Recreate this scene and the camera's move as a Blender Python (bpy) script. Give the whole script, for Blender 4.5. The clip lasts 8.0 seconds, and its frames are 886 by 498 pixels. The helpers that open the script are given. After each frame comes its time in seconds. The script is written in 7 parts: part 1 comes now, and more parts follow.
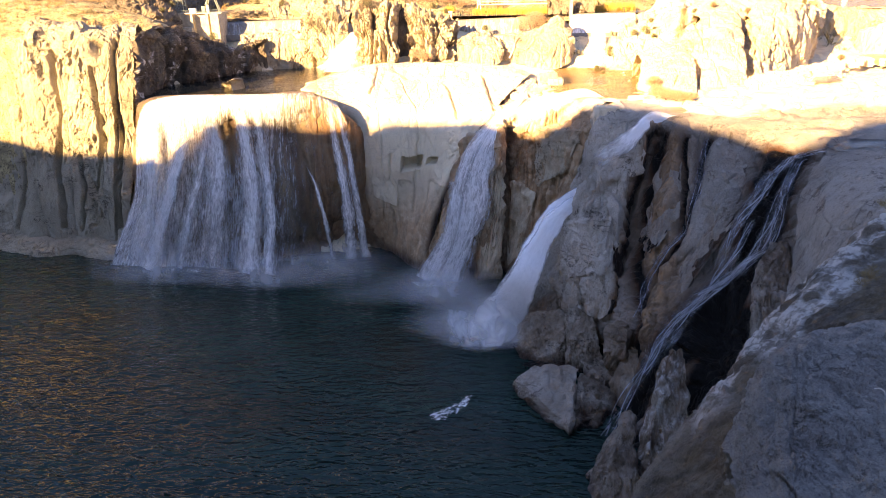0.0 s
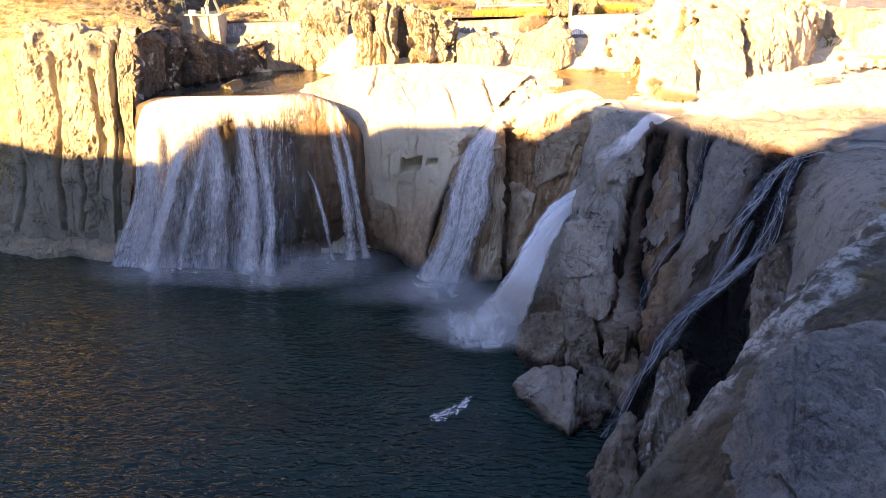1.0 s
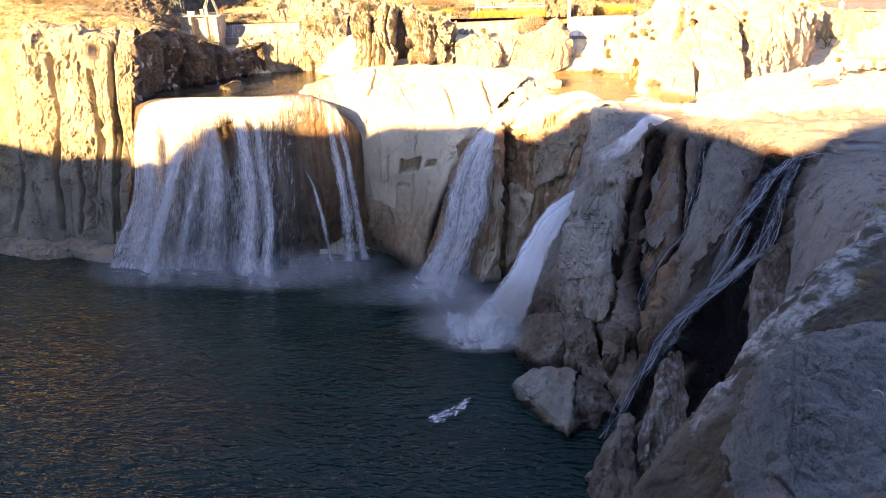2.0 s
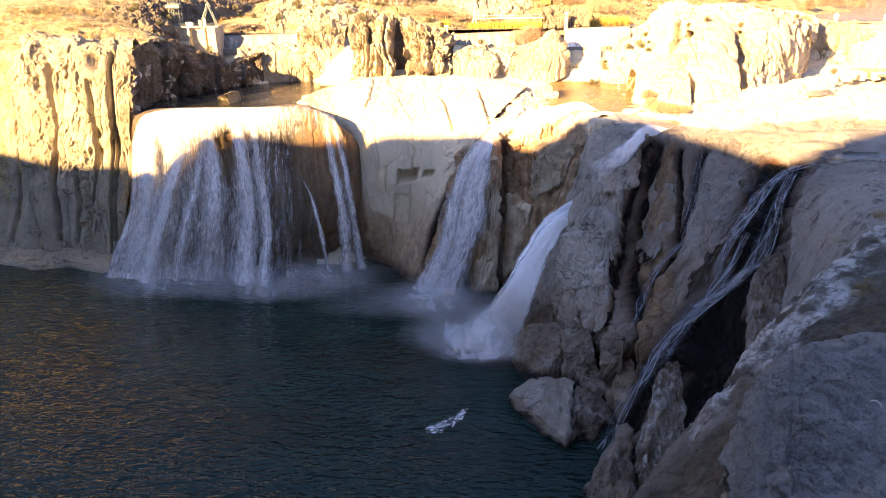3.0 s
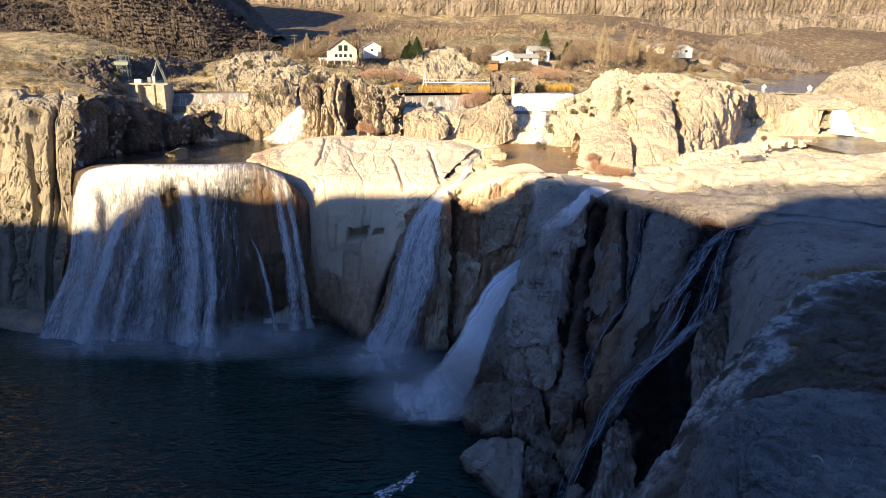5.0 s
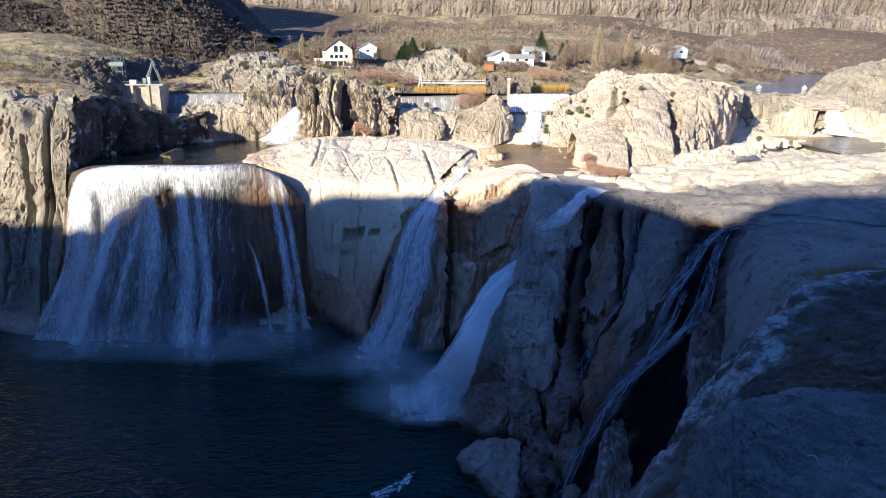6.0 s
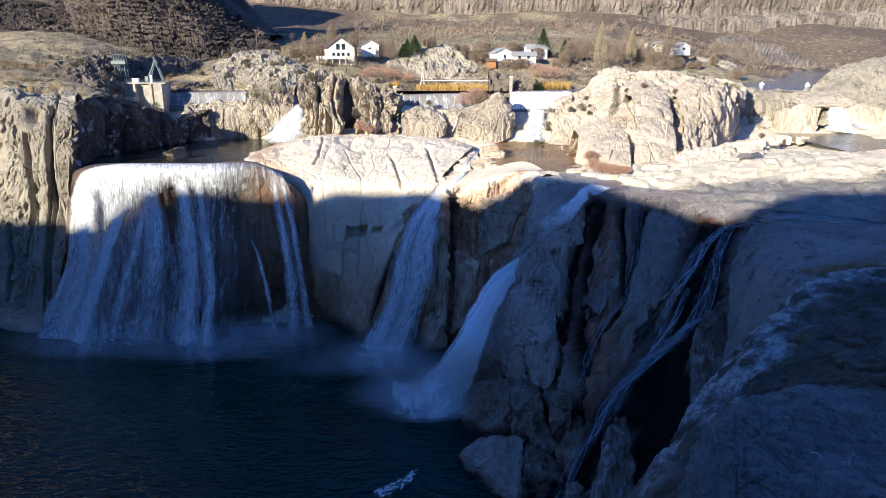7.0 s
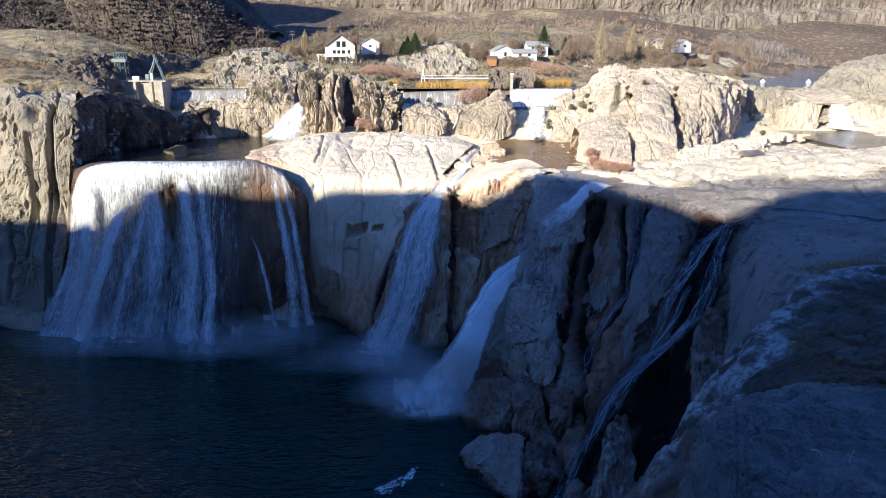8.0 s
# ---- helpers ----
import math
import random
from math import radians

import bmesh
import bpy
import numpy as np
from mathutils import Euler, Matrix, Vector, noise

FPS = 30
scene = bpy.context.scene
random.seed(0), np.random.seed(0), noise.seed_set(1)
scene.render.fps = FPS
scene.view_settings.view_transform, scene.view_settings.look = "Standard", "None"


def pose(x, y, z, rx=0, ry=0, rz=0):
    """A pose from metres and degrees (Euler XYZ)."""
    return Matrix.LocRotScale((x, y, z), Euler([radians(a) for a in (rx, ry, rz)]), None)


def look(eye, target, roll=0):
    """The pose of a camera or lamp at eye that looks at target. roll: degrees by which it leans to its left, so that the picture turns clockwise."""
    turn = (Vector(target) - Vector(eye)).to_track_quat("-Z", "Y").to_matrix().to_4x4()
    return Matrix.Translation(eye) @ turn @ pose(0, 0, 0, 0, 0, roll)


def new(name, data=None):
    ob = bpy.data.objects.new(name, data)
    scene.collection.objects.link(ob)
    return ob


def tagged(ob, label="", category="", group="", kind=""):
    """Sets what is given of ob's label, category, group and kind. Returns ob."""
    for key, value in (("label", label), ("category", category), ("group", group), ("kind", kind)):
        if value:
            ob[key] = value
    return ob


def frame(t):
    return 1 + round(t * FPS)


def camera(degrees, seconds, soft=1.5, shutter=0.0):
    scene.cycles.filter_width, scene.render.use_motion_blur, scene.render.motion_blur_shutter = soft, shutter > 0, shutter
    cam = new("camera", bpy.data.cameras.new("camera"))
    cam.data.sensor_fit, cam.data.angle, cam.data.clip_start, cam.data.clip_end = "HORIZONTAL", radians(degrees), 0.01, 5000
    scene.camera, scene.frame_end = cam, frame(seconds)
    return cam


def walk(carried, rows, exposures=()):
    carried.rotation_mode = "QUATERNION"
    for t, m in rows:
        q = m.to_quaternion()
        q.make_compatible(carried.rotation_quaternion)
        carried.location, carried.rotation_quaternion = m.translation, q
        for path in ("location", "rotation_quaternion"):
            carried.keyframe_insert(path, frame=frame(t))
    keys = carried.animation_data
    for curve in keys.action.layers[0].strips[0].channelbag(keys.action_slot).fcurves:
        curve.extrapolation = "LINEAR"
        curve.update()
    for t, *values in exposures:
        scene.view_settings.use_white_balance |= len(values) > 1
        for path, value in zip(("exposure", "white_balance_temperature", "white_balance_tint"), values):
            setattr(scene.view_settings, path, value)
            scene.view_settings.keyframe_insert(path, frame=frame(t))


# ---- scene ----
# ---- camera ----
cam = camera(65.98, 8.0, soft=0.6)
walk(cam, [
    (0, pose(0, 0, 100, 68.117, 1.270, 4.418)),
    (0.5, pose(0, 0, 100, 68.141, 1.288, 4.394)),
    (1, pose(0, 0, 100, 68.220, 1.300, 4.378)),
    (1.5, pose(0, 0, 100, 68.307, 1.329, 4.332)),
    (1.7, pose(0, 0, 100, 68.310, 1.300, 4.313)),
    (2.8, pose(0, 0, 100, 68.626, 1.290, 4.175)),
    (3, pose(0, 0, 100, 69.160, 1.177, 4.093)),
    (3.5, pose(0, 0, 100, 70.578, 0.769, 3.787)),
    (4, pose(0, 0, 100, 72.127, 0.117, 2.988)),
    (4.5, pose(0, 0, 100, 73.322, -0.053, 1.466)),
    (5, pose(0, 0, 100, 74.031, -0.230, 0.134)),
    (5.2, pose(0, 0, 100, 74.087, -0.250, -0.200)),
    (6.3, pose(0, 0, 100, 74.070, -0.170, -0.180)),
    (6.5, pose(0, 0, 100, 73.992, -0.129, -0.109)),
    (7, pose(0, 0, 100, 73.890, -0.068, -0.041)),
    (7.5, pose(0, 0, 100, 73.833, -0.031, -0.021)),
    (8, pose(0, 0, 100, 73.700, 0.000, 0.000)),
], exposures=[
    (0.0, 2.83, 8900, 29), (3.0, 2.83, 8900, 29), (3.6, 2.44, 8900, 27), (4.5, 1.62, 7200, 22),
    (5.0, 1.43, 5950, 18), (6.5, 1.22, 4650, 18), (8.0, 1.22, 4650, 18),
])

# ---- sky and sun ----
SUN_AZ, SUN_EL = radians(40), radians(20)     # the light travels to +x +y
LIGHT = Vector((math.sin(SUN_AZ) * math.cos(SUN_EL), math.cos(SUN_AZ) * math.cos(SUN_EL), -math.sin(SUN_EL)))
world = bpy.data.worlds.new("world")
scene.world = world
world.use_nodes = True
wn = world.node_tree.nodes
sky = wn.new("ShaderNodeTexSky")
sky.sky_type, sky.sun_disc = "NISHITA", False
sky.ozone_density, sky.dust_density = 3.8, 0.3
sky.sun_elevation, sky.sun_rotation = SUN_EL, math.pi + SUN_AZ
clear = wn.new("ShaderNodeMix")          # a clear winter sky, deeper blue than the model's
clear.data_type, clear.blend_type = "RGBA", "MULTIPLY"
clear.inputs[0].default_value, clear.inputs[7].default_value = 1.0, (0.86, 0.98, 1.18, 1)
world.node_tree.links.new(sky.outputs[0], clear.inputs[6])
world.node_tree.links.new(clear.outputs[2], wn["Background"].inputs[0])
wn["Background"].inputs[1].default_value = 0.063
sun_data = bpy.data.lights.new("sun", "SUN")
sun_data.energy, sun_data.angle, sun_data.color = 5.0, radians(0.53), (1.0, 0.775, 0.41)
sun = new("sun", sun_data)
sun.matrix_world = look((-200, -300, 300), tuple(Vector((-200, -300, 300)) + LIGHT))


# ---- noise ----
def vnoise(p, seed=0):
    """Smooth value noise, -1 to 1, at the rows of p."""
    i = np.floor(p).astype(np.int64)
    f = p - i
    f = f * f * f * (f * (f * 6 - 15) + 10)
    out = np.zeros(len(p))
    for dx in (0, 1):
        for dy in (0, 1):
            for dz in (0, 1):
                h = ((i[:, 0] + dx) * 374761393 + (i[:, 1] + dy) * 668265263 + (i[:, 2] + dz) * 2147483647 + seed * 97531) & 0xFFFFFFFF
                h = ((h ^ (h >> 13)) * 1274126177) & 0xFFFFFFFF
                h = (h ^ (h >> 16)) & 0xFFFF
                w = (f[:, 0] if dx else 1 - f[:, 0]) * (f[:, 1] if dy else 1 - f[:, 1]) * (f[:, 2] if dz else 1 - f[:, 2])
                out += w * (h / 32767.5 - 1)
    return out


def fbm(p, octaves=4, seed=0, gain=0.5):
    out, a = np.zeros(len(p)), 1.0
    for k in range(octaves):
        out += a * vnoise(p * 2.03 ** k + 17.3 * k, seed + k)
        a *= gain
    return out


def blocks(p, seed=0):
    """Jointed blocks: a hard-edged offset, -1 to 1, and the distance from the joints."""
    i = np.floor(p).astype(np.int64)
    best = np.full((2, len(p)), 9.0)
    val = np.zeros(len(p))
    for dx in (-1, 0, 1):
        for dy in (-1, 0, 1):
            for dz in (-1, 0, 1):
                c = i + np.array([dx, dy, dz])
                h = (c[:, 0] * 374761393 + c[:, 1] * 668265263 + c[:, 2] * 2147483647 + seed * 97531) & 0xFFFFFFFF
                h = ((h ^ (h >> 13)) * 1274126177) & 0xFFFFFFFF
                r = [((h >> s) & 0xFF) / 255.0 for s in (0, 8, 16, 22)]
                q = p - (c + np.stack(r[:3], axis=1))
                d = np.sqrt((q ** 2).sum(1))
                tilt = (r[3] - 0.5) * 1.6 + q[:, 0] * (r[0] - 0.5) * 1.8 + q[:, 1] * (r[1] - 0.5) * 1.8 + q[:, 2] * (r[2] - 0.5) * 1.8
                near = d < best[0]
                val = np.where(near, tilt, val)
                best[1] = np.where(near, best[0], np.minimum(best[1], d))
                best[0] = np.where(near, d, best[0])
    return np.clip(val, -1, 1), best[1] - best[0]


def smooth(a, b, x):
    t = np.clip((x - a) / (b - a), 0, 1)
    return t * t * (3 - 2 * t)


def spline(rows, n):
    """Catmull-Rom through the rows (any trailing shape), n samples."""
    a = np.asarray(rows, float)
    s = np.linspace(0, len(a) - 1, n)
    i = np.minimum(s.astype(int), len(a) - 2)
    f = (s - i).reshape(-1, *([1] * (a.ndim - 1)))
    ext = np.concatenate([2 * a[:1] - a[1:2], a, 2 * a[-1:] - a[-2:-1]])
    p0, p1, p2, p3 = ext[i], ext[i + 1], ext[i + 2], ext[i + 3]
    return 0.5 * (2 * p1 + (p2 - p0) * f + (2 * p0 - 5 * p1 + 4 * p2 - p3) * f ** 2 + (3 * p1 - p0 - 3 * p2 + p3) * f ** 3)


def grid_points(levels, nu, nv):
    """levels: rows of stations, bottom to top; a smooth sheet of nv x nu points."""
    a = np.asarray(levels, float)
    a = spline(a, nv)
    return spline(a.swapaxes(0, 1), nu).swapaxes(0, 1)


def grid_normals(g):
    du, dv = np.gradient(g, axis=1), np.gradient(g, axis=0)
    n = np.cross(du, dv)
    return n / np.maximum(np.linalg.norm(n, axis=2, keepdims=True), 1e-9)


def grid_mesh(name, g, material, smooth_shade=True, attrs=None):
    nv, nu = g.shape[:2]
    idx = np.arange(nv * nu).reshape(nv, nu)
    faces = np.stack([idx[:-1, :-1], idx[:-1, 1:], idx[1:, 1:], idx[1:, :-1]], axis=-1).reshape(-1, 4)
    me = bpy.data.meshes.new(name)
    me.from_pydata(g.reshape(-1, 3).tolist(), [], faces.tolist())
    me.polygons.foreach_set("use_smooth", [smooth_shade] * len(me.polygons))
    uv = me.uv_layers.new(name="UVMap")
    uu, vv = np.meshgrid(np.linspace(0, 1, nu), np.linspace(0, 1, nv))
    flat = np.stack([uu.ravel(), vv.ravel()], axis=1)
    uv.data.foreach_set("uv", flat[faces.ravel()].ravel())
    for key, values in (attrs or {}).items():
        at = me.attributes.new(key, "FLOAT", "POINT")
        at.data.foreach_set("value", np.asarray(values, float).ravel())
    me.materials.append(material)
    return me


# ---- materials ----
def node_material(name):
    m = bpy.data.materials.new(name)
    m.use_nodes = True
    return m, m.node_tree, m.node_tree.nodes["Principled BSDF"]


def put(nt, kind, ins=()):
    """A node with some inputs set or linked; ins: pairs of socket and value or output."""
    n = nt.nodes.new(kind)
    for key, value in ins:
        if isinstance(value, bpy.types.NodeSocket):
            nt.links.new(value, n.inputs[key])
        else:
            n.inputs[key].default_value = value
    return n


def calc(nt, op, a, b=0.0, clamp=False):
    n = put(nt, "ShaderNodeMath", [(0, a), (1, b)])
    n.operation, n.use_clamp = op, clamp
    return n.outputs[0]


def ramp(nt, x, lo, hi, out_lo=0.0, out_hi=1.0):
    n = put(nt, "ShaderNodeMapRange", [(0, x), (1, lo), (2, hi), (3, out_lo), (4, out_hi)])
    n.interpolation_type = "SMOOTHSTEP"
    return n.outputs[0]


def blend(nt, fac, a, b):
    a = (*a, 1) if isinstance(a, tuple) else a
    b = (*b, 1) if isinstance(b, tuple) else b
    n = nt.nodes.new("ShaderNodeMix")
    n.data_type = "RGBA"
    for key, value in ((0, fac), (6, a), (7, b)):
        if isinstance(value, bpy.types.NodeSocket):
            nt.links.new(value, n.inputs[key])
        else:
            n.inputs[key].default_value = value
    return n.outputs[2]


def place(nt):
    return put(nt, "ShaderNodeNewGeometry").outputs["Position"]


def stretched(nt, vec, scale):
    return put(nt, "ShaderNodeMapping", [("Vector", vec), ("Scale", scale)]).outputs[0]


def noise_tex(nt, vec, scale, detail=4.0, rough=0.55, distort=0.0):
    return put(nt, "ShaderNodeTexNoise", [("Vector", vec), ("Scale", scale), ("Detail", detail), ("Roughness", rough), ("Distortion", distort)]).outputs[0]


def attr(nt, key):
    n = nt.nodes.new("ShaderNodeAttribute")
    n.attribute_name = key
    return n.outputs["Fac"]


def make_rock(name, light, dark, stain, grain=1.0, crack=0.25, bump=0.5, streak=0.6, rust=(0.40, 0.23, 0.125), mottle=1.0, lay=(0.35, 0.35, 1.6)):
    """Weathered rock; grain: how many times finer than a cliff seen from afar; mottle: how blotchy; lay: the way its hair cracks run."""
    m, nt, b = node_material(name)
    p = place(nt)
    big = noise_tex(nt, p, 0.05 * grain, 4)
    mid = noise_tex(nt, p, 0.45 * grain, 6, 0.65)
    fine = noise_tex(nt, p, 3.2 * grain, 5, 0.7)
    run = noise_tex(nt, stretched(nt, p, (0.5 * grain, 0.5 * grain, 0.04 * grain)), 1.0, 6, 0.65, 0.4)
    thin = noise_tex(nt, stretched(nt, p, (2.4 * grain, 2.4 * grain, 0.22 * grain)), 1.0, 5, 0.7, 0.5)
    col = blend(nt, ramp(nt, big, 0.35, 0.65), dark, light)
    col = blend(nt, ramp(nt, mid, 0.50, 0.70, 0.0, 0.40 * mottle), col, tuple(0.55 * c for c in dark))
    col = blend(nt, ramp(nt, thin, 0.54, 0.66, 0.0, 0.45 * mottle), col, tuple(0.5 * c for c in dark))
    col = blend(nt, ramp(nt, fine, 0.46, 0.36, 0.0, 0.8 * mottle), col, tuple(0.5 * c for c in dark))
    col = blend(nt, ramp(nt, run, 0.55, 0.70, 0.0, streak), col, stain)
    col = blend(nt, ramp(nt, fine, 0.52, 0.7, 0.0, 0.5), col, tuple(min(1, 1.22 * c) for c in light))
    # hair cracks: thin wandering lines, broken up along their length
    gap = None
    for way, scale in ((lay, 0.30), ((1.1, 1.1, 0.30), 0.22)):
        path = noise_tex(nt, stretched(nt, p, tuple(scale * grain * w for w in way)), 1.0, 5, 0.55, 0.6)
        line = ramp(nt, calc(nt, "ABSOLUTE", calc(nt, "SUBTRACT", path, 0.5)), 0.002, 0.013, 1.0, 0.0)
        line = calc(nt, "MULTIPLY", line, ramp(nt, noise_tex(nt, p, 0.13 * grain, 2), 0.50, 0.60))
        gap = line if gap is None else calc(nt, "MAXIMUM", gap, line)
    col = blend(nt, calc(nt, "MULTIPLY", gap, crack * 2.4, True), col, tuple(0.35 * c for c in stain))
    rusty = calc(nt, "MULTIPLY", attr(nt, "rust"), ramp(nt, mid, 0.25, 0.6, 0.55, 1.0), True)
    col = blend(nt, rusty, col, blend(nt, ramp(nt, run, 0.35, 0.65), tuple(0.55 * c for c in rust), rust))
    wet_dark = calc(nt, "MULTIPLY", attr(nt, "wet_dark"), ramp(nt, run, 0.3, 0.55, 0.85, 1.25), True)
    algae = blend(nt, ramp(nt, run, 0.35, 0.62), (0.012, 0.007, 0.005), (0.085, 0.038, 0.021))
    # top of the mask goes near black: soaked beds and the shade inside the hollow
    col = blend(nt, wet_dark, col, blend(nt, ramp(nt, attr(nt, "wet_dark"), 0.78, 0.97), algae, (0.006, 0.005, 0.004)))
    crust = calc(nt, "MULTIPLY", attr(nt, "frost"), ramp(nt, mid, 0.40, 0.60, 0.25, 1.15), True)
    col = blend(nt, crust, col, (0.60, 0.575, 0.54))
    nt.links.new(col, b.inputs["Base Color"])
    nt.links.new(calc(nt, "SUBTRACT", 0.92, calc(nt, "MULTIPLY", wet_dark, 0.6)), b.inputs["Roughness"])
    nt.links.new(calc(nt, "SUBTRACT", 0.3, calc(nt, "MULTIPLY", wet_dark, 0.05)), b.inputs["Specular IOR Level"])
    h = calc(nt, "ADD", calc(nt, "MULTIPLY", mid, 1.0 / grain), calc(nt, "MULTIPLY", fine, 0.8 / grain))
    h = calc(nt, "SUBTRACT", h, calc(nt, "MULTIPLY", gap, crack * 2.2 / grain))
    h = calc(nt, "ADD", h, calc(nt, "ADD", calc(nt, "MULTIPLY", run, 0.6 / grain), calc(nt, "MULTIPLY", thin, 0.45 / grain)))
    nt.links.new(put(nt, "ShaderNodeBump", [("Strength", bump), ("Distance", 1.0), ("Height", h)]).outputs[0], b.inputs["Normal"])
    return m


ROCK = make_rock("tan cliff rock", (0.46, 0.405, 0.30), (0.35, 0.305, 0.228), (0.15, 0.115, 0.09), 1.0, 0.3, 0.85, 0.4, mottle=0.7)
ASHEN = make_rock("pale grey buttress rock", (0.54, 0.475, 0.40), (0.39, 0.34, 0.285), (0.15, 0.11, 0.085), 1.0, 0.3, 0.85, 0.5, mottle=0.7)
GREY = make_rock("grey river rock", (0.31, 0.292, 0.268), (0.215, 0.202, 0.186), (0.10, 0.09, 0.08), 5.0, 0.17, 1.0, 0.25, mottle=0.8, lay=(0.35, 0.35, 1.8))
SCALY = make_rock("tan grey scaly rock", (0.215, 0.182, 0.142), (0.105, 0.088, 0.067), (0.05, 0.04, 0.03), 3.0, 0.15, 1.0, 0.6, (0.14, 0.10, 0.055), mottle=0.9, lay=(0.5, 0.5, 1.5))
TAN = make_rock("light tan rock", (0.58, 0.49, 0.365), (0.43, 0.36, 0.268), (0.22, 0.17, 0.125), 1.0, 0.18, 0.6, 0.45, mottle=0.35)
PALE = make_rock("pale scoured rock", (0.80, 0.69, 0.51), (0.67, 0.57, 0.42), (0.34, 0.265, 0.195), 1.0, 0.10, 0.6, 0.30, (0.47, 0.28, 0.155), mottle=0.3)
BASALT = make_rock("brown basalt", (0.34, 0.28, 0.21), (0.20, 0.163, 0.12), (0.07, 0.055, 0.045), 0.5, 0.3, 0.8, 0.7)
GULLY = make_rock("grey brown gully rock", (0.385, 0.335, 0.285), (0.255, 0.22, 0.185), (0.12, 0.085, 0.065), 1.0, 0.25, 0.85, 0.7, mottle=0.6)
UMBER = make_rock("warm brown crag rock", (0.55, 0.465, 0.34), (0.39, 0.325, 0.235), (0.17, 0.125, 0.09), 1.0, 0.4, 0.8, 0.4, mottle=0.6)
# rock for places lying in shade; the shade is part of its colour
SHADED_ROCK = make_rock("bank rock darkened for shade", (0.20, 0.165, 0.125), (0.11, 0.09, 0.07), (0.07, 0.058, 0.047), 1.0, 0.3, 0.8, 0.6)
BOULDER = make_rock("brown river boulder", (0.40, 0.335, 0.265), (0.20, 0.158, 0.12), (0.07, 0.052, 0.04), 2.5, 0.4, 0.9, 0.7, (0.27, 0.15, 0.08))
RUBBLE = make_rock("dark basalt rubble", (0.115, 0.09, 0.066), (0.06, 0.047, 0.036), (0.03, 0.025, 0.02), 1.0, 0.2, 0.5, 0.0, mottle=0.3)


def make_ground():
    m, nt, b = node_material("dry ground")
    p = place(nt)
    big, mid, fine = noise_tex(nt, p, 0.03, 5), noise_tex(nt, p, 0.22, 6, 0.65), noise_tex(nt, p, 1.6, 6, 0.7)
    grass = blend(nt, ramp(nt, mid, 0.38, 0.62), (0.25, 0.20, 0.118), (0.47, 0.385, 0.21))
    grass = blend(nt, ramp(nt, fine, 0.5, 0.6, 0.0, 0.9), grass, (0.075, 0.06, 0.04))
    pale = blend(nt, ramp(nt, mid, 0.35, 0.65), (0.67, 0.57, 0.39), (0.82, 0.71, 0.505))
    pale = blend(nt, ramp(nt, fine, 0.55, 0.75, 0.0, 0.35), pale, (0.24, 0.19, 0.14))
    dark = blend(nt, ramp(nt, fine, 0.4, 0.6), (0.06, 0.046, 0.034), (0.20, 0.15, 0.105))
    dark = blend(nt, ramp(nt, mid, 0.5, 0.68, 0.0, 0.75), dark, (0.33, 0.255, 0.16))
    col = blend(nt, attr(nt, "pale"), grass, pale)
    grey = blend(nt, ramp(nt, mid, 0.35, 0.65), (0.19, 0.172, 0.15), (0.31, 0.28, 0.242))
    col = blend(nt, attr(nt, "grey"), col, blend(nt, ramp(nt, fine, 0.52, 0.7, 0.0, 0.5), grey, (0.12, 0.10, 0.085)))
    col = blend(nt, attr(nt, "rubble"), col, dark)
    col = blend(nt, attr(nt, "amber"), col, blend(nt, mid, (0.10, 0.05, 0.02), (0.34, 0.20, 0.08)))
    nt.links.new(col, b.inputs["Base Color"])
    b.inputs["Roughness"].default_value, b.inputs["Specular IOR Level"].default_value = 0.95, 0.2
    h = calc(nt, "ADD", mid, calc(nt, "MULTIPLY", fine, 0.5))
    nt.links.new(put(nt, "ShaderNodeBump", [("Strength", 0.7), ("Distance", 1.2), ("Height", h)]).outputs[0], b.inputs["Normal"])
    return m


EARTH = make_ground()


def make_water(name, deep, rough, wave, height, stretch=(1.0, 1.0, 1.0), alpha=1.0):
    m, nt, b = node_material(name)
    p = stretched(nt, place(nt), stretch)
    a, c = noise_tex(nt, p, wave, 2.0, 0.5, 0.7), noise_tex(nt, p, wave * 0.09, 3)
    e = noise_tex(nt, p, wave * 2.3, 1.5, 0.5, 0.4)
    nt.links.new(blend(nt, ramp(nt, c, 0.35, 0.65), deep, tuple(1.7 * v for v in deep)), b.inputs["Base Color"])
    b.inputs["Roughness"].default_value, b.inputs["IOR"].default_value, b.inputs["Alpha"].default_value = rough, 1.33, alpha
    b.inputs["Specular IOR Level"].default_value = 0.4
    h = calc(nt, "MULTIPLY", calc(nt, "ADD", a, calc(nt, "MULTIPLY", e, 0.55)), ramp(nt, c, 0.3, 0.7, 0.55, 1.2))
    nt.links.new(put(nt, "ShaderNodeBump", [("Strength", 1.0), ("Distance", height), ("Height", h)]).outputs[0], b.inputs["Normal"])
    return m


POOL = make_water("dark pool water", (0.004, 0.019, 0.015), 0.03, 0.36, 1.7, (0.42, 1.0, 1.0))
AMBER = make_water("amber shelf water", (0.26, 0.165, 0.07), 0.15, 0.5, 0.9, (0.35, 1.0, 1.0), 0.6)
RIVER = make_water("shallow river water", (0.018, 0.018, 0.016), 0.08, 0.8, 0.35, (0.5, 1.0, 1.0), 0.84)
LAKE = make_water("reservoir water", (0.05, 0.075, 0.11), 0.08, 0.5, 0.35)


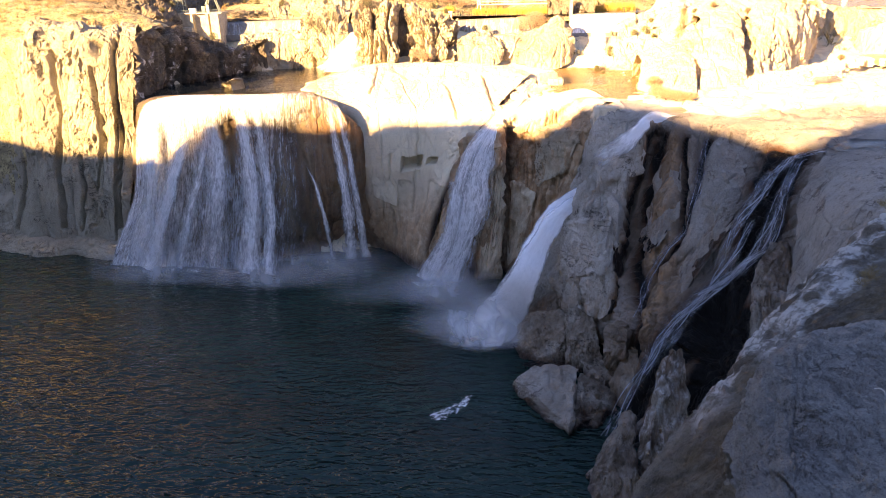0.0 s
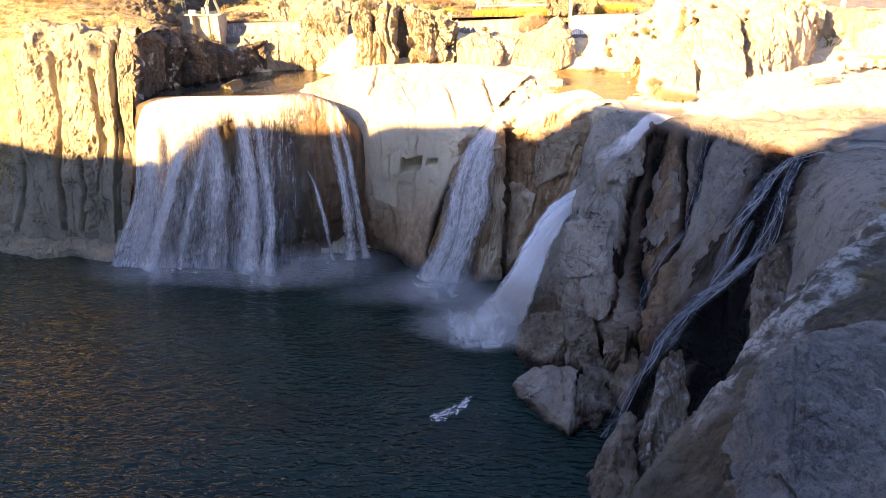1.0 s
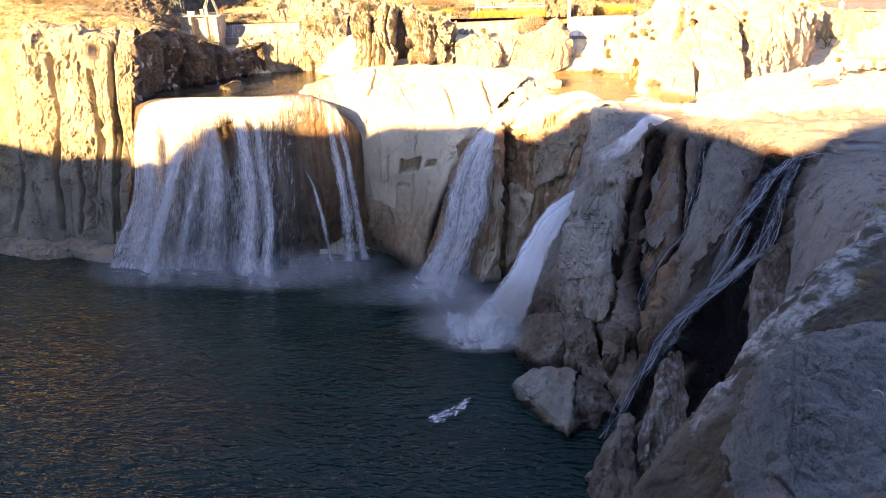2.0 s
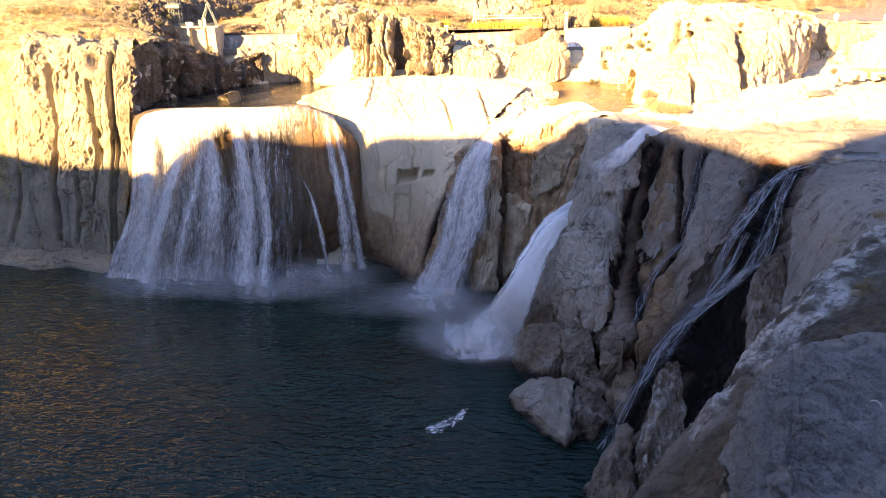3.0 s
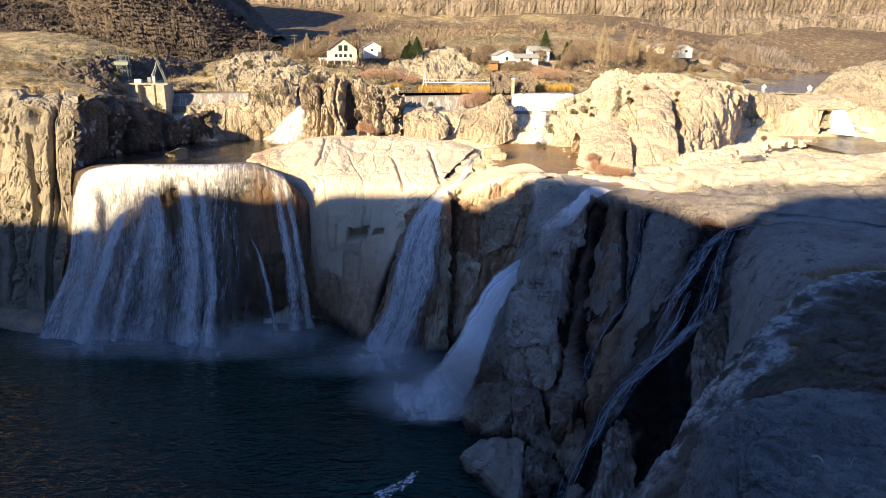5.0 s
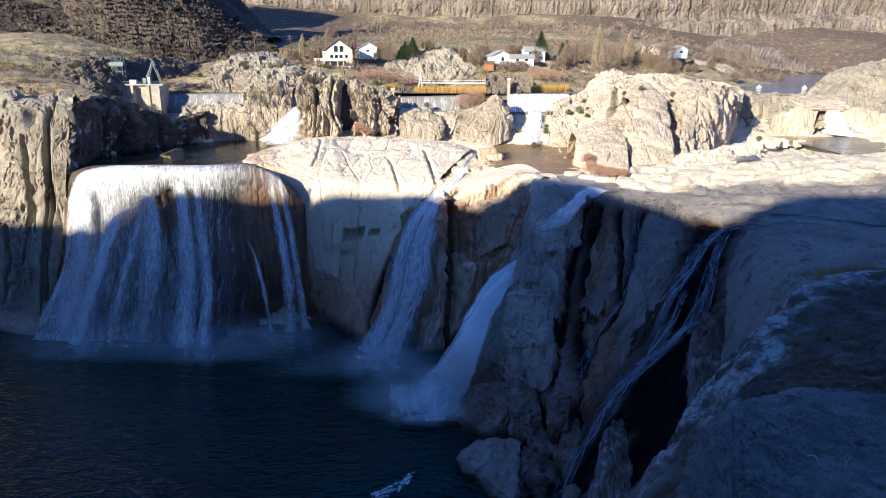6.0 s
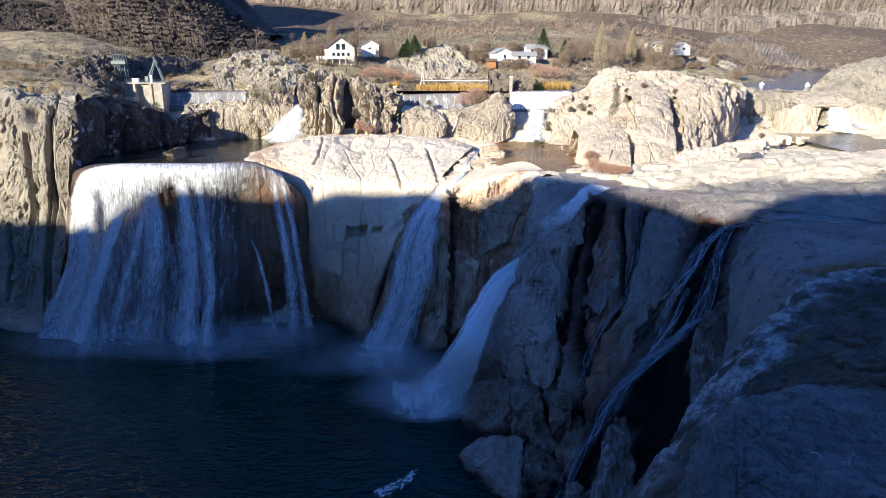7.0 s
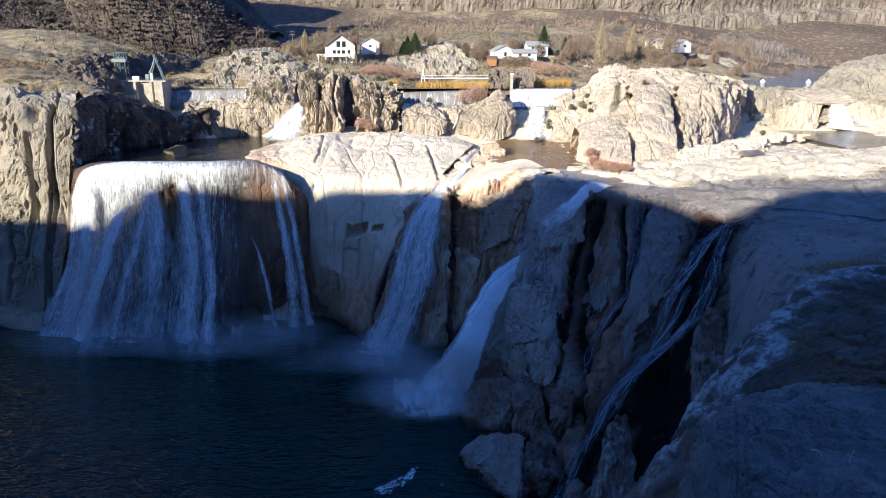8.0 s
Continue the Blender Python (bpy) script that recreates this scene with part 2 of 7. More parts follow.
def make_fall(name, tint, cover=1.0, strands=2.6, shade=0.78):
    """Falling white water: opaque where dense, torn into strands along the fall."""
    m, nt, b = node_material(name)
    su, sv, dens = attr(nt, "su"), attr(nt, "sv"), attr(nt, "dens")
    vec = put(nt, "ShaderNodeCombineXYZ", [(0, calc(nt, "MULTIPLY", su, strands)), (1, calc(nt, "MULTIPLY", sv, 0.26)), (2, attr(nt, "seed"))]).outputs[0]
    n1 = noise_tex(nt, vec, 1.0, 7, 0.72, 0.3)
    n2 = noise_tex(nt, vec, 0.27, 3, 0.5, 0.5)
    torn = put(nt, "ShaderNodeCombineXYZ", [(0, calc(nt, "MULTIPLY", su, 1.1)), (1, calc(nt, "MULTIPLY", sv, 0.42)), (2, attr(nt, "seed"))]).outputs[0]
    n3 = noise_tex(nt, torn, 1.0, 6, 0.75, 0.6)
    n = calc(nt, "ADD", calc(nt, "MULTIPLY", n1, 0.42), calc(nt, "ADD", calc(nt, "MULTIPLY", n2, 0.33), calc(nt, "MULTIPLY", n3, 0.25)))
    n = calc(nt, "MULTIPLY", calc(nt, "SUBTRACT", n, 0.27), 2.2)
    a = calc(nt, "DIVIDE", calc(nt, "SUBTRACT", n, calc(nt, "SUBTRACT", 1.0, dens)), 0.6, True)
    a = calc(nt, "MULTIPLY", a, cover)
    nt.links.new(calc(nt, "MULTIPLY", a, ramp(nt, dens, 0.0, 0.25)), b.inputs["Alpha"])
    nt.links.new(blend(nt, ramp(nt, calc(nt, "ADD", calc(nt, "MULTIPLY", n1, 0.5), calc(nt, "MULTIPLY", n3, 0.5)), 0.40, 0.58), tuple(shade * c for c in tint), tint), b.inputs["Base Color"])
    b.inputs["Roughness"].default_value, b.inputs["Specular IOR Level"].default_value = 0.7, 0.15
    nt.links.new(put(nt, "ShaderNodeBump", [("Strength", 0.8), ("Distance", 1.2), ("Height", n1)]).outputs[0], b.inputs["Normal"])
    return m


FALL = make_fall("falling white water", (0.97, 0.975, 0.98), 1.0, 2.3, 0.66)
TRICKLE = make_fall("thin running water", (0.70, 0.74, 0.80), 0.75, 4.0, 0.55)
FROTH = make_fall("dense rushing water", (0.93, 0.94, 0.95), 1.0, 1.1, 0.93)


def make_mist():
    """Thin drifting spray, soft at its borders."""
    m, nt, b = node_material("drifting spray")
    n = noise_tex(nt, place(nt), 0.16, 4, 0.6, 0.8)
    a = calc(nt, "MULTIPLY", attr(nt, "dens"), ramp(nt, n, 0.3, 0.7, 0.25, 1.0))
    nt.links.new(calc(nt, "MULTIPLY", a, 0.42, True), b.inputs["Alpha"])
    b.inputs["Base Color"].default_value, b.inputs["Roughness"].default_value = (0.9, 0.91, 0.92, 1), 1.0
    b.inputs["Specular IOR Level"].default_value = 0.0
    return m


MIST = make_mist()


def make_foam():
    """Lacy foam lying on water."""
    m, nt, b = node_material("foam on water")
    n = noise_tex(nt, place(nt), 1.1, 6, 0.68, 1.2)
    a = calc(nt, "DIVIDE", calc(nt, "SUBTRACT", n, calc(nt, "SUBTRACT", 0.86, calc(nt, "MULTIPLY", attr(nt, "dens"), 0.5))), 0.16, True)
    nt.links.new(calc(nt, "MULTIPLY", a, ramp(nt, attr(nt, "dens"), 0.0, 0.4)), b.inputs["Alpha"])
    b.inputs["Base Color"].default_value, b.inputs["Roughness"].default_value = (0.78, 0.80, 0.80, 1), 0.9
    return m


FOAM = make_foam()


def make_plain(name, color, rough=0.8, metal=0.0, vary=0.25, scale=1.5):
    m, nt, b = node_material(name)
    n = noise_tex(nt, place(nt), scale, 5, 0.65)
    nt.links.new(blend(nt, ramp(nt, n, 0.3, 0.7), tuple((1 - vary) * c for c in color), color), b.inputs["Base Color"])
    b.inputs["Roughness"].default_value, b.inputs["Metallic"].default_value = rough, metal
    nt.links.new(put(nt, "ShaderNodeBump", [("Strength", 0.2), ("Distance", 0.1), ("Height", n)]).outputs[0], b.inputs["Normal"])
    return m


CONCRETE = make_plain("weathered concrete", (0.46, 0.41, 0.32), 0.9, 0, 0.35, 0.6)
DAM = make_plain("dark wet dam concrete", (0.20, 0.18, 0.155), 0.7, 0, 0.4, 0.6)
STEEL = make_plain("grey green painted steel", (0.20, 0.235, 0.215), 0.6, 0.2)
WHITE = make_plain("white painted siding", (0.78, 0.77, 0.72), 0.6, 0, 0.08)
CREAM = make_plain("cream stucco", (0.72, 0.66, 0.50), 0.8, 0, 0.1)
ROOF = make_plain("brown shingle roof", (0.13, 0.085, 0.065), 0.9, 0, 0.4)
GREYROOF = make_plain("grey shingle roof", (0.36, 0.35, 0.33), 0.9, 0, 0.25)
GLASS = make_plain("dark window glass", (0.03, 0.04, 0.05), 0.08, 0, 0.1)
TIMBER = make_plain("weathered timber", (0.20, 0.14, 0.09), 0.85, 0, 0.4)
ORANGE = make_plain("orange brown boards", (0.42, 0.20, 0.07), 0.8, 0, 0.3)
BRICK = make_plain("brown brick chimney", (0.22, 0.12, 0.08), 0.9, 0, 0.3)


def make_leaf(name, a, b2, through=0.2):
    m, nt, b = node_material(name)
    r = put(nt, "ShaderNodeNewGeometry").outputs["Random Per Island"]
    nt.links.new(blend(nt, r, a, b2), b.inputs["Base Color"])
    b.inputs["Roughness"].default_value, b.inputs["Specular IOR Level"].default_value = 0.8, 0.2
    return m


TWIG = make_leaf("bare grey brown twigs", (0.17, 0.125, 0.085), (0.30, 0.23, 0.16))
REDTWIG = make_leaf("red willow twigs", (0.33, 0.19, 0.125), (0.50, 0.34, 0.24))
POPLAR = make_leaf("pale poplar twigs", (0.27, 0.21, 0.13), (0.42, 0.34, 0.21))
REED = make_leaf("golden reeds", (0.42, 0.25, 0.05), (0.60, 0.40, 0.10))
CONIFER = make_leaf("dark conifer needles", (0.018, 0.035, 0.012), (0.06, 0.085, 0.03))
SAGE = make_leaf("grey green sage", (0.10, 0.10, 0.055), (0.22, 0.20, 0.12))
DRYGRASS = make_leaf("dry grass blades", (0.19, 0.125, 0.055), (0.36, 0.255, 0.12))
DEADWOOD = make_plain("bleached dead wood", (0.58, 0.53, 0.46), 0.8, 0, 0.2, 30)
BARK = make_plain("grey bark", (0.16, 0.12, 0.09), 0.95, 0, 0.4, 4)


# ---- rock masses ----
SHEETS = []


PLAN, FACE = (0, 1), (0, 2)


def joint_distance(p, points, keep):
    """Distance from a wandering joint plane that stands on a line: PLAN keeps x and y, FACE x and z."""
    q = p[:, keep] + 0.35 * np.stack([vnoise(p / 2.2, 301), vnoise(p / 2.2, 302)], axis=1)
    c = np.asarray(points, float)[:, keep]
    best = np.full(len(p), 1e9)
    for s, e in zip(c[:-1], c[1:]):
        way = e - s
        t = np.clip(((q - s) @ way) / (way @ way), 0, 1)
        best = np.minimum(best, np.hypot(*(q - s - t[:, None] * way).T))
    return best


def rock_sheet(name, levels, nu, nv, label, amp=1.0, flute=0.0, size=9.0, seed=0, flip=1, cracks=0.0, flute_size=5.5, material=None, marks=None, tall=40.0, carve=None, block=0.45, block_size=None, calm=None, lines=(), rib=0.45, pits=0.0, pit_size=2.2, pit_floor=-99.0, pillow=0.0, pillow_size=(9.0, 9.0, 9.0)):
    """A displaced rock surface over rows of stations, bottom to top. marks(u, v, p) gives the wet and rust stains."""
    g = grid_points(levels, nu, nv)
    n = grid_normals(g) * flip
    p = g.reshape(-1, 3)
    bend = p + (size * 0.25) * np.stack([vnoise(p / size, seed + 20), vnoise(p / size, seed + 21), vnoise(p / size, seed + 22)], axis=1)
    d = amp * (0.75 * fbm(bend / size, 4, seed) + 0.14 * fbm(bend / (size * 0.16), 4, seed + 9, 0.65))
    d -= amp * 0.5 * smooth(0.35, 0.6, vnoise(bend / (size * 0.33), seed + 12)) * smooth(0.0, 0.4, vnoise(p / (size * 1.3), seed + 13))
    if flute:
        q = (0.75 * p + 0.25 * bend) / np.array([flute_size, flute_size, 1.6 * tall])
        d += flute * (2 * np.abs(vnoise(q, seed + 5)) ** 0.6 - 1.1) + rib * flute * (2 * np.abs(vnoise(q * np.array([2.4, 2.4, 3.5]), seed + 6)) ** 0.7 - 1)
    if block:
        bs = block_size or size * 0.6
        for k, (s, w) in enumerate(((bs, 1.0), (bs * 0.42, 0.45), (bs * 0.17, 0.2))):
            off, joint = blocks((0.6 * p + 0.4 * bend) / (s * np.array([1.0, 1.0, 2.2])), seed + 70 + k)
            d += amp * block * w * (off - 0.35 * np.exp(-(joint / 0.045) ** 2))
    if pillow:
        # rounded slabs with deep narrow joints between them
        _, joint = blocks((0.7 * p + 0.3 * bend) / np.array(pillow_size), seed + 110)
        d += pillow * (np.minimum(joint * 1.8, 1.0) ** 0.4 - 0.8)
    if pits:
        for k, s in enumerate((pit_size, pit_size * 0.45)):
            q = bend / (s * np.array([1.0, 1.0, 1.3]))
            hollow = smooth(0.16, 0.34, vnoise(q, seed + 90 + k)) * smooth(-0.05, 0.35, vnoise(p / (s * 5.0), seed + 95 + k))
            hollow *= smooth(pit_floor - 8, pit_floor + 8, p[:, 2])
            d -= pits * (1.0, 0.5)[k] * hollow
    if cracks:
        for k, stretch in ((0, (1, 1, 2.5)), (1, (1.4, 1.4, 0.6))):
            line = vnoise(bend / (size * np.array(stretch)), seed + 40 + k)
            d -= cracks * np.exp(-(line / 0.035) ** 2) * smooth(-0.3, 0.2, vnoise(p / (size * 1.7), seed + 50 + k))
    uu, vv = np.meshgrid(np.linspace(0, 1, nu), np.linspace(0, 1, nv))
    if calm:
        d *= 1 - smooth(calm[0], calm[1], vv.ravel())
    if carve:
        d -= carve(uu.ravel(), vv.ravel(), p)
    for points, wide, deep, keep in lines:
        d -= deep * np.exp(-(joint_distance(p, points, keep) / wide) ** 2)
    g = g + n * d.reshape(nv, nu, 1)
    stains = marks(uu.ravel(), vv.ravel(), g.reshape(-1, 3)) if marks else ()
    ob = new(name, grid_mesh(name, g, material or ROCK, flip < 0, attrs=dict(zip(("wet_dark", "rust", "frost"), stains))))
    SHEETS.append(g.reshape(-1, 3))
    return tagged(ob, label, "cliff", kind="structure")


def band(x, centre, width):
    return np.exp(-((x - centre) / width) ** 2)


def tide(p, top=3.0):
    """Dark damp rock just above the pool."""
    return smooth(top, 0.0, p[:, 2] + 1.2 * vnoise(p / 4, 77))


def headwall_marks(u, v, p):
    body = smooth(0.97, 0.85, v)
    return np.clip(0.62 * body * (1 - 0.7 * smooth(0.58, 0.7, u)) * (0.75 + 0.5 * vnoise(p / np.array([4, 4, 25]), 3)), 0, 1), np.clip(0.85 * smooth(0.55, 0.75, u) * body + 0.35 * body, 0, 1)


def cliff_marks(u, v, p):
    return 0.7 * tide(p, 5), 0.5 * smooth(0.9, 1.0, u) * smooth(0.5, 0.2, v)


def middle_marks(u, v, p):
    u = (u * 7 - 1) / 6
    low = smooth(0.32, 0.12, v)
    return np.clip(0.8 * tide(p, 6) + 0.5 * band(u, 0.0, 0.05) * smooth(0.6, 0.5, v) + 0.9 * smooth(0.86, 0.98, u) * smooth(0.6, 0.45, v), 0, 1), np.clip(0.85 * low + 0.7 * band(u, 0.0, 0.06), 0, 1)


def bank_marks(u, v, p):
    return 0.6 * tide(p - np.array([0, 0, 60.5]), 3), 0.2 * np.clip(fbm(p / 8, 3, 71), 0, 1), 0.8 * smooth(0.5, 0.66, fbm(p / 2.2, 4, 72)) * smooth(-0.2, 0.3, vnoise(p / 9, 73))


def recess_marks(u, v, p):
    body = smooth(0.74, 0.60, v + 0.05 * vnoise(p / 5, 8))
    pale_face = band(u, 0.72, 0.09) * smooth(0.45, 0.6, v)
    return np.clip(0.1 * body * (1 - pale_face) * (0.6 + 0.6 * vnoise(p / np.array([3, 3, 20]), 6)) + 0.6 * band(u, 0.5, 0.03) * body + 0.8 * tide(p, 4), 0, 1), np.clip(0.95 * body * (1 - pale_face) + 1.0 * band(u, np.interp(v, [0.4, 0.6, 0.8, 1.0], [0.60, 0.70, 0.82, 0.9]), 0.05) * smooth(0.3, 0.5, v), 0, 1)


def buttress_marks(u, v, p):
    return np.clip(0.95 * smooth(0.86, 0.97, u) * smooth(0.85, 0.75, v) + 0.7 * tide(p, 4), 0, 1), np.clip(0.7 * smooth(0.75, 0.92, u) + 0.75 * smooth(0.3, 0.1, v), 0, 1)


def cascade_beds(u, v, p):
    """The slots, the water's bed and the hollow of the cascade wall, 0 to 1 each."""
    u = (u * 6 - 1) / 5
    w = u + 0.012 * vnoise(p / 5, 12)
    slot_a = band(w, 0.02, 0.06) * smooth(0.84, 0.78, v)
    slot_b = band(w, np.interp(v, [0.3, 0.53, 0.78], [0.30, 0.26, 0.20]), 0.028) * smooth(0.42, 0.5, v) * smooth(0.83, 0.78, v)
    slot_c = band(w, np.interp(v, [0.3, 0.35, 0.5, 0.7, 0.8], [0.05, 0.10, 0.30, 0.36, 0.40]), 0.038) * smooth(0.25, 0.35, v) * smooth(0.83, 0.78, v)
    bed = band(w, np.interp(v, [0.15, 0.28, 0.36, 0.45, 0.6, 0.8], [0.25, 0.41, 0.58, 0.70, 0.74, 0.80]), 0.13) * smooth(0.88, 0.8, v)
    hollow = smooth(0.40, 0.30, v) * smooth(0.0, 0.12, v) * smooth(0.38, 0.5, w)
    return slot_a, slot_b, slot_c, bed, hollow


def cascade_carve(u, v, p):
    slot_a, slot_b, slot_c, bed, hollow = cascade_beds(u, v, p)
    steps = 0.6 * bed * np.abs(vnoise(p / np.array([2.5, 2.5, 1.6]), 14))
    return 2.6 * slot_a + 3.0 * slot_b + 2.4 * slot_c + 1.6 * bed + 6.0 * hollow + steps


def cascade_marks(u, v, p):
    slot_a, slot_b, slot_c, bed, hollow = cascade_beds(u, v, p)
    # slots and bed are wet rock; the hollow's black is its shade, painted in
    wet_dark = np.maximum.reduce([0.85 * slot_a, 0.9 * slot_b, 0.95 * slot_c, 1.5 * bed, 1.5 * hollow])
    return np.clip(1.2 * wet_dark + 0.6 * tide(p, 5), 0, 1), np.clip(1.0 * band(u, 0.26, 0.13) * smooth(0.85, 0.75, v) + 0.5 * band(u, 0.42, 0.1) * smooth(0.5, 0.4, v), 0, 1)


def recess_carve(u, v, p):
    return 2.6 * band(u, 0.5, 0.025) * smooth(0.86, 0.76, v) - 1.5 * band(u, 0.38, 0.06) * smooth(0.8, 0.7, v)


def middle_carve(u, v, p):
    u = (u * 7 - 1) / 6
    niche = smooth(0.34, 0.36, u) * smooth(0.50, 0.48, u) * smooth(0.305, 0.315, v) * smooth(0.358, 0.346, v + 0.006 * vnoise(p / 2, 4))
    small = smooth(0.53, 0.54, u) * smooth(0.61, 0.59, u) * smooth(0.318, 0.325, v) * smooth(0.345, 0.338, v)
    return 5.0 * niche + 3.5 * small


def boulder_carve(u, v, p):
    """One long joint down the foreground rock and shallow flakes."""
    joint = 0.09 * band(u, np.interp(v, [0.25, 0.5, 0.8], [0.42, 0.33, 0.25]) + 0.02 * fbm(p / 1.5, 3, 3), 0.007) * smooth(-0.4, 0.1, vnoise(p / 1.2, 33))
    flakes = 0.085 * smooth(0.0, 0.08, fbm(p / np.array([0.9, 0.9, 0.5]), 4, 18)) + 0.06 * smooth(0.02, 0.08, fbm(p / np.array([0.45, 0.45, 0.25]), 3, 19)) + 0.03 * smooth(0.1, 0.14, fbm(p / 0.22, 2, 29))
    return joint * smooth(0.2, 0.3, v) + flakes


def cave_carve(u, v, p):
    return 3.5 * band(u, 0.745, 0.035) * smooth(0.70, 0.715, v) * smooth(0.75, 0.738, v + 3 * (u - 0.745) ** 2) + 2.0 * band(u, 0.86 + 0.02 * vnoise(p / 9, 2), 0.008) * smooth(0.1, 0.2, v)


def ridge_carve(u, v, p):
    """Flaking skin and short ribs down the slope."""
    return 0.09 * smooth(-0.02, 0.1, fbm(p / np.array([1.3, 1.3, 0.8]), 4, 64)) + 0.04 * smooth(0.0, 0.08, fbm(p / 0.5, 3, 65)) + 0.06 * np.abs(vnoise(p / np.array([0.9, 0.9, 5.0]), 66))


def ridge_marks(u, v, p):
    run = fbm(p / np.array([1.2, 1.2, 6.0]), 4, 61)
    crest = band(v, 0.30 + 0.03 * fbm(p / 3, 3, 62), 0.075) * smooth(0.15, 0.5, u) + 0.9 * band(v, 0.44, 0.06) * band(u, 0.55, 0.10)
    return 0.3 * np.clip(fbm(p / 3, 3, 60), 0, 1), np.clip(0.5 + 0.8 * run, 0, 0.9) * smooth(0.32, 0.42, v), np.clip(crest * (0.9 + 1.6 * fbm(p / 1.5, 4, 63)), 0, 0.95)


left_cliff = rock_sheet("cliff_left", [
    [(-255.3, 261.1, -3), (-210.3, 253.3, -3), (-192.5, 249.3, -3), (-173.6, 246.6, -3), (-154.3, 242.3, -3), (-147.7, 244.2, -3)],
    [(-250.3, 258, 4.2), (-205.4, 250, 5.9), (-188.7, 247, 5.7), (-170.5, 245, 6.1), (-155.9, 245, 7.6), (-145.5, 245, 10.1)],
    [(-245.5, 262, 28.7), (-202.1, 255, 30.6), (-183.9, 250, 31.9), (-168.4, 248, 32.5), (-151, 246, 33), (-140.7, 246, 33)],
    [(-238.7, 272, 74.9), (-193.7, 262, 78.5), (-174.8, 256, 82.5), (-160.4, 254, 81.6), (-145.2, 254, 80.5), (-136.3, 258, 80.9)],
    [(-261.2, 300, 78.4), (-216, 295, 83.3), (-196.6, 290, 85.6), (-181.8, 290, 84.4), (-164.8, 290, 82.3), (-148.8, 290, 82.1)],
], 300, 270, "tall fluted tan rock cliff beside the falls", 1.2, 1.5, seed=1, cracks=0.3, flute_size=15.0, tall=50, marks=cliff_marks, carve=cave_carve, block=0.12, block_size=11.0, rib=0.12, pits=1.2, pit_size=2.4, pit_floor=32.0, pillow=1.6, pillow_size=(13.0, 13.0, 90.0),
    lines=[([(-168.7, 254, 76.8), (-168.1, 250, 54.2), (-174, 248, 32.5), (-175.1, 245, 8.7)], 0.8, 5.0, FACE), ([(-151.1, 252, 70.6), (-151.9, 247, 43.9), (-158, 246, 23.8)], 0.7, 4.2, FACE),
           ([(-163.2, 248, 37), (-162.9, 247, 23.5), (-166.2, 245, 8)], 0.65, 3.6, FACE), ([(-187.2, 254, 58), (-191.1, 252, 31.4), (-197.8, 250, 6.7)], 0.75, 4.2, FACE), ([(-142.8, 256, 80.3), (-143.5, 248, 50.1), (-149.8, 246, 9.7)], 0.8, 4.6, FACE)])

headwall = rock_sheet("cliff_headwall", [
    [(-153.1, 242.3, -3), (-139.1, 240.3, -3), (-122.2, 239, -3), (-105.7, 237.8, -3), (-92.2, 238.1, -3), (-75.6, 243, -3), (-63.4, 249.2, -3), (-52.5, 252.4, -3), (-42.4, 246.7, -3)],
    [(-137.8, 236, 24.8), (-125.2, 231, 26.4), (-110.2, 229, 27), (-95.9, 228, 27.3), (-82, 228, 27.3), (-69.3, 232, 26.1), (-59.8, 234, 25.4), (-51.5, 238, 24.2), (-47.1, 242, 22.9)],
    [(-131.1, 234, 48.3), (-120.9, 229, 49.4), (-106.9, 228, 49.6), (-94.6, 231, 48.9), (-80.2, 229, 49.4), (-67.5, 232, 48.7), (-58.7, 232, 48.7), (-51.1, 233, 48.5), (-47.5, 238, 47.4)],
    [(-125.6, 230, 59.8), (-118.1, 227, 61.8), (-104.8, 227, 62), (-91.6, 227, 62), (-78.3, 227, 62), (-65.9, 230, 62.3), (-59, 231, 60.8), (-53.6, 232, 57.1), (-50.6, 237, 52.7)],
    [(-139.3, 264.2, 58), (-134.5, 272.8, 58), (-123.2, 272.8, 58), (-110.2, 274.2, 58), (-94.3, 274.2, 58), (-79.1, 277.3, 58), (-61, 240, 57.6), (-56.1, 242, 53.6), (-52.6, 246, 49.4)],
], 240, 160, "wet dark rock headwall under the main falls", 0.6, 0.8, seed=2, marks=headwall_marks, calm=(0.6, 0.76), block=0.12, tall=60)

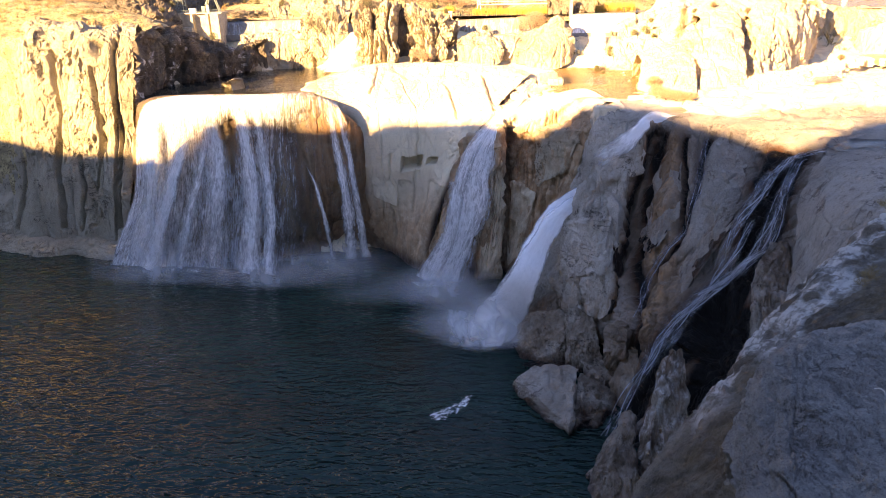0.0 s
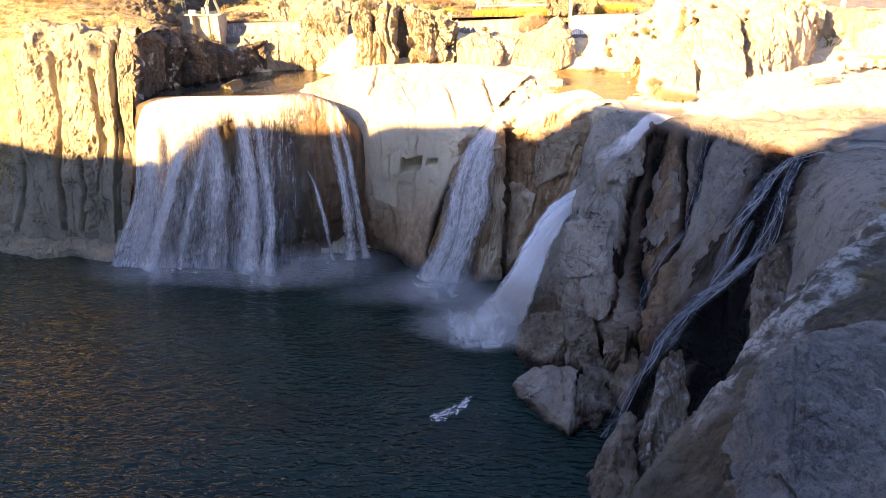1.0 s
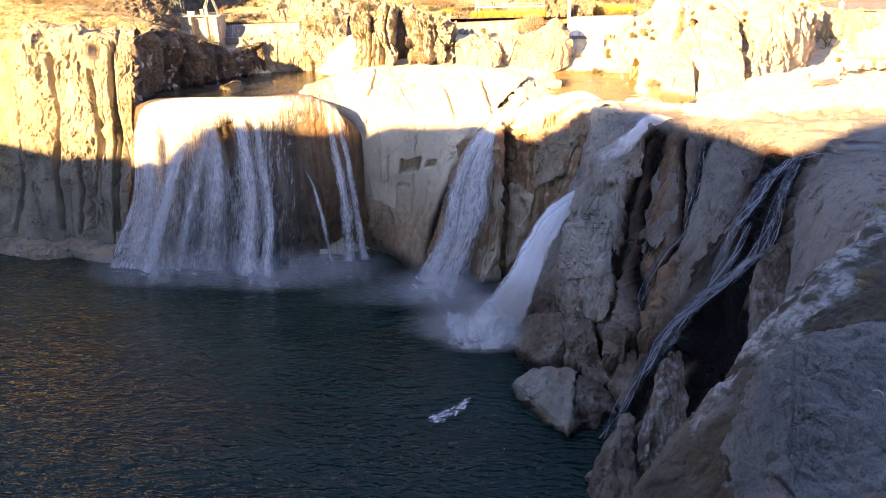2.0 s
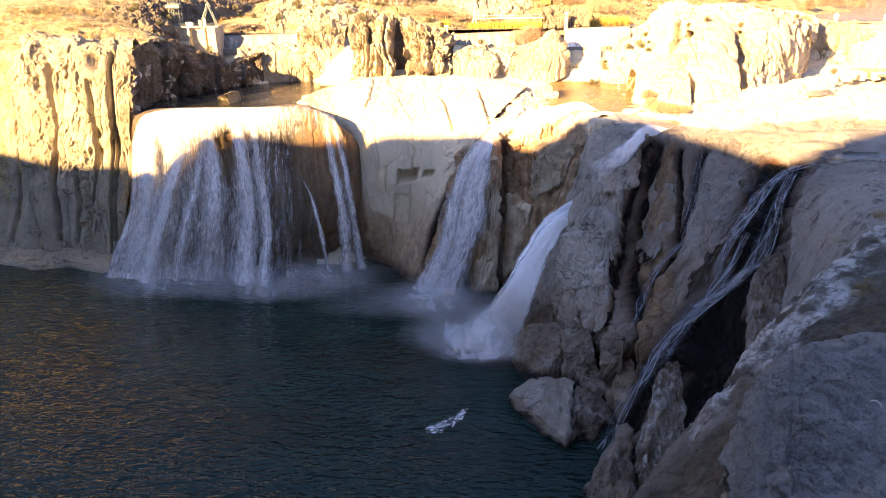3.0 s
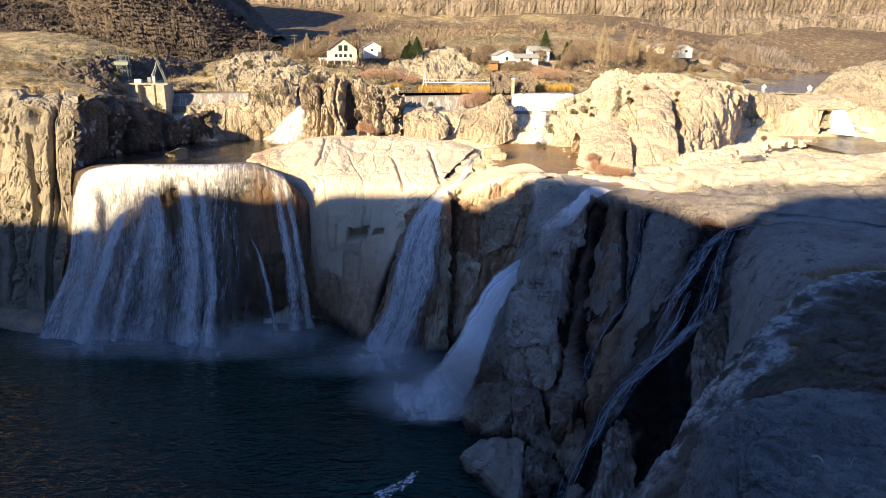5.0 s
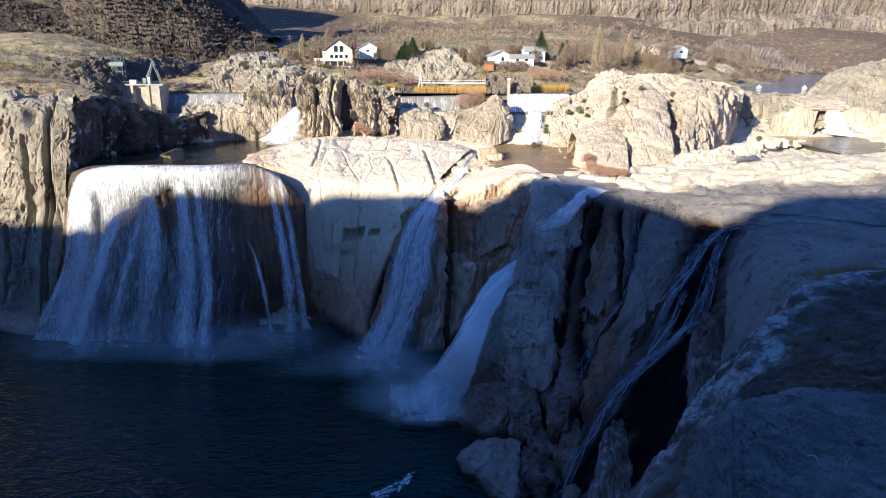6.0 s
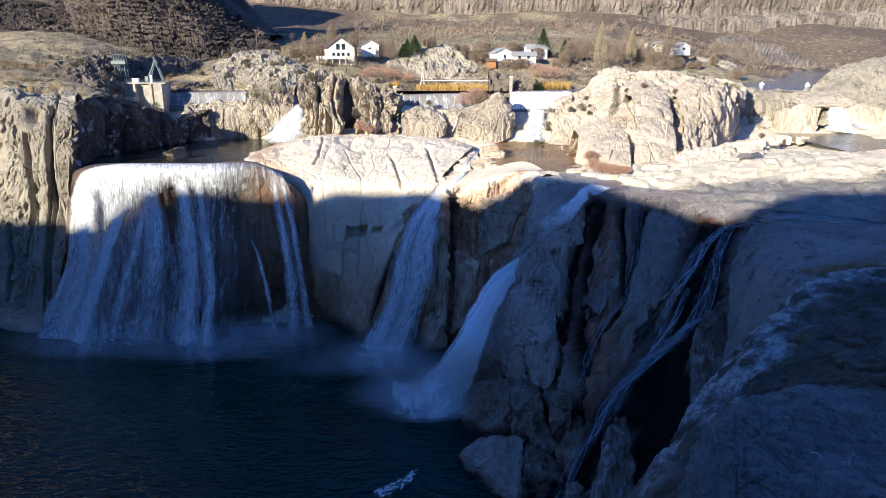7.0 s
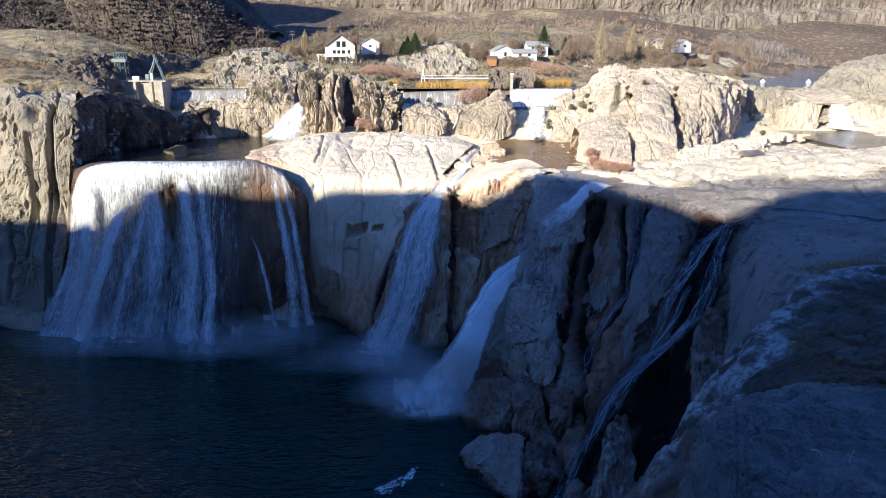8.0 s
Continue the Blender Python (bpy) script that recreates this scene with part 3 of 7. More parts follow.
mid_wall = rock_sheet("cliff_middle", [
    [(-63.8, 251, -3), (-54.8, 252.4, -3), (-48.9, 251.3, -3), (-42.2, 245, -3), (-37.9, 238.4, -3), (-33.6, 230.5, -3), (-29.5, 228, -3), (-25, 229.2, -3)],
    [(-60.3, 247, 14.5), (-50.8, 243, 15.9), (-44.1, 241, 16.6), (-38.6, 240, 16.9), (-34.2, 238, 17.6), (-29.6, 235, 18.6), (-25, 230, 20.4), (-20.8, 228, 21.1)],
    [(-61.8, 247, 34.6), (-52.4, 241, 36.2), (-44.6, 238, 37), (-35.3, 237, 37.3), (-27.2, 237, 38.3), (-18.8, 234, 40.1), (-13.5, 230, 43.2), (-8.6, 230, 47.2)],
    [(-62.6, 248, 50.5), (-52.9, 240, 52.1), (-44.8, 238, 52.5), (-34.8, 238, 53.1), (-24.8, 238, 53.1), (-14.7, 236, 52.3), (-6.6, 232, 53.7), (-2.3, 231, 55.3)],
    [(-66.1, 251, 58.2), (-58.5, 247, 58), (-45.8, 245, 58.4), (-35.6, 245, 58.4), (-25.4, 246, 58.2), (-15.1, 245, 58.4), (-6.9, 242, 58.5), (0.2, 240, 58.2)],
    [(-75.9, 254.3, 60.2), (-69.8, 256, 62.5), (-49.5, 268.3, 66), (-38.2, 283, 66), (-23.9, 279.2, 66), (-10.1, 277.7, 65.5), (-0.9, 276.2, 65), (10.2, 267.7, 63)],
    [(-83.5, 284.9, 59.2), (-73.9, 294.4, 61), (-55.1, 299.4, 65), (-36.9, 312.5, 65), (-21.9, 316.8, 64), (-6, 303.7, 64), (4, 303.8, 63), (13.4, 290.7, 61.5)],
], 310, 280, "pale domed rock wall between two waterfalls", 0.6, 0.3, seed=3, cracks=0.35, size=13.0, flute_size=8.0, rib=0.2, pillow=0.65, pillow_size=(14.0, 17.0, 26.0), material=PALE, marks=middle_marks, carve=middle_carve, block=0.35, block_size=14.0, calm=(0.9, 0.98),
    lines=[([(-38.5, 240, 40.8), (-39.7, 238, 24.3), (-38.3, 236, 8.4)], 0.4, 0.9, FACE), ([(-46.2, 242, 49.7), (-45.5, 240, 34.5), (-47, 239, 25.1)], 0.35, 0.5, FACE), ([(-28.2, 240, 48), (-29.7, 237, 35.3), (-31.5, 234, 19.1)], 0.4, 0.7, FACE),
           ([(-48.6, 283, 66), (-47.2, 268.8, 65.5), (-46.1, 255.4, 63), (-47.1, 249.8, 60.5)], 0.45, 1.3, PLAN), ([(-20.3, 261.6, 66), (-17.8, 253.2, 65), (-15.6, 241.6, 63), (-14.4, 237.2, 60.5)], 0.5, 1.6, PLAN),
           ([(-6, 268.8, 65.5), (-3.7, 251.4, 64), (-1.2, 235.4, 61), (-0.2, 231.2, 58)], 0.6, 2.2, PLAN), ([(-12.1, 234.2, 61), (-10.6, 234.4, 59), (-9.8, 234.5, 57)], 0.5, 1.4, PLAN),
           ([(-58.6, 247.2, 58), (-52.4, 247.7, 60), (-43.1, 241.3, 59), (-36.7, 225.3, 56)], 0.3, 0.45, PLAN), ([(-38, 264.9, 66), (-31.7, 248.1, 62), (-29, 241.3, 59)], 0.3, 0.5, PLAN)])

recess = rock_sheet("cliff_recess", [
    [(-30, 227, -3), (-18.3, 223.4, -3), (-8.2, 224.7, -3), (-1.1, 228.8, -3), (2, 224, -3), (7.9, 219.4, -3), (15.6, 215, -3)],
    [(-21.7, 222, 19.2), (-13.7, 219, 20.3), (-5, 219, 20.4), (0.8, 226, 17.9), (7.6, 222, 19.4), (14.9, 216, 21.6), (21.2, 205, 25.6)],
    [(-13.7, 226, 44.2), (-7.8, 222, 46.1), (-0.4, 220, 46.6), (2.5, 228, 44.6), (12.6, 222, 45.1), (19.2, 214, 48), (25.1, 205, 51.9)],
    [(-6.6, 232, 53.5), (-3.3, 230, 54.4), (1.4, 226, 54.6), (5.2, 228, 54.2), (14, 222, 58.1), (24.4, 220, 61.9), (29.8, 208, 63.1)],
    [(1.2, 240, 57.2), (7.2, 240, 59.2), (13.2, 240, 60.2), (19, 238, 61.6), (28.5, 235, 63.6), (35.1, 226, 61.6), (38.8, 215, 61.7)],
], 260, 240, "brown stained rock recess between waterfalls", 1.2, 1.6, seed=4, cracks=0.5, marks=recess_marks, carve=recess_carve, calm=(0.70, 0.84), pillow=2.0, pillow_size=(6.0, 6.0, 26.0), pits=0.6, block=0.3, block_size=9.0, flute_size=4.0, material=PALE)

buttress = rock_sheet("cliff_buttress", [
    [(9.9, 194.1, -3), (13.2, 187.6, -3), (20.5, 183, -3), (29.8, 176.7, -3), (36.4, 168.3, -3)],
    [(9.5, 191, 8.4), (17, 178, 13), (23.3, 171, 14.8), (28.3, 164, 17.6), (33, 166, 17.5)],
    [(17.7, 196, 28.9), (20.3, 181, 34.3), (25.7, 176, 36.2), (31.6, 175, 36.6), (35.9, 178, 35.5)],
    [(23.7, 204, 44.3), (24.4, 190, 48.1), (29, 184, 49.7), (34.8, 183, 50.8), (40.4, 185, 51)],
    [(28.6, 210, 60.2), (31.5, 196, 61.3), (35.3, 191, 61.4), (39.7, 190, 61.6), (43.4, 189, 60.2)],
    [(38.1, 222, 62.3), (43.7, 222, 62.3), (50.2, 218, 62), (52.5, 212, 61.8), (56, 205, 62.1)],
], 240, 280, "grey rounded rock buttress beside the falls", 0.7, 1.1, seed=5, material=ASHEN, cracks=0.25, flute_size=3.2, tall=60, marks=buttress_marks, block=0.5, block_size=7.0, pillow=1.6, pillow_size=(7.0, 7.0, 15.0), pits=0.4, calm=(0.82, 0.95),
    lines=[([(20.3, 180, 32.2), (24.7, 178, 31.3), (31.2, 176, 32.9), (33.4, 176, 34.3)], 0.4, 0.9, FACE), ([(27.2, 176, 36.2), (24.9, 171, 26.7), (22.5, 166, 19)], 0.35, 0.7, FACE)])

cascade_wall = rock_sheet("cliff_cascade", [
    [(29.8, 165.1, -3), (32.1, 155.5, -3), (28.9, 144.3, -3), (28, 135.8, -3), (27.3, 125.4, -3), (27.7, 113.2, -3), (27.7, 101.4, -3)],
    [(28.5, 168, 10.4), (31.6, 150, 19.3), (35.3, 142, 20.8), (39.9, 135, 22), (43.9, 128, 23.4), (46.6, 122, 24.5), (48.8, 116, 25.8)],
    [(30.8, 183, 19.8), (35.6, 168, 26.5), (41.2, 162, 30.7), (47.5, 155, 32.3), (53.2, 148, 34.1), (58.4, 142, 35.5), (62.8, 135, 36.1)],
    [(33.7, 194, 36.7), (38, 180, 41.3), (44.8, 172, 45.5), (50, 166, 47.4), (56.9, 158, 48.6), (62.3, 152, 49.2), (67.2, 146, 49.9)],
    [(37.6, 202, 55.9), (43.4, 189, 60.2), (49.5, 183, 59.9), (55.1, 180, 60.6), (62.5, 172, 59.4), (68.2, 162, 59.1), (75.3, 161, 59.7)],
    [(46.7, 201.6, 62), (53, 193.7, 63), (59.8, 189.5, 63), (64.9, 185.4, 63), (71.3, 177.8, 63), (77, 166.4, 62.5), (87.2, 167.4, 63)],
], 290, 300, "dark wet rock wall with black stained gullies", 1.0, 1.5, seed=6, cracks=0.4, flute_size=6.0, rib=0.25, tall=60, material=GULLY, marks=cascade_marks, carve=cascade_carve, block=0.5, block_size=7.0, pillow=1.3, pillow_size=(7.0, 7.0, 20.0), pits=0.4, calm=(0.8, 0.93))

near_dome = rock_sheet("cliff_dome", [
    [(49.6, 112, 39.4), (51.8, 105, 43.2), (55.4, 98, 48), (57.4, 90, 53.2), (59.8, 82, 57.3), (63.7, 76, 60.4)],
    [(58.4, 130, 42.7), (59.7, 120, 48.2), (61.6, 112, 52.8), (64.5, 104, 57.1), (67.9, 96, 61.4), (73.2, 90, 63.8)],
    [(62.5, 141, 52.5), (63.4, 131, 57.1), (66.4, 124, 60.5), (71.3, 118, 62.9), (77.3, 112, 65.3), (85.7, 108, 66.6)],
    [(66.9, 148, 58.8), (69.4, 143, 61.5), (74.5, 139, 63.2), (81, 136, 64), (91.3, 134, 64.5), (103.5, 132, 65.1)],
    [(72.7, 156, 60.3), (77.9, 156, 61.2), (85.3, 155, 61.7), (92.1, 153, 61.9), (102, 150, 61.6), (115.9, 148, 61.5)],
    [(78, 164.8, 60), (87, 169, 60), (94.2, 169, 60), (100.7, 165.4, 60), (109.8, 161.8, 60), (123.9, 158.5, 60)],
], 220, 180, "smooth grey rounded rock above the gorge", 0.6, 0.2, seed=7, cracks=0.4, material=GULLY, block=0.3, pillow=0.5, pillow_size=(14.0, 14.0, 14.0))

near_ridge = rock_sheet("cliff_ridge", [
    [(6, 35, 63.8), (10.6, 40, 64.6), (13.9, 43, 66), (18.3, 47, 67.1), (23.7, 52, 69.7), (29.8, 57, 72.6), (37, 62, 76.2), (44.8, 66, 77.1), (50.5, 66, 77.5)],
    [(5.5, 29, 71.8), (8.9, 34, 71.9), (11.3, 36, 73.8), (14.5, 39, 75.4), (18.7, 43, 78), (23.3, 47, 80.3), (29.8, 52, 82.5), (35, 54, 82.8), (40.2, 54, 82.8)],
    [(6.6, 23, 76.5), (9.3, 27, 76.4), (11.1, 29, 78.1), (13.8, 32, 79.3), (17.8, 36, 80.5), (22.2, 40, 81.6), (27.1, 44, 82.7), (31.4, 46, 83.2), (35.4, 46, 83.2)],
    [(7.3, 19, 79.3), (9.9, 22, 79.4), (11.2, 24, 80.5), (13.3, 26, 81.8), (16.2, 29, 82.5), (20.2, 33, 82.5), (24, 36, 83.1), (27.8, 38, 83.2), (31.2, 38, 83.2)],
    [(8.2, 14, 83.6), (10.7, 17, 83), (11.4, 18, 84.3), (13.1, 20, 84.9), (15.4, 22, 85.3), (18.1, 25, 84.9), (21.5, 28, 84.9), (24.3, 29, 84.9), (26.4, 29, 84.9)],
], 360, 260, "grey sloping rock ridge with dry grass tufts", 0.32, 0.0, 5.0, seed=8, flip=-1, cracks=0.15, material=SCALY, marks=ridge_marks, carve=ridge_carve, block=0.45, block_size=3.0, pillow=0.3, pillow_size=(2.6, 2.6, 2.2))

near_boulder = rock_sheet("cliff_foreground", [
    [(8.9, 22, 81.3), (10.1, 23, 83.6), (11.4, 24, 85.3), (12.9, 25, 85.7), (14.5, 25.5, 85.7), (16.5, 26, 85.5), (19.9, 27, 84.8), (22.4, 27, 84.8)],
    [(6.5, 17, 87.1), (7.2, 17.6, 88.4), (7.9, 18.2, 89.4), (9.1, 18.8, 89.9), (10.4, 19.4, 89.7), (12, 20, 89.7), (14.7, 20.5, 89.2), (16.9, 20.5, 89.1)],
    [(5.4, 13, 88.6), (6.1, 14, 89.4), (6.9, 14.5, 90), (7.9, 15, 90.3), (9, 15.5, 90.2), (10.5, 16, 90), (12.3, 16, 89.8), (14.1, 16, 89.8)],
    [(4.7, 10, 90), (5.5, 11, 90.1), (6.1, 11.5, 90.2), (7.2, 12, 90.2), (7.9, 12, 90.5), (9.1, 12, 90.8), (10.5, 12, 90.6), (11.9, 12, 90.5)],
    [(4.4, 8, 91), (4.9, 8.5, 91), (5.7, 9, 90.8), (6.4, 9, 91), (7.3, 9, 91.5), (8.1, 9, 91.7), (9.2, 9, 91.7), (10.1, 9, 91.7)],
], 340, 240, "large rounded grey rock in the foreground", 0.12, 0.0, 2.5, seed=9, flip=-1, cracks=0.12, material=GREY, carve=boulder_carve, block=0.6, block_size=1.1, pillow=0.10, pillow_size=(2.6, 2.6, 1.3))

# ---- ground ----
GORGE = [(-700, 262), (-250, 262), (-205, 256), (-130, 256), (-120, 246), (-60, 246), (-48, 254), (-5, 240), (20, 232), (42, 205),
         (62, 186), (72, 172), (82, 150), (75, 110), (60, 60), (40, 30), (20, 8), (0, 3), (-40, -5), (-300, 60), (-700, 90)]
ANCHORS_NEAR = [(-129.8, 267.7, 59), (-111.3, 296.6, 59), (-77.7, 309.5, 59), (-98.3, 327.8, 59), (-30, 252, 52), (-8, 250, 53), (-28, 266, 57), (-5, 266, 58), (-40, 290, 61), (0, 290, 62),
    (16, 294.4, 61), (39.2, 285.6, 61), (44.5, 247.9, 61), (53.6, 202.6, 62.5), (72.2, 184.1, 62.8), (93.5, 180.4, 64), (117.3, 177.9, 64.5),
    (113.3, 204.3, 67), (143.5, 220.9, 68), (90.4, 210.5, 66), (166.7, 283, 66), (60, 60, 60), (80, 100, 58), (30, 8, 88), (0, 0, 98), (0, -60, 125), (120, 60, 78), (120, 0, 125), (60, -60, 140), (220, 60, 150)]
ANCHORS_BACK = [(-300, -300, 165), (0, -500, 220), (400, -300, 220), (500, 200, 170), (-260, 300, 92), (-400, 400, 110), (-900, 900, 200), (1200, 900, 180), (-900, 2500, 320), (1500, 2500, 320)]
ANCHORS_FAR = [(-120, 292, 57), (-129, 272, 57), (-111, 307, 57), (-136, 256, 57), (-122, 246, 58.5), (-113, 268, 58.5), (-104, 290, 58.5), (-95, 306, 58.5), (-137, 285, 78), (-130.2, 300, 73), (-119.3, 316, 65), (-128, 316, 67), (-136, 311, 72), (-106.6, 325, 72), (-6.3, 325, 74.1), (44, 325, 72), (156.5, 322, 71.2), (185.4, 300, 70.8),
    (-125, 333, 79.5), (-95, 335, 79.5), (-60, 336, 80), (-15, 337, 79.5), (10, 338, 79), (45, 338, 79), (62, 345, 79.5), (0, 352, 80.5), (30, 352, 80.5),
    (211.6, 426.2, 79.5), (262.2, 529.5, 79.5), (344.5, 697.8, 79.5), (254.4, 580, 78), (292.2, 631.9, 78), (216.3, 521.4, 79), (392.9, 823.5, 79), (378.8, 699.3, 80), (273.9, 496.6, 80), (354.1, 719, 85)]
ANCHORS_TOWN = [(-51.9, 352, 90.2), (-54.7, 372, 92.8), (-92.7, 345, 85.6), (-100.8, 378, 93.6), (-1.2, 370, 84.5), (-7.8, 408, 92.4), (35.7, 385, 93.5), (92.7, 420, 90.3), (178.6, 480, 92.6), (470, 800, 87.6),
    (-199.1, 340, 95.5), (-164.8, 300, 89.1), (-169.9, 280, 87.6), (-201, 400, 103.9), (-136, 375, 87), (-138, 345, 85.5), (-164.1, 425, 94.7), (-117.9, 430, 95.3), (-84.1, 400, 97.8), (-40.4, 410, 98.7), (24.2, 400, 95), (57.5, 410, 96.8)]
ANCHORS_HILL = [(-202.4, 470, 106.4), (-125.8, 560, 109.3), (-93, 640, 114.5), (8.1, 640, 115.4), (109.2, 640, 112.5), (236.9, 720, 111.9), (473.4, 900, 119), (615.5, 900, 119),
    (-338.8, 900, 165.7), (11.1, 880, 134.4), (303.9, 930, 136.3), (676, 1100, 151.2), (-442, 1200, 273.4), (14.6, 1200, 265), (709.9, 1300, 278.7)]
anchors = np.array(ANCHORS_NEAR + ANCHORS_BACK + ANCHORS_FAR + ANCHORS_TOWN + ANCHORS_HILL, float)


# outline of the shallow water on the shelf
SHELF = [(q[0], q[1]) for q in ((18.6, 274.9, 62), (18.5, 241.5, 62), (25.4, 232.9, 62), (31.9, 219.3, 62), (38.1, 221.5, 62), (45.4, 227.1, 62), (55.9, 286.9, 62), (49.4, 298, 62), (24, 303.8, 62))]


CHANNEL = [(q[0], q[1]) for q in ((66.6, 154.4, 61.3), (76.4, 164.7, 61.3), (84.6, 170.4, 61.3), (92, 167.9, 61.3), (98.8, 162.3, 61.3), (112.7, 154.4, 61.3),
    (105.8, 144.2, 61.3), (94.5, 150.2, 61.3), (90.8, 157.7, 61.3), (85.6, 163.5, 61.3), (76.3, 158.3, 61.3), (66, 149.7, 61.3))]


def tps_kernel(r2):
    return np.where(r2 > 0, r2 * np.log(np.maximum(r2, 1e-9)), 0)


def tps_fit(a):
    s = a[:, :2] / 100
    k = tps_kernel(((s[:, None] - s[None]) ** 2).sum(2)) + 0.002 * np.eye(len(a))
    p = np.c_[np.ones(len(a)), s]
    m = np.block([[k, p], [p.T, np.zeros((3, 3))]])
    return np.linalg.solve(m, np.r_[a[:, 2], 0, 0, 0])


TPS = tps_fit(anchors)


def tps_height(xy):
    s, c = xy / 100, anchors[:, :2] / 100
    return tps_kernel(((s[:, None] - c[None]) ** 2).sum(2)) @ TPS[:-3] + np.c_[np.ones(len(s)), s] @ TPS[-3:]


def polygon_distance(xy, poly):
    """Signed distance to a closed outline, negative inside."""
    q = np.asarray(poly, float)
    inside, best = np.zeros(len(xy), bool), np.full(len(xy), 1e9)
    for a, b in zip(q, np.roll(q, -1, axis=0)):
        e = b - a
        t = np.clip(((xy - a) @ e) / (e @ e), 0, 1)
        best = np.minimum(best, np.hypot(*(xy - a - t[:, None] * e).T))
        cross = ((a[1] > xy[:, 1]) != (b[1] > xy[:, 1])) & (xy[:, 0] < (b[0] - a[0]) * (xy[:, 1] - a[1]) / (b[1] - a[1] + 1e-12) + a[0])
        inside ^= cross
    return np.where(inside, -best, best)


def ground_height(xy):
    z = tps_height(xy)
    far = np.hypot(*xy.T)
    p = np.c_[xy, np.zeros(len(xy))]
    z = z + 1.5 * fbm(p / 40, 4, 31) * smooth(330, 420, far) + 0.6 * fbm(p / 9, 5, 32, 0.6) * smooth(325, 345, far) + (0.7 * fbm(p / 34, 3, 35) + 0.10 * fbm(p / 5, 4, 36)) * smooth(335, 320, far) * smooth(100, 150, far)
    step = 1.6 * fbm(p / 24, 4, 34) + z * 0.35
    frac = step - np.floor(step)
    z = z + 1.5 * (smooth(0.44, 0.56, frac) - frac) * smooth(335, 320, far) * smooth(60, 150, far)
    edge = polygon_distance(xy, SHELF) + 1.6 * fbm(p / 5, 3, 37)
    wash = smooth(5.0, 1.0, edge) * smooth(206, 214, xy[:, 1])
    z = z * (1 - wash) + wash * (61.95 + 0.12 * np.clip(edge, -3, 4) + 0.12 * fbm(p / 2, 3, 38))
    edge = polygon_distance(xy, CHANNEL) + 0.8 * fbm(p / 3, 3, 39)
    bank = smooth(2.2, -0.3, edge)
    z = z * (1 - bank) + bank * 60.8
    inside = smooth(-2, 1.5, polygon_distance(xy, GORGE))
    return z * inside - 8 * (1 - inside)


def polar_sheet():
    """Rings of ground round the overlook, closest where the view looks."""
    az = np.radians(np.concatenate([np.linspace(-180, -46, 60), np.linspace(-45, 45, 520), np.linspace(46, 180, 60)]))
    r = np.concatenate([np.array([0.0]), np.geomspace(0.3, 140, 34), np.geomspace(143, 1100, 270), np.geomspace(1115, 4500, 40)])
    rr, aa = np.meshgrid(r, az, indexing="ij")
    xy = np.stack([rr * np.sin(aa), rr * np.cos(aa)], axis=-1)
    z = ground_height(xy.reshape(-1, 2)).reshape(*rr.shape, 1)
    return np.concatenate([xy, z], axis=2)


def ground_kinds(p):
    x, y, z = p.T
    soft = 12 * fbm(p / 30, 3, 90)
    worn = smooth(196, 184, y + 0.4 * soft) * smooth(55, 70, x)
    near = (1 - worn) * smooth(334, 322, y + 0.3 * soft) * smooth(-150, -120, x)
    mound = smooth(430, 470, y + soft) * smooth(-20, -70, x + 0.13 * (y - 500) + soft)
    slope = smooth(560, 640, y + soft) * np.maximum(0.85 * smooth(0.0, 0.6, 0.55 + fbm(p / 60, 4, 91)), smooth(120, 220, x) * smooth(-0.5, 0.1, 0.3 + fbm(p / 40, 4, 92)))
    amber = smooth(4.0, 1.0, polygon_distance(p[:, :2], SHELF)) * smooth(62.12, 61.92, z)
    return {"pale": near, "grey": worn, "rubble": np.clip(np.maximum(mound, slope), 0, 1), "amber": amber}


GROUND = polar_sheet()
ground = new("ground", grid_mesh("ground", GROUND, EARTH, attrs=ground_kinds(GROUND.reshape(-1, 3))))
tagged(ground, "dry grassy earth and pale rock above the gorge", "ground", kind="structure")


def surface(x, y):
    """The height of the top of rock or ground at a place."""
    z = ground_height(np.array([[x, y]], float))[0]
    for s in SHEETS:
        d = np.hypot(s[:, 0] - x, s[:, 1] - y)
        k = d < max(0.4, 1.2 * d.min()) if d.min() < 1.5 else None
        if k is not None:
            z = max(z, s[k, 2].max())
    return z


# canyon rim behind the overlook, which shades the gorge
RIM = [(-900, 162.3), (-500, 166.3), (-290, 170.3), (-269, 176.1), (-252, 175.3), (-235, 179.4), (-228, 187.2), (-222, 195), (-214, 198.6), (-203, 201.6), (-192, 204.3), (-181, 211.8), (-165, 216.4), (-154, 219), (-143, 217.6), (-132, 217.2), (-125, 221.9), (-119, 228.6), (-108, 232.2), (-94, 231.6), (-81, 228), (-67, 226.3), (-55, 222.5), (-49, 225.9), (-46, 233.9), (-40, 239.5), (-25, 244.1), (60, 249.1), (300, 253.1), (900, 258.1)]


def canyon_rim():
    across = np.array([w for w, z in RIM], float)
    top = np.array([z for w, z in RIM], float)
    w = np.concatenate([np.linspace(-900, -301, 30), np.linspace(-300, 0, 240), np.linspace(5, 900, 40)])
    t = np.interp(w, across, top)
    rows = []
    for along, drop in ((-95, 1.0), (-160, 0.72), (-220, 0.45), (-270, 0.12), (-280, 0.0), (-290, 0.01), (-520, 0.02), (-900, 0.0)):
        z = t - drop * (t - 60)
        rows.append(np.stack([along * math.sin(SUN_AZ) + w * math.cos(SUN_AZ), along * math.cos(SUN_AZ) - w * math.sin(SUN_AZ), z], axis=1))
    g = np.stack(rows)
    return tagged(new("canyon_rim", grid_mesh("canyon_rim", g, BASALT)), "high brown basalt rim of the canyon", "cliff", kind="structure")


canyon_rim()


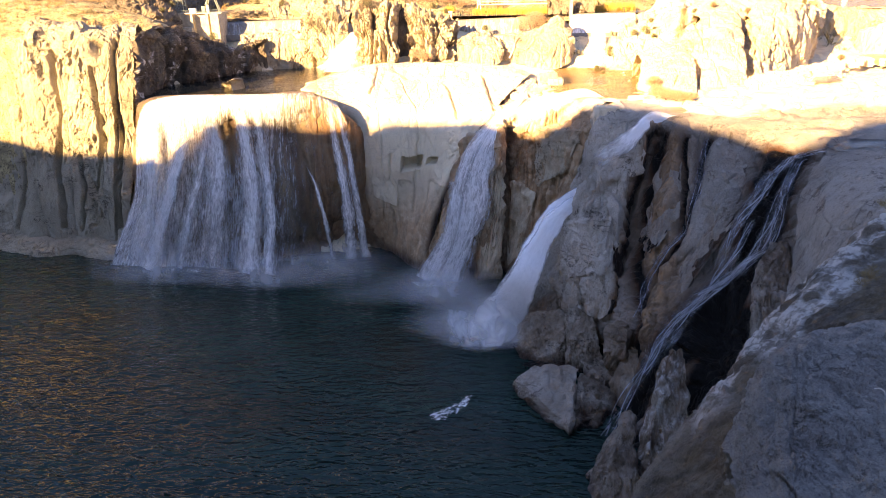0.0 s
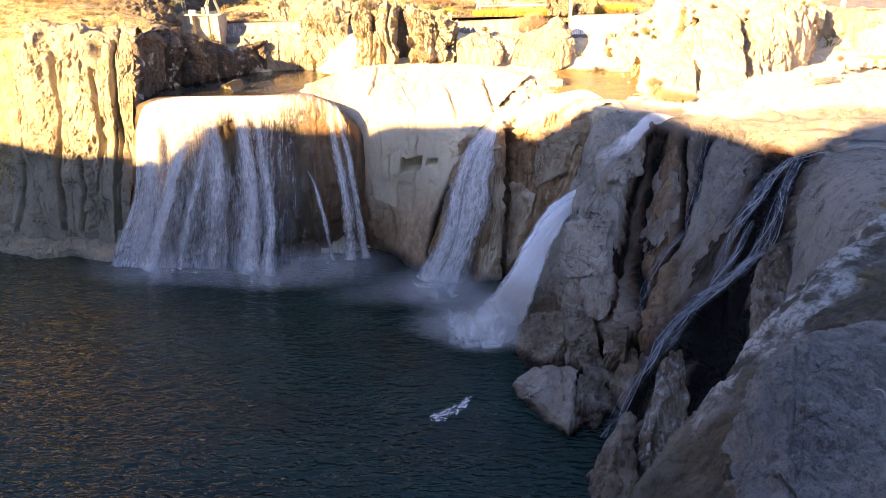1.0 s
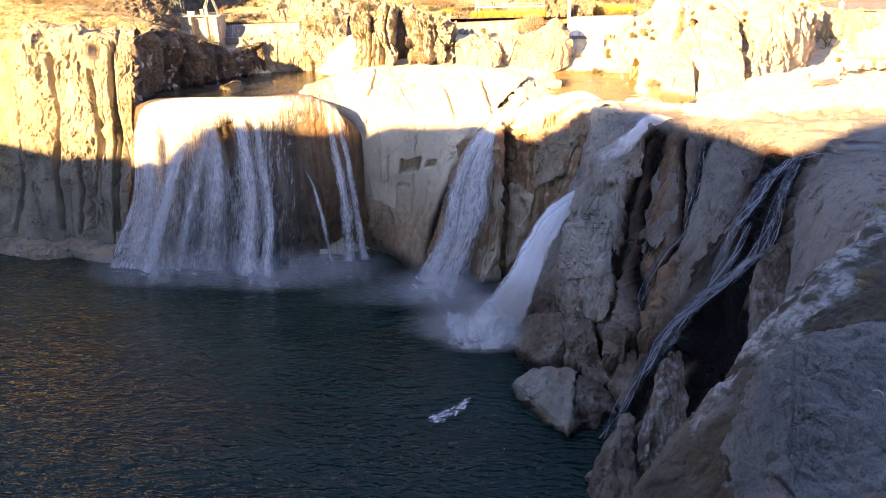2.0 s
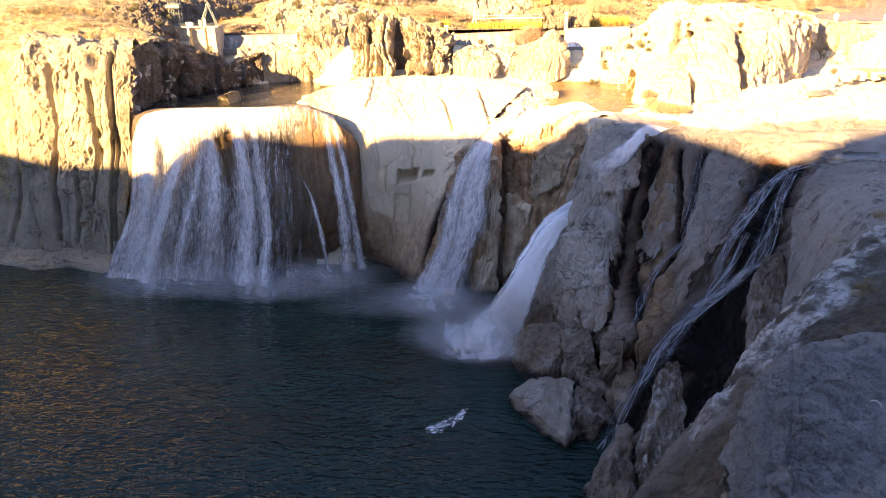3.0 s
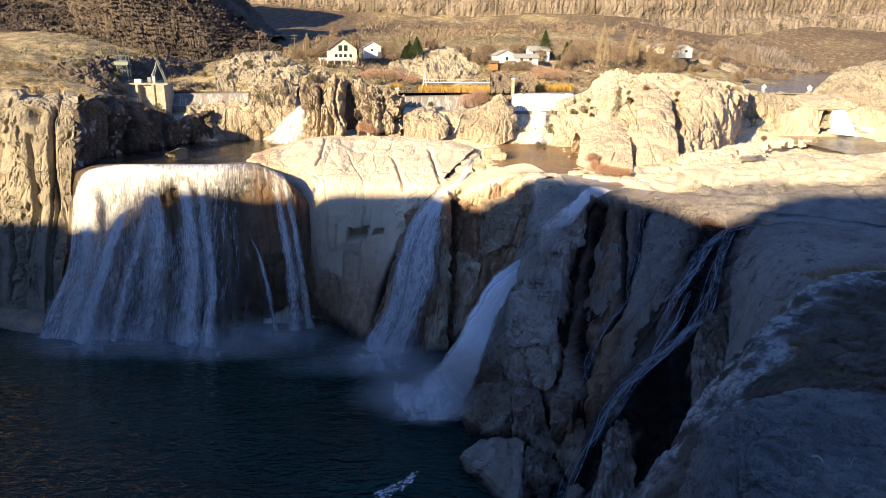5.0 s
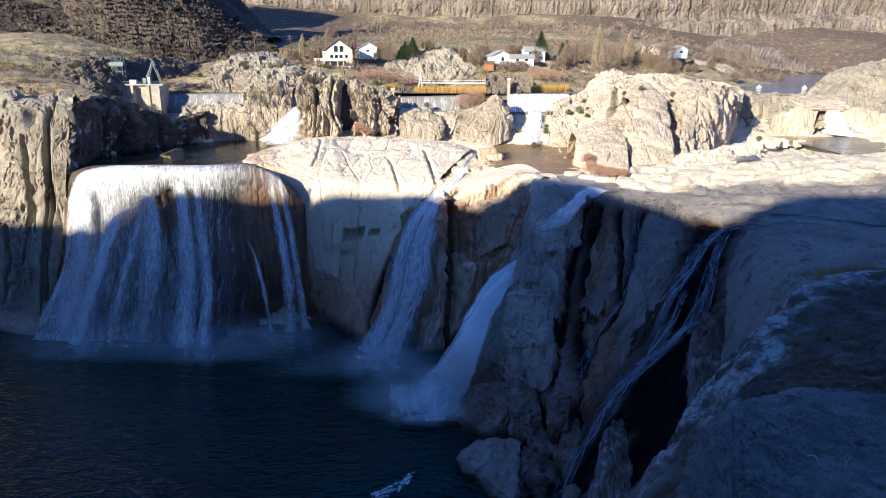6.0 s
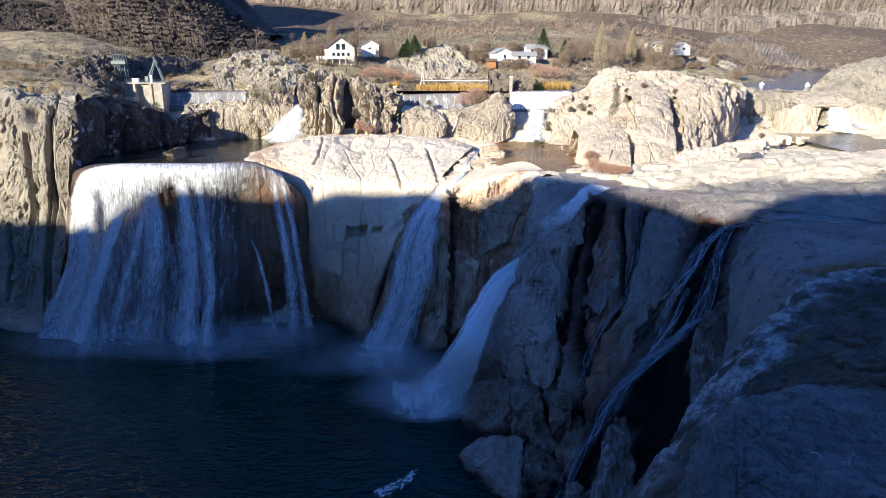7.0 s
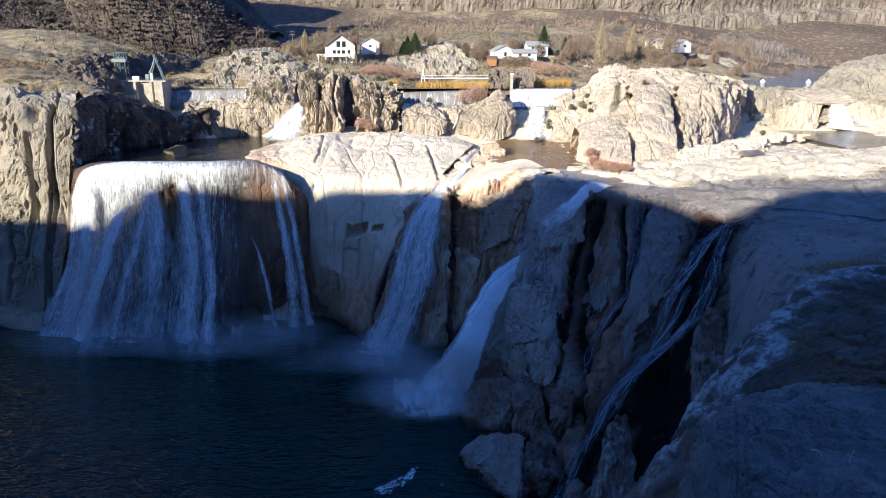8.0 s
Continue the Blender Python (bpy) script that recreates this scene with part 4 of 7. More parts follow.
# ---- still water ----
def water_plane(name, outline, z, material, label):
    me = bpy.data.meshes.new(name)
    me.from_pydata([(x, y, z) for x, y in outline], [], [tuple(range(len(outline)))])
    me.materials.append(material)
    return tagged(new(name, me), label, "water", kind="structure")


def oblong(x0, x1, y0, y1):
    return [(x0, y0), (x1, y0), (x1, y1), (x0, y1)]


water_plane("water_pool", oblong(-900, 120, -250, 275), 0, POOL, "dark green rippled water of the plunge pool")
water_plane("water_upper", [(-125, 234), (-108, 229), (-84, 231), (-68, 238), (-68, 250), (-70, 272), (-58, 300), (-50, 325), (-128, 325), (-136, 290), (-136, 268), (-131, 247)], 61.0, RIVER, "shallow brown river water above the falls")
water_plane("water_shelf", [(41 + 1.1 * (x - 41), 252 + 1.06 * (y - 252)) for x, y in SHELF], 62.0, AMBER, "shallow amber water over rock")
water_plane("water_channel", [(x, y + (1.5 if k < 6 else -1.2)) for k, (x, y) in enumerate(CHANNEL) if k not in (0, 11)], 61.1, RIVER, "dark narrow channel of water above the cascade")
water_plane("water_ledge", oblong(140, 330, 225, 290), 67.2, RIVER, "thin sheet of water on a rock shelf")
water_plane("water_pocket", [(94, 219), (99, 218), (106, 225), (108, 233), (101, 231)], 67.3, RIVER, "small pocket of clear water between rocks")
water_plane("water_reservoir", oblong(-300, 1100, 331, 1500), 82.2, LAKE, "still blue grey reservoir water")


# ---- upper rocks ----
def rock_mass(name, base, top, depth, label, nu=120, nv=110, bulge=2.0, lean=3.0, **more):
    """A rock with its own foot line and skyline, both running from west to east; depth: how far it reaches back."""
    base, top = np.array(base, float), np.array(top, float)
    back = np.array([0, depth, 0])
    foot = base + np.array([0, 0, -3.0])
    low = 0.62 * base + 0.38 * top + np.array([0, -bulge, 0])
    high = 0.2 * base + 0.8 * top + np.array([0, -0.8 * bulge, 0])
    rear = top + back * 0.55 + np.array([0, 0, -0.4])
    end = np.where(np.arange(3) == 2, base - 3, top + back)
    return rock_sheet(name, [foot, low, high, top, rear, end], nu, nv, label, **more)


# bank faces away from the sun; its dark colour carries that shade
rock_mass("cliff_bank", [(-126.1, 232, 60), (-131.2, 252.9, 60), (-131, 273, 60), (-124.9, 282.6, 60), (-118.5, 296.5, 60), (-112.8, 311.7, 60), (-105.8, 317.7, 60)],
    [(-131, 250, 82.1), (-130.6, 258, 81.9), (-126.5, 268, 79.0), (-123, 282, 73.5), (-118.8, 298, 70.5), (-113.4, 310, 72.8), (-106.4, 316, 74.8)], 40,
    "rock bank along the river, its shade put into the colour", 200, 150, marks=bank_marks, material=SHADED_ROCK, amp=2.0, flute=1.2, size=11, seed=11, cracks=0.8)
rock_mass("cliff_ledge", [(-115.2, 307.7, 60), (-105.8, 317.7, 60), (-95.9, 319.8, 60), (-87.2, 321.9, 60), (-83, 326.2, 60)],
    [(-118.4, 321, 75.4), (-105.6, 322, 75.9), (-95.1, 322, 76.6), (-85.7, 321, 77), (-78.6, 320, 75)], 9,
    "tan rock ledge below the weir", 140, 110, amp=1.2, flute=0.7, size=9, seed=12, cracks=0.9, material=UMBER)
rock_mass("rock_knob", [(-89.3, 319, 73.3), (-81.2, 316, 68.5), (-73.7, 318, 70.8), (-68.9, 321, 73.9)],
    [(-91.2, 325, 83.3), (-85.2, 327, 86.3), (-76.2, 328, 86.8), (-68.7, 328, 84.2)], 14, "rough brown rock knob with sage bushes", 100, 90, amp=1.6, size=7, seed=13, cracks=0.9, material=UMBER)
rock_mass("rock_tower", [(-60, 299, 65.1), (-54.7, 297, 64.3), (-47.4, 297, 64.8), (-42.8, 299, 65.1)],
    [(-63.6, 306, 86.2), (-58.7, 306, 89.1), (-50.2, 306, 87.7), (-42.6, 308, 88.1)], 16, "craggy pitted brown rock tower", 170, 170, amp=1.9, flute=1.6, size=9, block=1.2, block_size=5, rib=0.3, pits=0.9, pit_size=2.4, pillow=1.8, pillow_size=(6.0, 6.0, 16.0), material=UMBER, seed=14, cracks=0.8, flute_size=6, tall=22,
    lines=[([(-54.6, 303, 87.8), (-53.1, 300, 78.5), (-54.4, 297, 65.3)], 0.5, 2.8, FACE), ([(-46.8, 303, 87.3), (-47.7, 300, 79.7), (-45.3, 298, 70.2)], 0.5, 3.0, FACE)])
rock_mass("rock_tower_small", [(-36.2, 298, 66.1), (-31.4, 296, 65.9), (-25.3, 296, 65.9), (-19.4, 300, 67.4)],
    [(-41.3, 309, 86.1), (-33, 306, 85.8), (-24.6, 305, 83.4), (-17.8, 305, 77.1)], 14, "craggy brown rock tower with a dark hollow", 150, 150, amp=1.9, flute=1.4, size=9, block=1.3, block_size=5, rib=0.3, pits=0.9, pit_size=2.4, pillow=1.6, pillow_size=(6.0, 6.0, 9.0), material=UMBER, seed=15, cracks=0.8, flute_size=6, tall=18,
    lines=[([(-27.3, 303, 85.4), (-25.3, 300, 78.9), (-27.7, 298, 72.6)], 0.6, 3.0, FACE), ([(-19.2, 303, 78.2), (-20.5, 299, 70.1), (-22, 298, 66.6)], 0.6, 2.6, FACE)])
# cleft back: darker than the towers to paint in the cleft's shadow
rock_mass("rock_cleft", [(-47, 309, 68.4), (-41.5, 309, 67.9), (-35.2, 309, 68.4)], [(-47.2, 312, 86.9), (-41.2, 312, 86), (-34.2, 312, 85.5)], 8, "rock at the back of a cleft, coloured dark for shade", 50, 70, amp=1.0, size=6, seed=30, material=SHADED_ROCK)
rock_mass("rock_mound", [(-17.5, 296, 67.8), (-9.4, 294, 67.3), (-2.2, 295, 67.4), (2, 299, 68.9)],
    [(-18, 301, 74), (-12.3, 304, 76.2), (-5.4, 305, 76), (1.8, 303, 72)], 12, "smooth rounded tan rock with pale streaks", 90, 90, amp=0.8, flute=0.5, size=7, block=0.5, seed=16, material=UMBER, pillow=0.5, pillow_size=(5.0, 5.0, 9.0))
rock_mass("rock_lumps", [(1.5, 304, 66.9), (10.1, 301, 65.8), (19.9, 298, 64.2), (30.1, 303, 67), (32.9, 308, 71.7)],
    [(2, 310, 74.8), (10.3, 310, 75.8), (18.6, 310, 77.7), (25.5, 312, 81.1), (31.6, 314, 76)], 10, "pale lumpy rock between small falls", 140, 100, amp=0.9, block=0.7, block_size=7, size=8, seed=17, cracks=0.7, material=UMBER)
rock_mass("rock_slope", [(44.3, 292, 62), (53.2, 285, 61.5), (62.9, 275, 60.2), (72.5, 268, 59)],
    [(51.9, 318, 77.2), (66.5, 322, 82.5), (80.4, 326, 91.2), (92.4, 322, 84.5)], 30, "sloping pale rock hill with sparse brush", 180, 150, amp=1.9, size=13, block=0.6, block_size=8, seed=18, cracks=1.0, material=TAN, pits=0.5)
rock_mass("rock_dome", [(47.7, 227.1, 62), (52.6, 223.7, 62), (58.1, 220.4, 62), (66.4, 217.2, 62), (77.6, 223.7, 62), (94.5, 244.2, 63), (143.3, 331, 64)],
    [(55.3, 256, 59.5), (62.1, 267, 71.8), (74.8, 284, 84.1), (84.9, 288, 86.6), (98.9, 292, 87.8), (112.8, 294, 85.9), (124.1, 294, 82.2)], 30,
    "large pale craggy rock with tall creases", 260, 200, amp=1.6, flute=1.2, size=16, block=0.5, block_size=9, seed=19, cracks=0.8, material=TAN, flute_size=9, tall=60, pits=0.3, pit_size=4.0,
    lines=[([(92.2, 288, 77.9), (89.4, 280, 66.4), (83.5, 272, 53.8)], 0.9, 1.1, FACE), ([(119.6, 292, 77.6), (118.7, 291, 73.3), (118.3, 290, 69.4)], 0.5, 2.6, FACE), ([(105, 292, 81.4), (106.8, 290, 74.5), (105.3, 286, 66.8)], 0.6, 0.9, FACE)])
rock_mass("rock_pillar", [(63, 224, 63.5), (66, 221, 62.8), (71.1, 221, 62.6), (77.6, 224, 63.3)], [(72, 262, 82.3), (76.3, 267, 86.2), (81.9, 270, 87), (86.8, 268, 83.8)], 22,
    "tall smooth pale rock pillar on the hillside", 110, 140, amp=0.9, flute=0.7, size=9, block=0.3, block_size=10, seed=61, cracks=0.5, material=TAN, flute_size=7, tall=50, rib=0.2)
rock_mass("rock_ribs", [(80.5, 226, 63.5), (89, 238, 66.7), (98.6, 250, 67.5), (110.7, 268, 67.8), (123.4, 288, 69.6)], [(88.9, 262, 82.9), (96.2, 270, 87), (104, 274, 88.5), (113.7, 282, 87.8), (120.8, 288, 85.2)], 18,
    "row of rounded tan rock ribs with dark clefts", 170, 130, amp=1.2, flute=1.1, size=8, block=0.4, block_size=6, seed=62, cracks=0.7, material=TAN, flute_size=6, tall=40, rib=0.3, pits=0.5, pit_size=3.0,
    lines=[([(113.5, 280, 84), (112, 275, 76), (111.6, 270, 69)], 0.45, 2.2, FACE), ([(121, 289, 82), (121.5, 289, 76), (122.6, 288, 70)], 0.45, 2.4, FACE), ([(97.5, 268, 85), (95, 255, 77), (93, 245, 69)], 0.4, 1.2, FACE)])
rock_mass("rock_wedge", [(47.4, 242, 62.7), (50.7, 229, 62.8), (55.5, 221, 62.8), (60.5, 217, 63)], [(50.5, 256, 70.5), (55.4, 258, 72.8), (61.9, 256, 75.1), (66.8, 250, 72.8)], 18,
    "smooth tan wedge of rock beside the shelf", 110, 90, amp=0.8, size=9, block=0.5, block_size=9, seed=63, cracks=0.5, material=TAN)
rock_mass("rock_crown", [(81.4, 300, 83.2), (96.1, 300, 82), (110.6, 300, 82), (132.5, 305, 79.3)],
    [(86.8, 322, 89), (100.2, 324, 90.5), (117.2, 324, 90), (139.1, 322, 84.5)], 20, "pale broken rock above the dome", 120, 80, amp=1.6, size=8, seed=20, cracks=0.6, material=TAN)
rock_mass("rock_dike", [(136.8, 322, 71.2), (149.5, 324, 71), (162.8, 324, 70.8), (176.3, 322, 70.7)],
    [(137.2, 330, 84.6), (149.8, 331, 82.5), (164.6, 331, 82.3), (180.2, 330, 81.5)], 6, "flat tan rock wall holding the reservoir", 130, 80, amp=0.8, flute=0.6, size=8, seed=22, cracks=0.7)
rock_mass("rock_arch", [(160.6, 300, 72.5), (173.1, 296, 72.1), (186.4, 294, 71.8), (207.7, 290, 71.3)],
    [(172.7, 315, 80.9), (182.6, 318, 90.2), (196.3, 320, 94.6), (223.4, 320, 97)], 30, "high grey rock beside an arched spillway", 120, 100, amp=1.4, size=10, seed=23, cracks=0.8)
rock_mass("rock_shelf", [(72.8, 212, 62.9), (81.4, 214, 63.6), (94.5, 220, 64.1), (106.1, 228, 65.5)],
    [(78.1, 226, 65.4), (88.2, 234, 67.7), (102.3, 240, 67.6), (114.9, 246, 68)], 14, "low cracked pale rock shelf", 120, 70, amp=0.8, size=6, seed=24, cracks=0.3, block=0.8, block_size=5, material=PALE)
rock_mass("rock_river", [(-112, 270.5, 60.6), (-106.2, 267.4, 60.6), (-102.7, 272, 60.6)], [(-100.9, 252, 64.8), (-99, 255, 65.4), (-98.1, 258, 64.8)], 5, "small tan boulder in the river",
    40, 36, amp=0.4, size=3, block=0.3, seed=25, bulge=0.5)
rock_mass("cliff_mound", [(-109.5, 336, 82.5), (-96.6, 338, 82.1), (-82.8, 338, 83.2), (-66.4, 338, 85.1)],
    [(-113.5, 350, 94), (-97.4, 356, 98.6), (-83.4, 356, 97.2), (-67.1, 350, 89.2)], 30, "rocky brown hillock with dry grass", 150, 100, amp=1.4, size=9, seed=26, cracks=0.9, block=0.6, block_size=5, material=ROCK)
rock_mass("cliff_hillock", [(-28.3, 375, 84.9), (-7.2, 372, 83.9), (10.7, 370, 83.4), (25.8, 372, 83.3)],
    [(-32.6, 392, 92.7), (-15.6, 400, 99.9), (5.1, 400, 101.2), (25.8, 392, 87.9)], 40, "rocky brown hillock with dry grass", 170, 100, amp=1.5, size=10, seed=27, cracks=0.9, block=0.6, block_size=6, material=ROCK)
rock_mass("rock_pier", [(22.1, 334, 82.4), (31.2, 333, 82.2), (43.4, 334, 82.4)], [(22.2, 338, 90.6), (32.8, 338, 89.5), (42.3, 338, 90.1)], 8, "dark broken rock beside the weir",
    80, 70, amp=1.3, size=4, seed=28, cracks=0.5, material=BASALT)
rock_mass("rock_bank", [(183.1, 500, 81.8), (195, 495, 83.5), (214.9, 500, 84.5)], [(186.9, 520, 95.2), (203.5, 520, 94.4), (221.9, 515, 86.5)], 30, "pale rock bank at the reservoir",
    80, 60, amp=2, size=12, seed=29)


# boulders at the foot of the buttress
def crag(name, corners, label, seed, rough=0.34, cuts=18, material=None, wet_dark=0.0, rust=0.0, frost=0.0, block=0.5, side=0.0):
    """A broken rock: the hull of its corners, standing on the pool's bed, with worn edges and a rough skin."""
    bm = bmesh.new()
    for c in corners:
        bm.verts.new(c)
        if c[2] < 1.5:
            bm.verts.new((c[0], c[1], -8.5))
    hull = bmesh.ops.convex_hull(bm, input=bm.verts)
    bmesh.ops.delete(bm, geom=[v for v in set(hull["geom_interior"] + hull["geom_unused"]) if isinstance(v, bmesh.types.BMVert)], context="VERTS")
    bmesh.ops.subdivide_edges(bm, edges=bm.edges, cuts=cuts, use_grid_fill=True)
    bmesh.ops.triangulate(bm, faces=bm.faces)
    bmesh.ops.smooth_vert(bm, verts=bm.verts, factor=0.5, use_axis_x=True, use_axis_y=True, use_axis_z=True)
    bm.normal_update()
    p = np.array([v.co for v in bm.verts])
    n = np.array([v.normal for v in bm.verts])
    off, joint = blocks(p / np.array([2.6, 2.6, 4.0]), seed)
    d = rough * (1.2 * fbm(p / 3.0, 4, seed, 0.6) + 0.8 * fbm(p / np.array([0.8, 0.8, 1.5]), 3, seed + 3) + 1.6 * block * (off - 0.6 * np.exp(-(joint / 0.05) ** 2)))
    p = p + n * d[:, None]
    for v, q in zip(bm.verts, p):
        v.co = q
    me = bpy.data.meshes.new(name)
    bm.to_mesh(me)
    bm.free()
    damp = np.clip(0.6 + 0.7 * fbm(p / 4, 3, seed + 5), 0, 1)
    # side: how strongly faces turned to +x are darkened, whatever lies beside them
    for key, values in (("wet_dark", np.clip(0.8 * tide(p, 2.5) + wet_dark * damp + side * smooth(0.15, 0.5, n @ np.array([1.0, 0.1, -0.1])), 0, 1)), ("rust", rust * damp), ("frost", frost * np.clip(0.3 + fbm(p / np.array([0.7, 0.7, 3.5]), 4, seed + 6), 0, 1))):
        me.attributes.new(key, "FLOAT", "POINT").data.foreach_set("value", values)
    me.materials.append(material or BOULDER)
    SHEETS.append(p)
    return tagged(new(name, me), label, "boulder")


def ledge_slab(at, w, d, h, turn, seed):
    """A flat broken plate of rock lying on the shelf."""
    c, s = math.cos(radians(turn)), math.sin(radians(turn))
    r = random.Random(seed)
    corners = []
    for x, y in ((-1, -0.7), (-0.4, -1), (0.6, -0.9), (1, -0.2), (0.8, 0.8), (-0.2, 1), (-0.9, 0.5)):
        x, y = x * w * r.uniform(0.8, 1.1), y * d * r.uniform(0.8, 1.1)
        for z in (-2.5, h * r.uniform(0.8, 1.1)):
            corners.append((at[0] + c * x - s * y, at[1] + s * x + c * y, at[2] + z))
    return crag("rock_slab", corners, "flat pale broken slab on the rock shelf", seed, rough=0.12, cuts=6, material=PALE)


for k, (at, w, d, h, turn) in enumerate([
    ((43.3, 221.9, 62.3), 3.4, 2.2, 0.9, 10), ((47.3, 216, 62.4), 3.0, 2.4, 0.7, -15), ((52.1, 211.9, 62.4), 3.6, 2.0, 0.9, 5), ((57.3, 208.8, 62.6), 3.0, 2.2, 0.7, 20), ((63.3, 206.7, 62.8), 3.6, 2.0, 0.6, -8),
    ((70.1, 208.6, 62.8), 2.6, 1.8, 0.8, 14), ((130.9, 275.9, 65.5), 8.0, 2.5, 0.7, 6), ((149.1, 285.2, 66.2), 7.0, 2.4, 0.7, 0), ((162.2, 292.2, 66.8), 5.0, 2.2, 0.8, -10), ((92.5, 215.5, 65.2), 7.0, 2.2, 0.6, 12), ((77.6, 203.3, 63.4), 6.0, 2.0, 0.6, 6),
]):
    ledge_slab(at, w, d, h, turn, 500 + k)["group"] = "slabs on the rock shelf"
crag("boulder", [(3.7, 151.1, 0), (7.4, 148.2, 0), (17.4, 133.4, 0), (19.2, 138.5, 0), (4.2, 151, 3.1), (7.1, 146, 4.6), (9.9, 154, 5.6), (18.7, 154, 6.5), (20.3, 150, 6.7),
    (16.6, 132, 2.8), (18, 136, 2.6)], "grey brown tilted slab boulder in the pool", 42, rust=0.4, wet_dark=0.1, rough=0.34, block=0.9, material=ASHEN)
crag("boulder", [(17.9, 133.9, 0), (25.7, 137.3, 0), (29.2, 141.3, 0), (20.7, 151, 5.6), (26.1, 152, 3.8), (29.1, 148, 2.8), (18.3, 136, 1.8), (23.4, 141, 2.4)],
    "dark brown broken boulder leaning on a slab", 52, wet_dark=0.35, rust=0.3, rough=0.4, block=1.0)
crag("boulder", [(3.9, 177, 0), (6.8, 166.9, 0), (12.5, 163.6, 0), (19.4, 165, 0), (4.7, 176, 2.8), (8.9, 176, 9.2), (12.2, 177, 10.2), (19.1, 174, 11.8), (18.5, 165, 7.5), (10.8, 171, 10)],
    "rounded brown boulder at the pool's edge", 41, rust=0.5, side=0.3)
crag("boulder", [(9.1, 184, 7.1), (9.9, 188, 10.8), (14.3, 188, 14.6), (17.2, 182, 15.6), (17.1, 176, 10), (13, 177, 8.7), (11.7, 178, 0), (17.5, 178.2, 0)], "wet reddish brown rock knob beside the chute", 48, wet_dark=0.3, rust=0.9)
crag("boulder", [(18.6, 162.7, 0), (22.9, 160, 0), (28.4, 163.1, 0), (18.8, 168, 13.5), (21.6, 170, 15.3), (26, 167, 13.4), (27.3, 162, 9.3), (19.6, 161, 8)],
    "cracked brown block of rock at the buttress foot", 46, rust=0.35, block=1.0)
crag("boulder", [(7, 162.8, 0), (12.3, 159.6, 0), (21.3, 158.8, 0), (7.6, 164, 0.7), (14.2, 166, 0.4), (21.1, 164, 0.7)], "low dark wet slab between boulders", 49, wet_dark=0.4, cuts=10)
crag("boulder", [(22.3, 154.5, 0), (30.6, 152.3, 0), (23, 160, 3.5), (27.4, 162, 3.8), (31, 158, 3.2), (29.5, 152, 3.2), (28.2, 166, 0)], "dark broken block wedged between boulders", 50, wet_dark=0.4, rust=0.3, cuts=10)
crag("boulder", [(26.6, 153, 10.3), (27.2, 157, 15.4), (29.9, 156, 18.3), (32, 151, 20.3), (31, 146, 15.6), (30.8, 163.2, 0), (34.9, 160.5, 0)], "tan jumbled rock beside the gully", 51, wet_dark=0.25, rust=0.4, cuts=12, block=1.0)
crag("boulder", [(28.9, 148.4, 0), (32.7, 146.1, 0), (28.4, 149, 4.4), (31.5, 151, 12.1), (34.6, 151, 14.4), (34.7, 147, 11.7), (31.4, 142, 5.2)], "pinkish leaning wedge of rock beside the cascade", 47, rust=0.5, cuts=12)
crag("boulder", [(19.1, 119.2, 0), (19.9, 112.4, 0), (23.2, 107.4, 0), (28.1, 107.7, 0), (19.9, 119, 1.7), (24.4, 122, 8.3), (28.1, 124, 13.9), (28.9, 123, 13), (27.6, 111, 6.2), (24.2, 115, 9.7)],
    "dark ribbed rock spur at the pool", 43, rust=0.4, wet_dark=0.25, frost=0.15, block=1.3, side=0.3)
crag("boulder", [(29.2, 114.9, 0), (31, 110.9, 0), (40, 113.8, 0), (30.1, 120, 8.9), (33.3, 125, 23.6), (35.6, 126, 27.4), (37.8, 126, 28.3), (38.9, 124, 24.4), (39.2, 121, 16.9), (32.7, 120, 20.1), (30.9, 116, 12)],
    "wet ribbed rock pillar with pale mineral streaks", 44, wet_dark=0.35, rust=0.5, frost=0.75, block=1.2)
crag("boulder", [(55.7, 141, 38.6), (55.6, 138, 29.1), (54.2, 134, 22.9), (59.9, 145, 43.7), (63.4, 145, 44.2), (64.2, 142, 39.6), (61.7, 136, 32.3), (57.8, 133, 26.3), (62.3, 149, 40.8), (67.2, 150, 40.4), (70.5, 150, 17), (61.7, 150, 13.7)],
    "brown banded rock column beside the cascade", 45, wet_dark=0.3, rust=0.5, frost=0.3, block=0.8)
for k, (at, r) in enumerate([((9.5, 268, 59.8), 5.0), ((10.5, 259, 59.0), 4.6), ((7.5, 251, 57.6), 4.2), ((4.5, 246, 56.0), 3.8), ((3.5, 254, 58.4), 3.6), ((17.7, 263, 64.2), 3.6), ((20.5, 257, 62.8), 2.8), ((15.4, 251, 60.9), 3.4), ((12.6, 245, 59.2), 3.2), ((15.8, 243, 60), 2.6), ((9.0, 240, 57.4), 3.0), ((11.8, 238, 58), 2.4), ((6.6, 237, 55.4), 2.8), ((2.6, 238, 56), 3.0), ((-0.5, 240, 56.5), 2.6)]):
    r0 = random.Random(900 + k)
    crag("boulder", [(at[0] + sx * r * r0.uniform(0.7, 1.1), at[1] + sy * r * r0.uniform(0.7, 1.1), at[2] + (r0.uniform(0.25, 0.6) * r if up else -1.6 * r)) for sx in (-1, 1) for sy in (-1, 1) for up in (0, 1)],
         "brown stepped block beside the trickle", 900 + k, rough=0.3, cuts=9, rust=0.55, wet_dark=0.15, material=PALE)["group"] = "stepped blocks"
crag("boulder", [(x, y, z) for x in (28.5, 37.5) for y in (206, 219) for z in (50, 62.6)] + [(32, 205, 61.4), (34, 220, 63.4)], "pale rounded block between two cliff heads", 933, rough=0.3, cuts=10, material=PALE, rust=0.2)
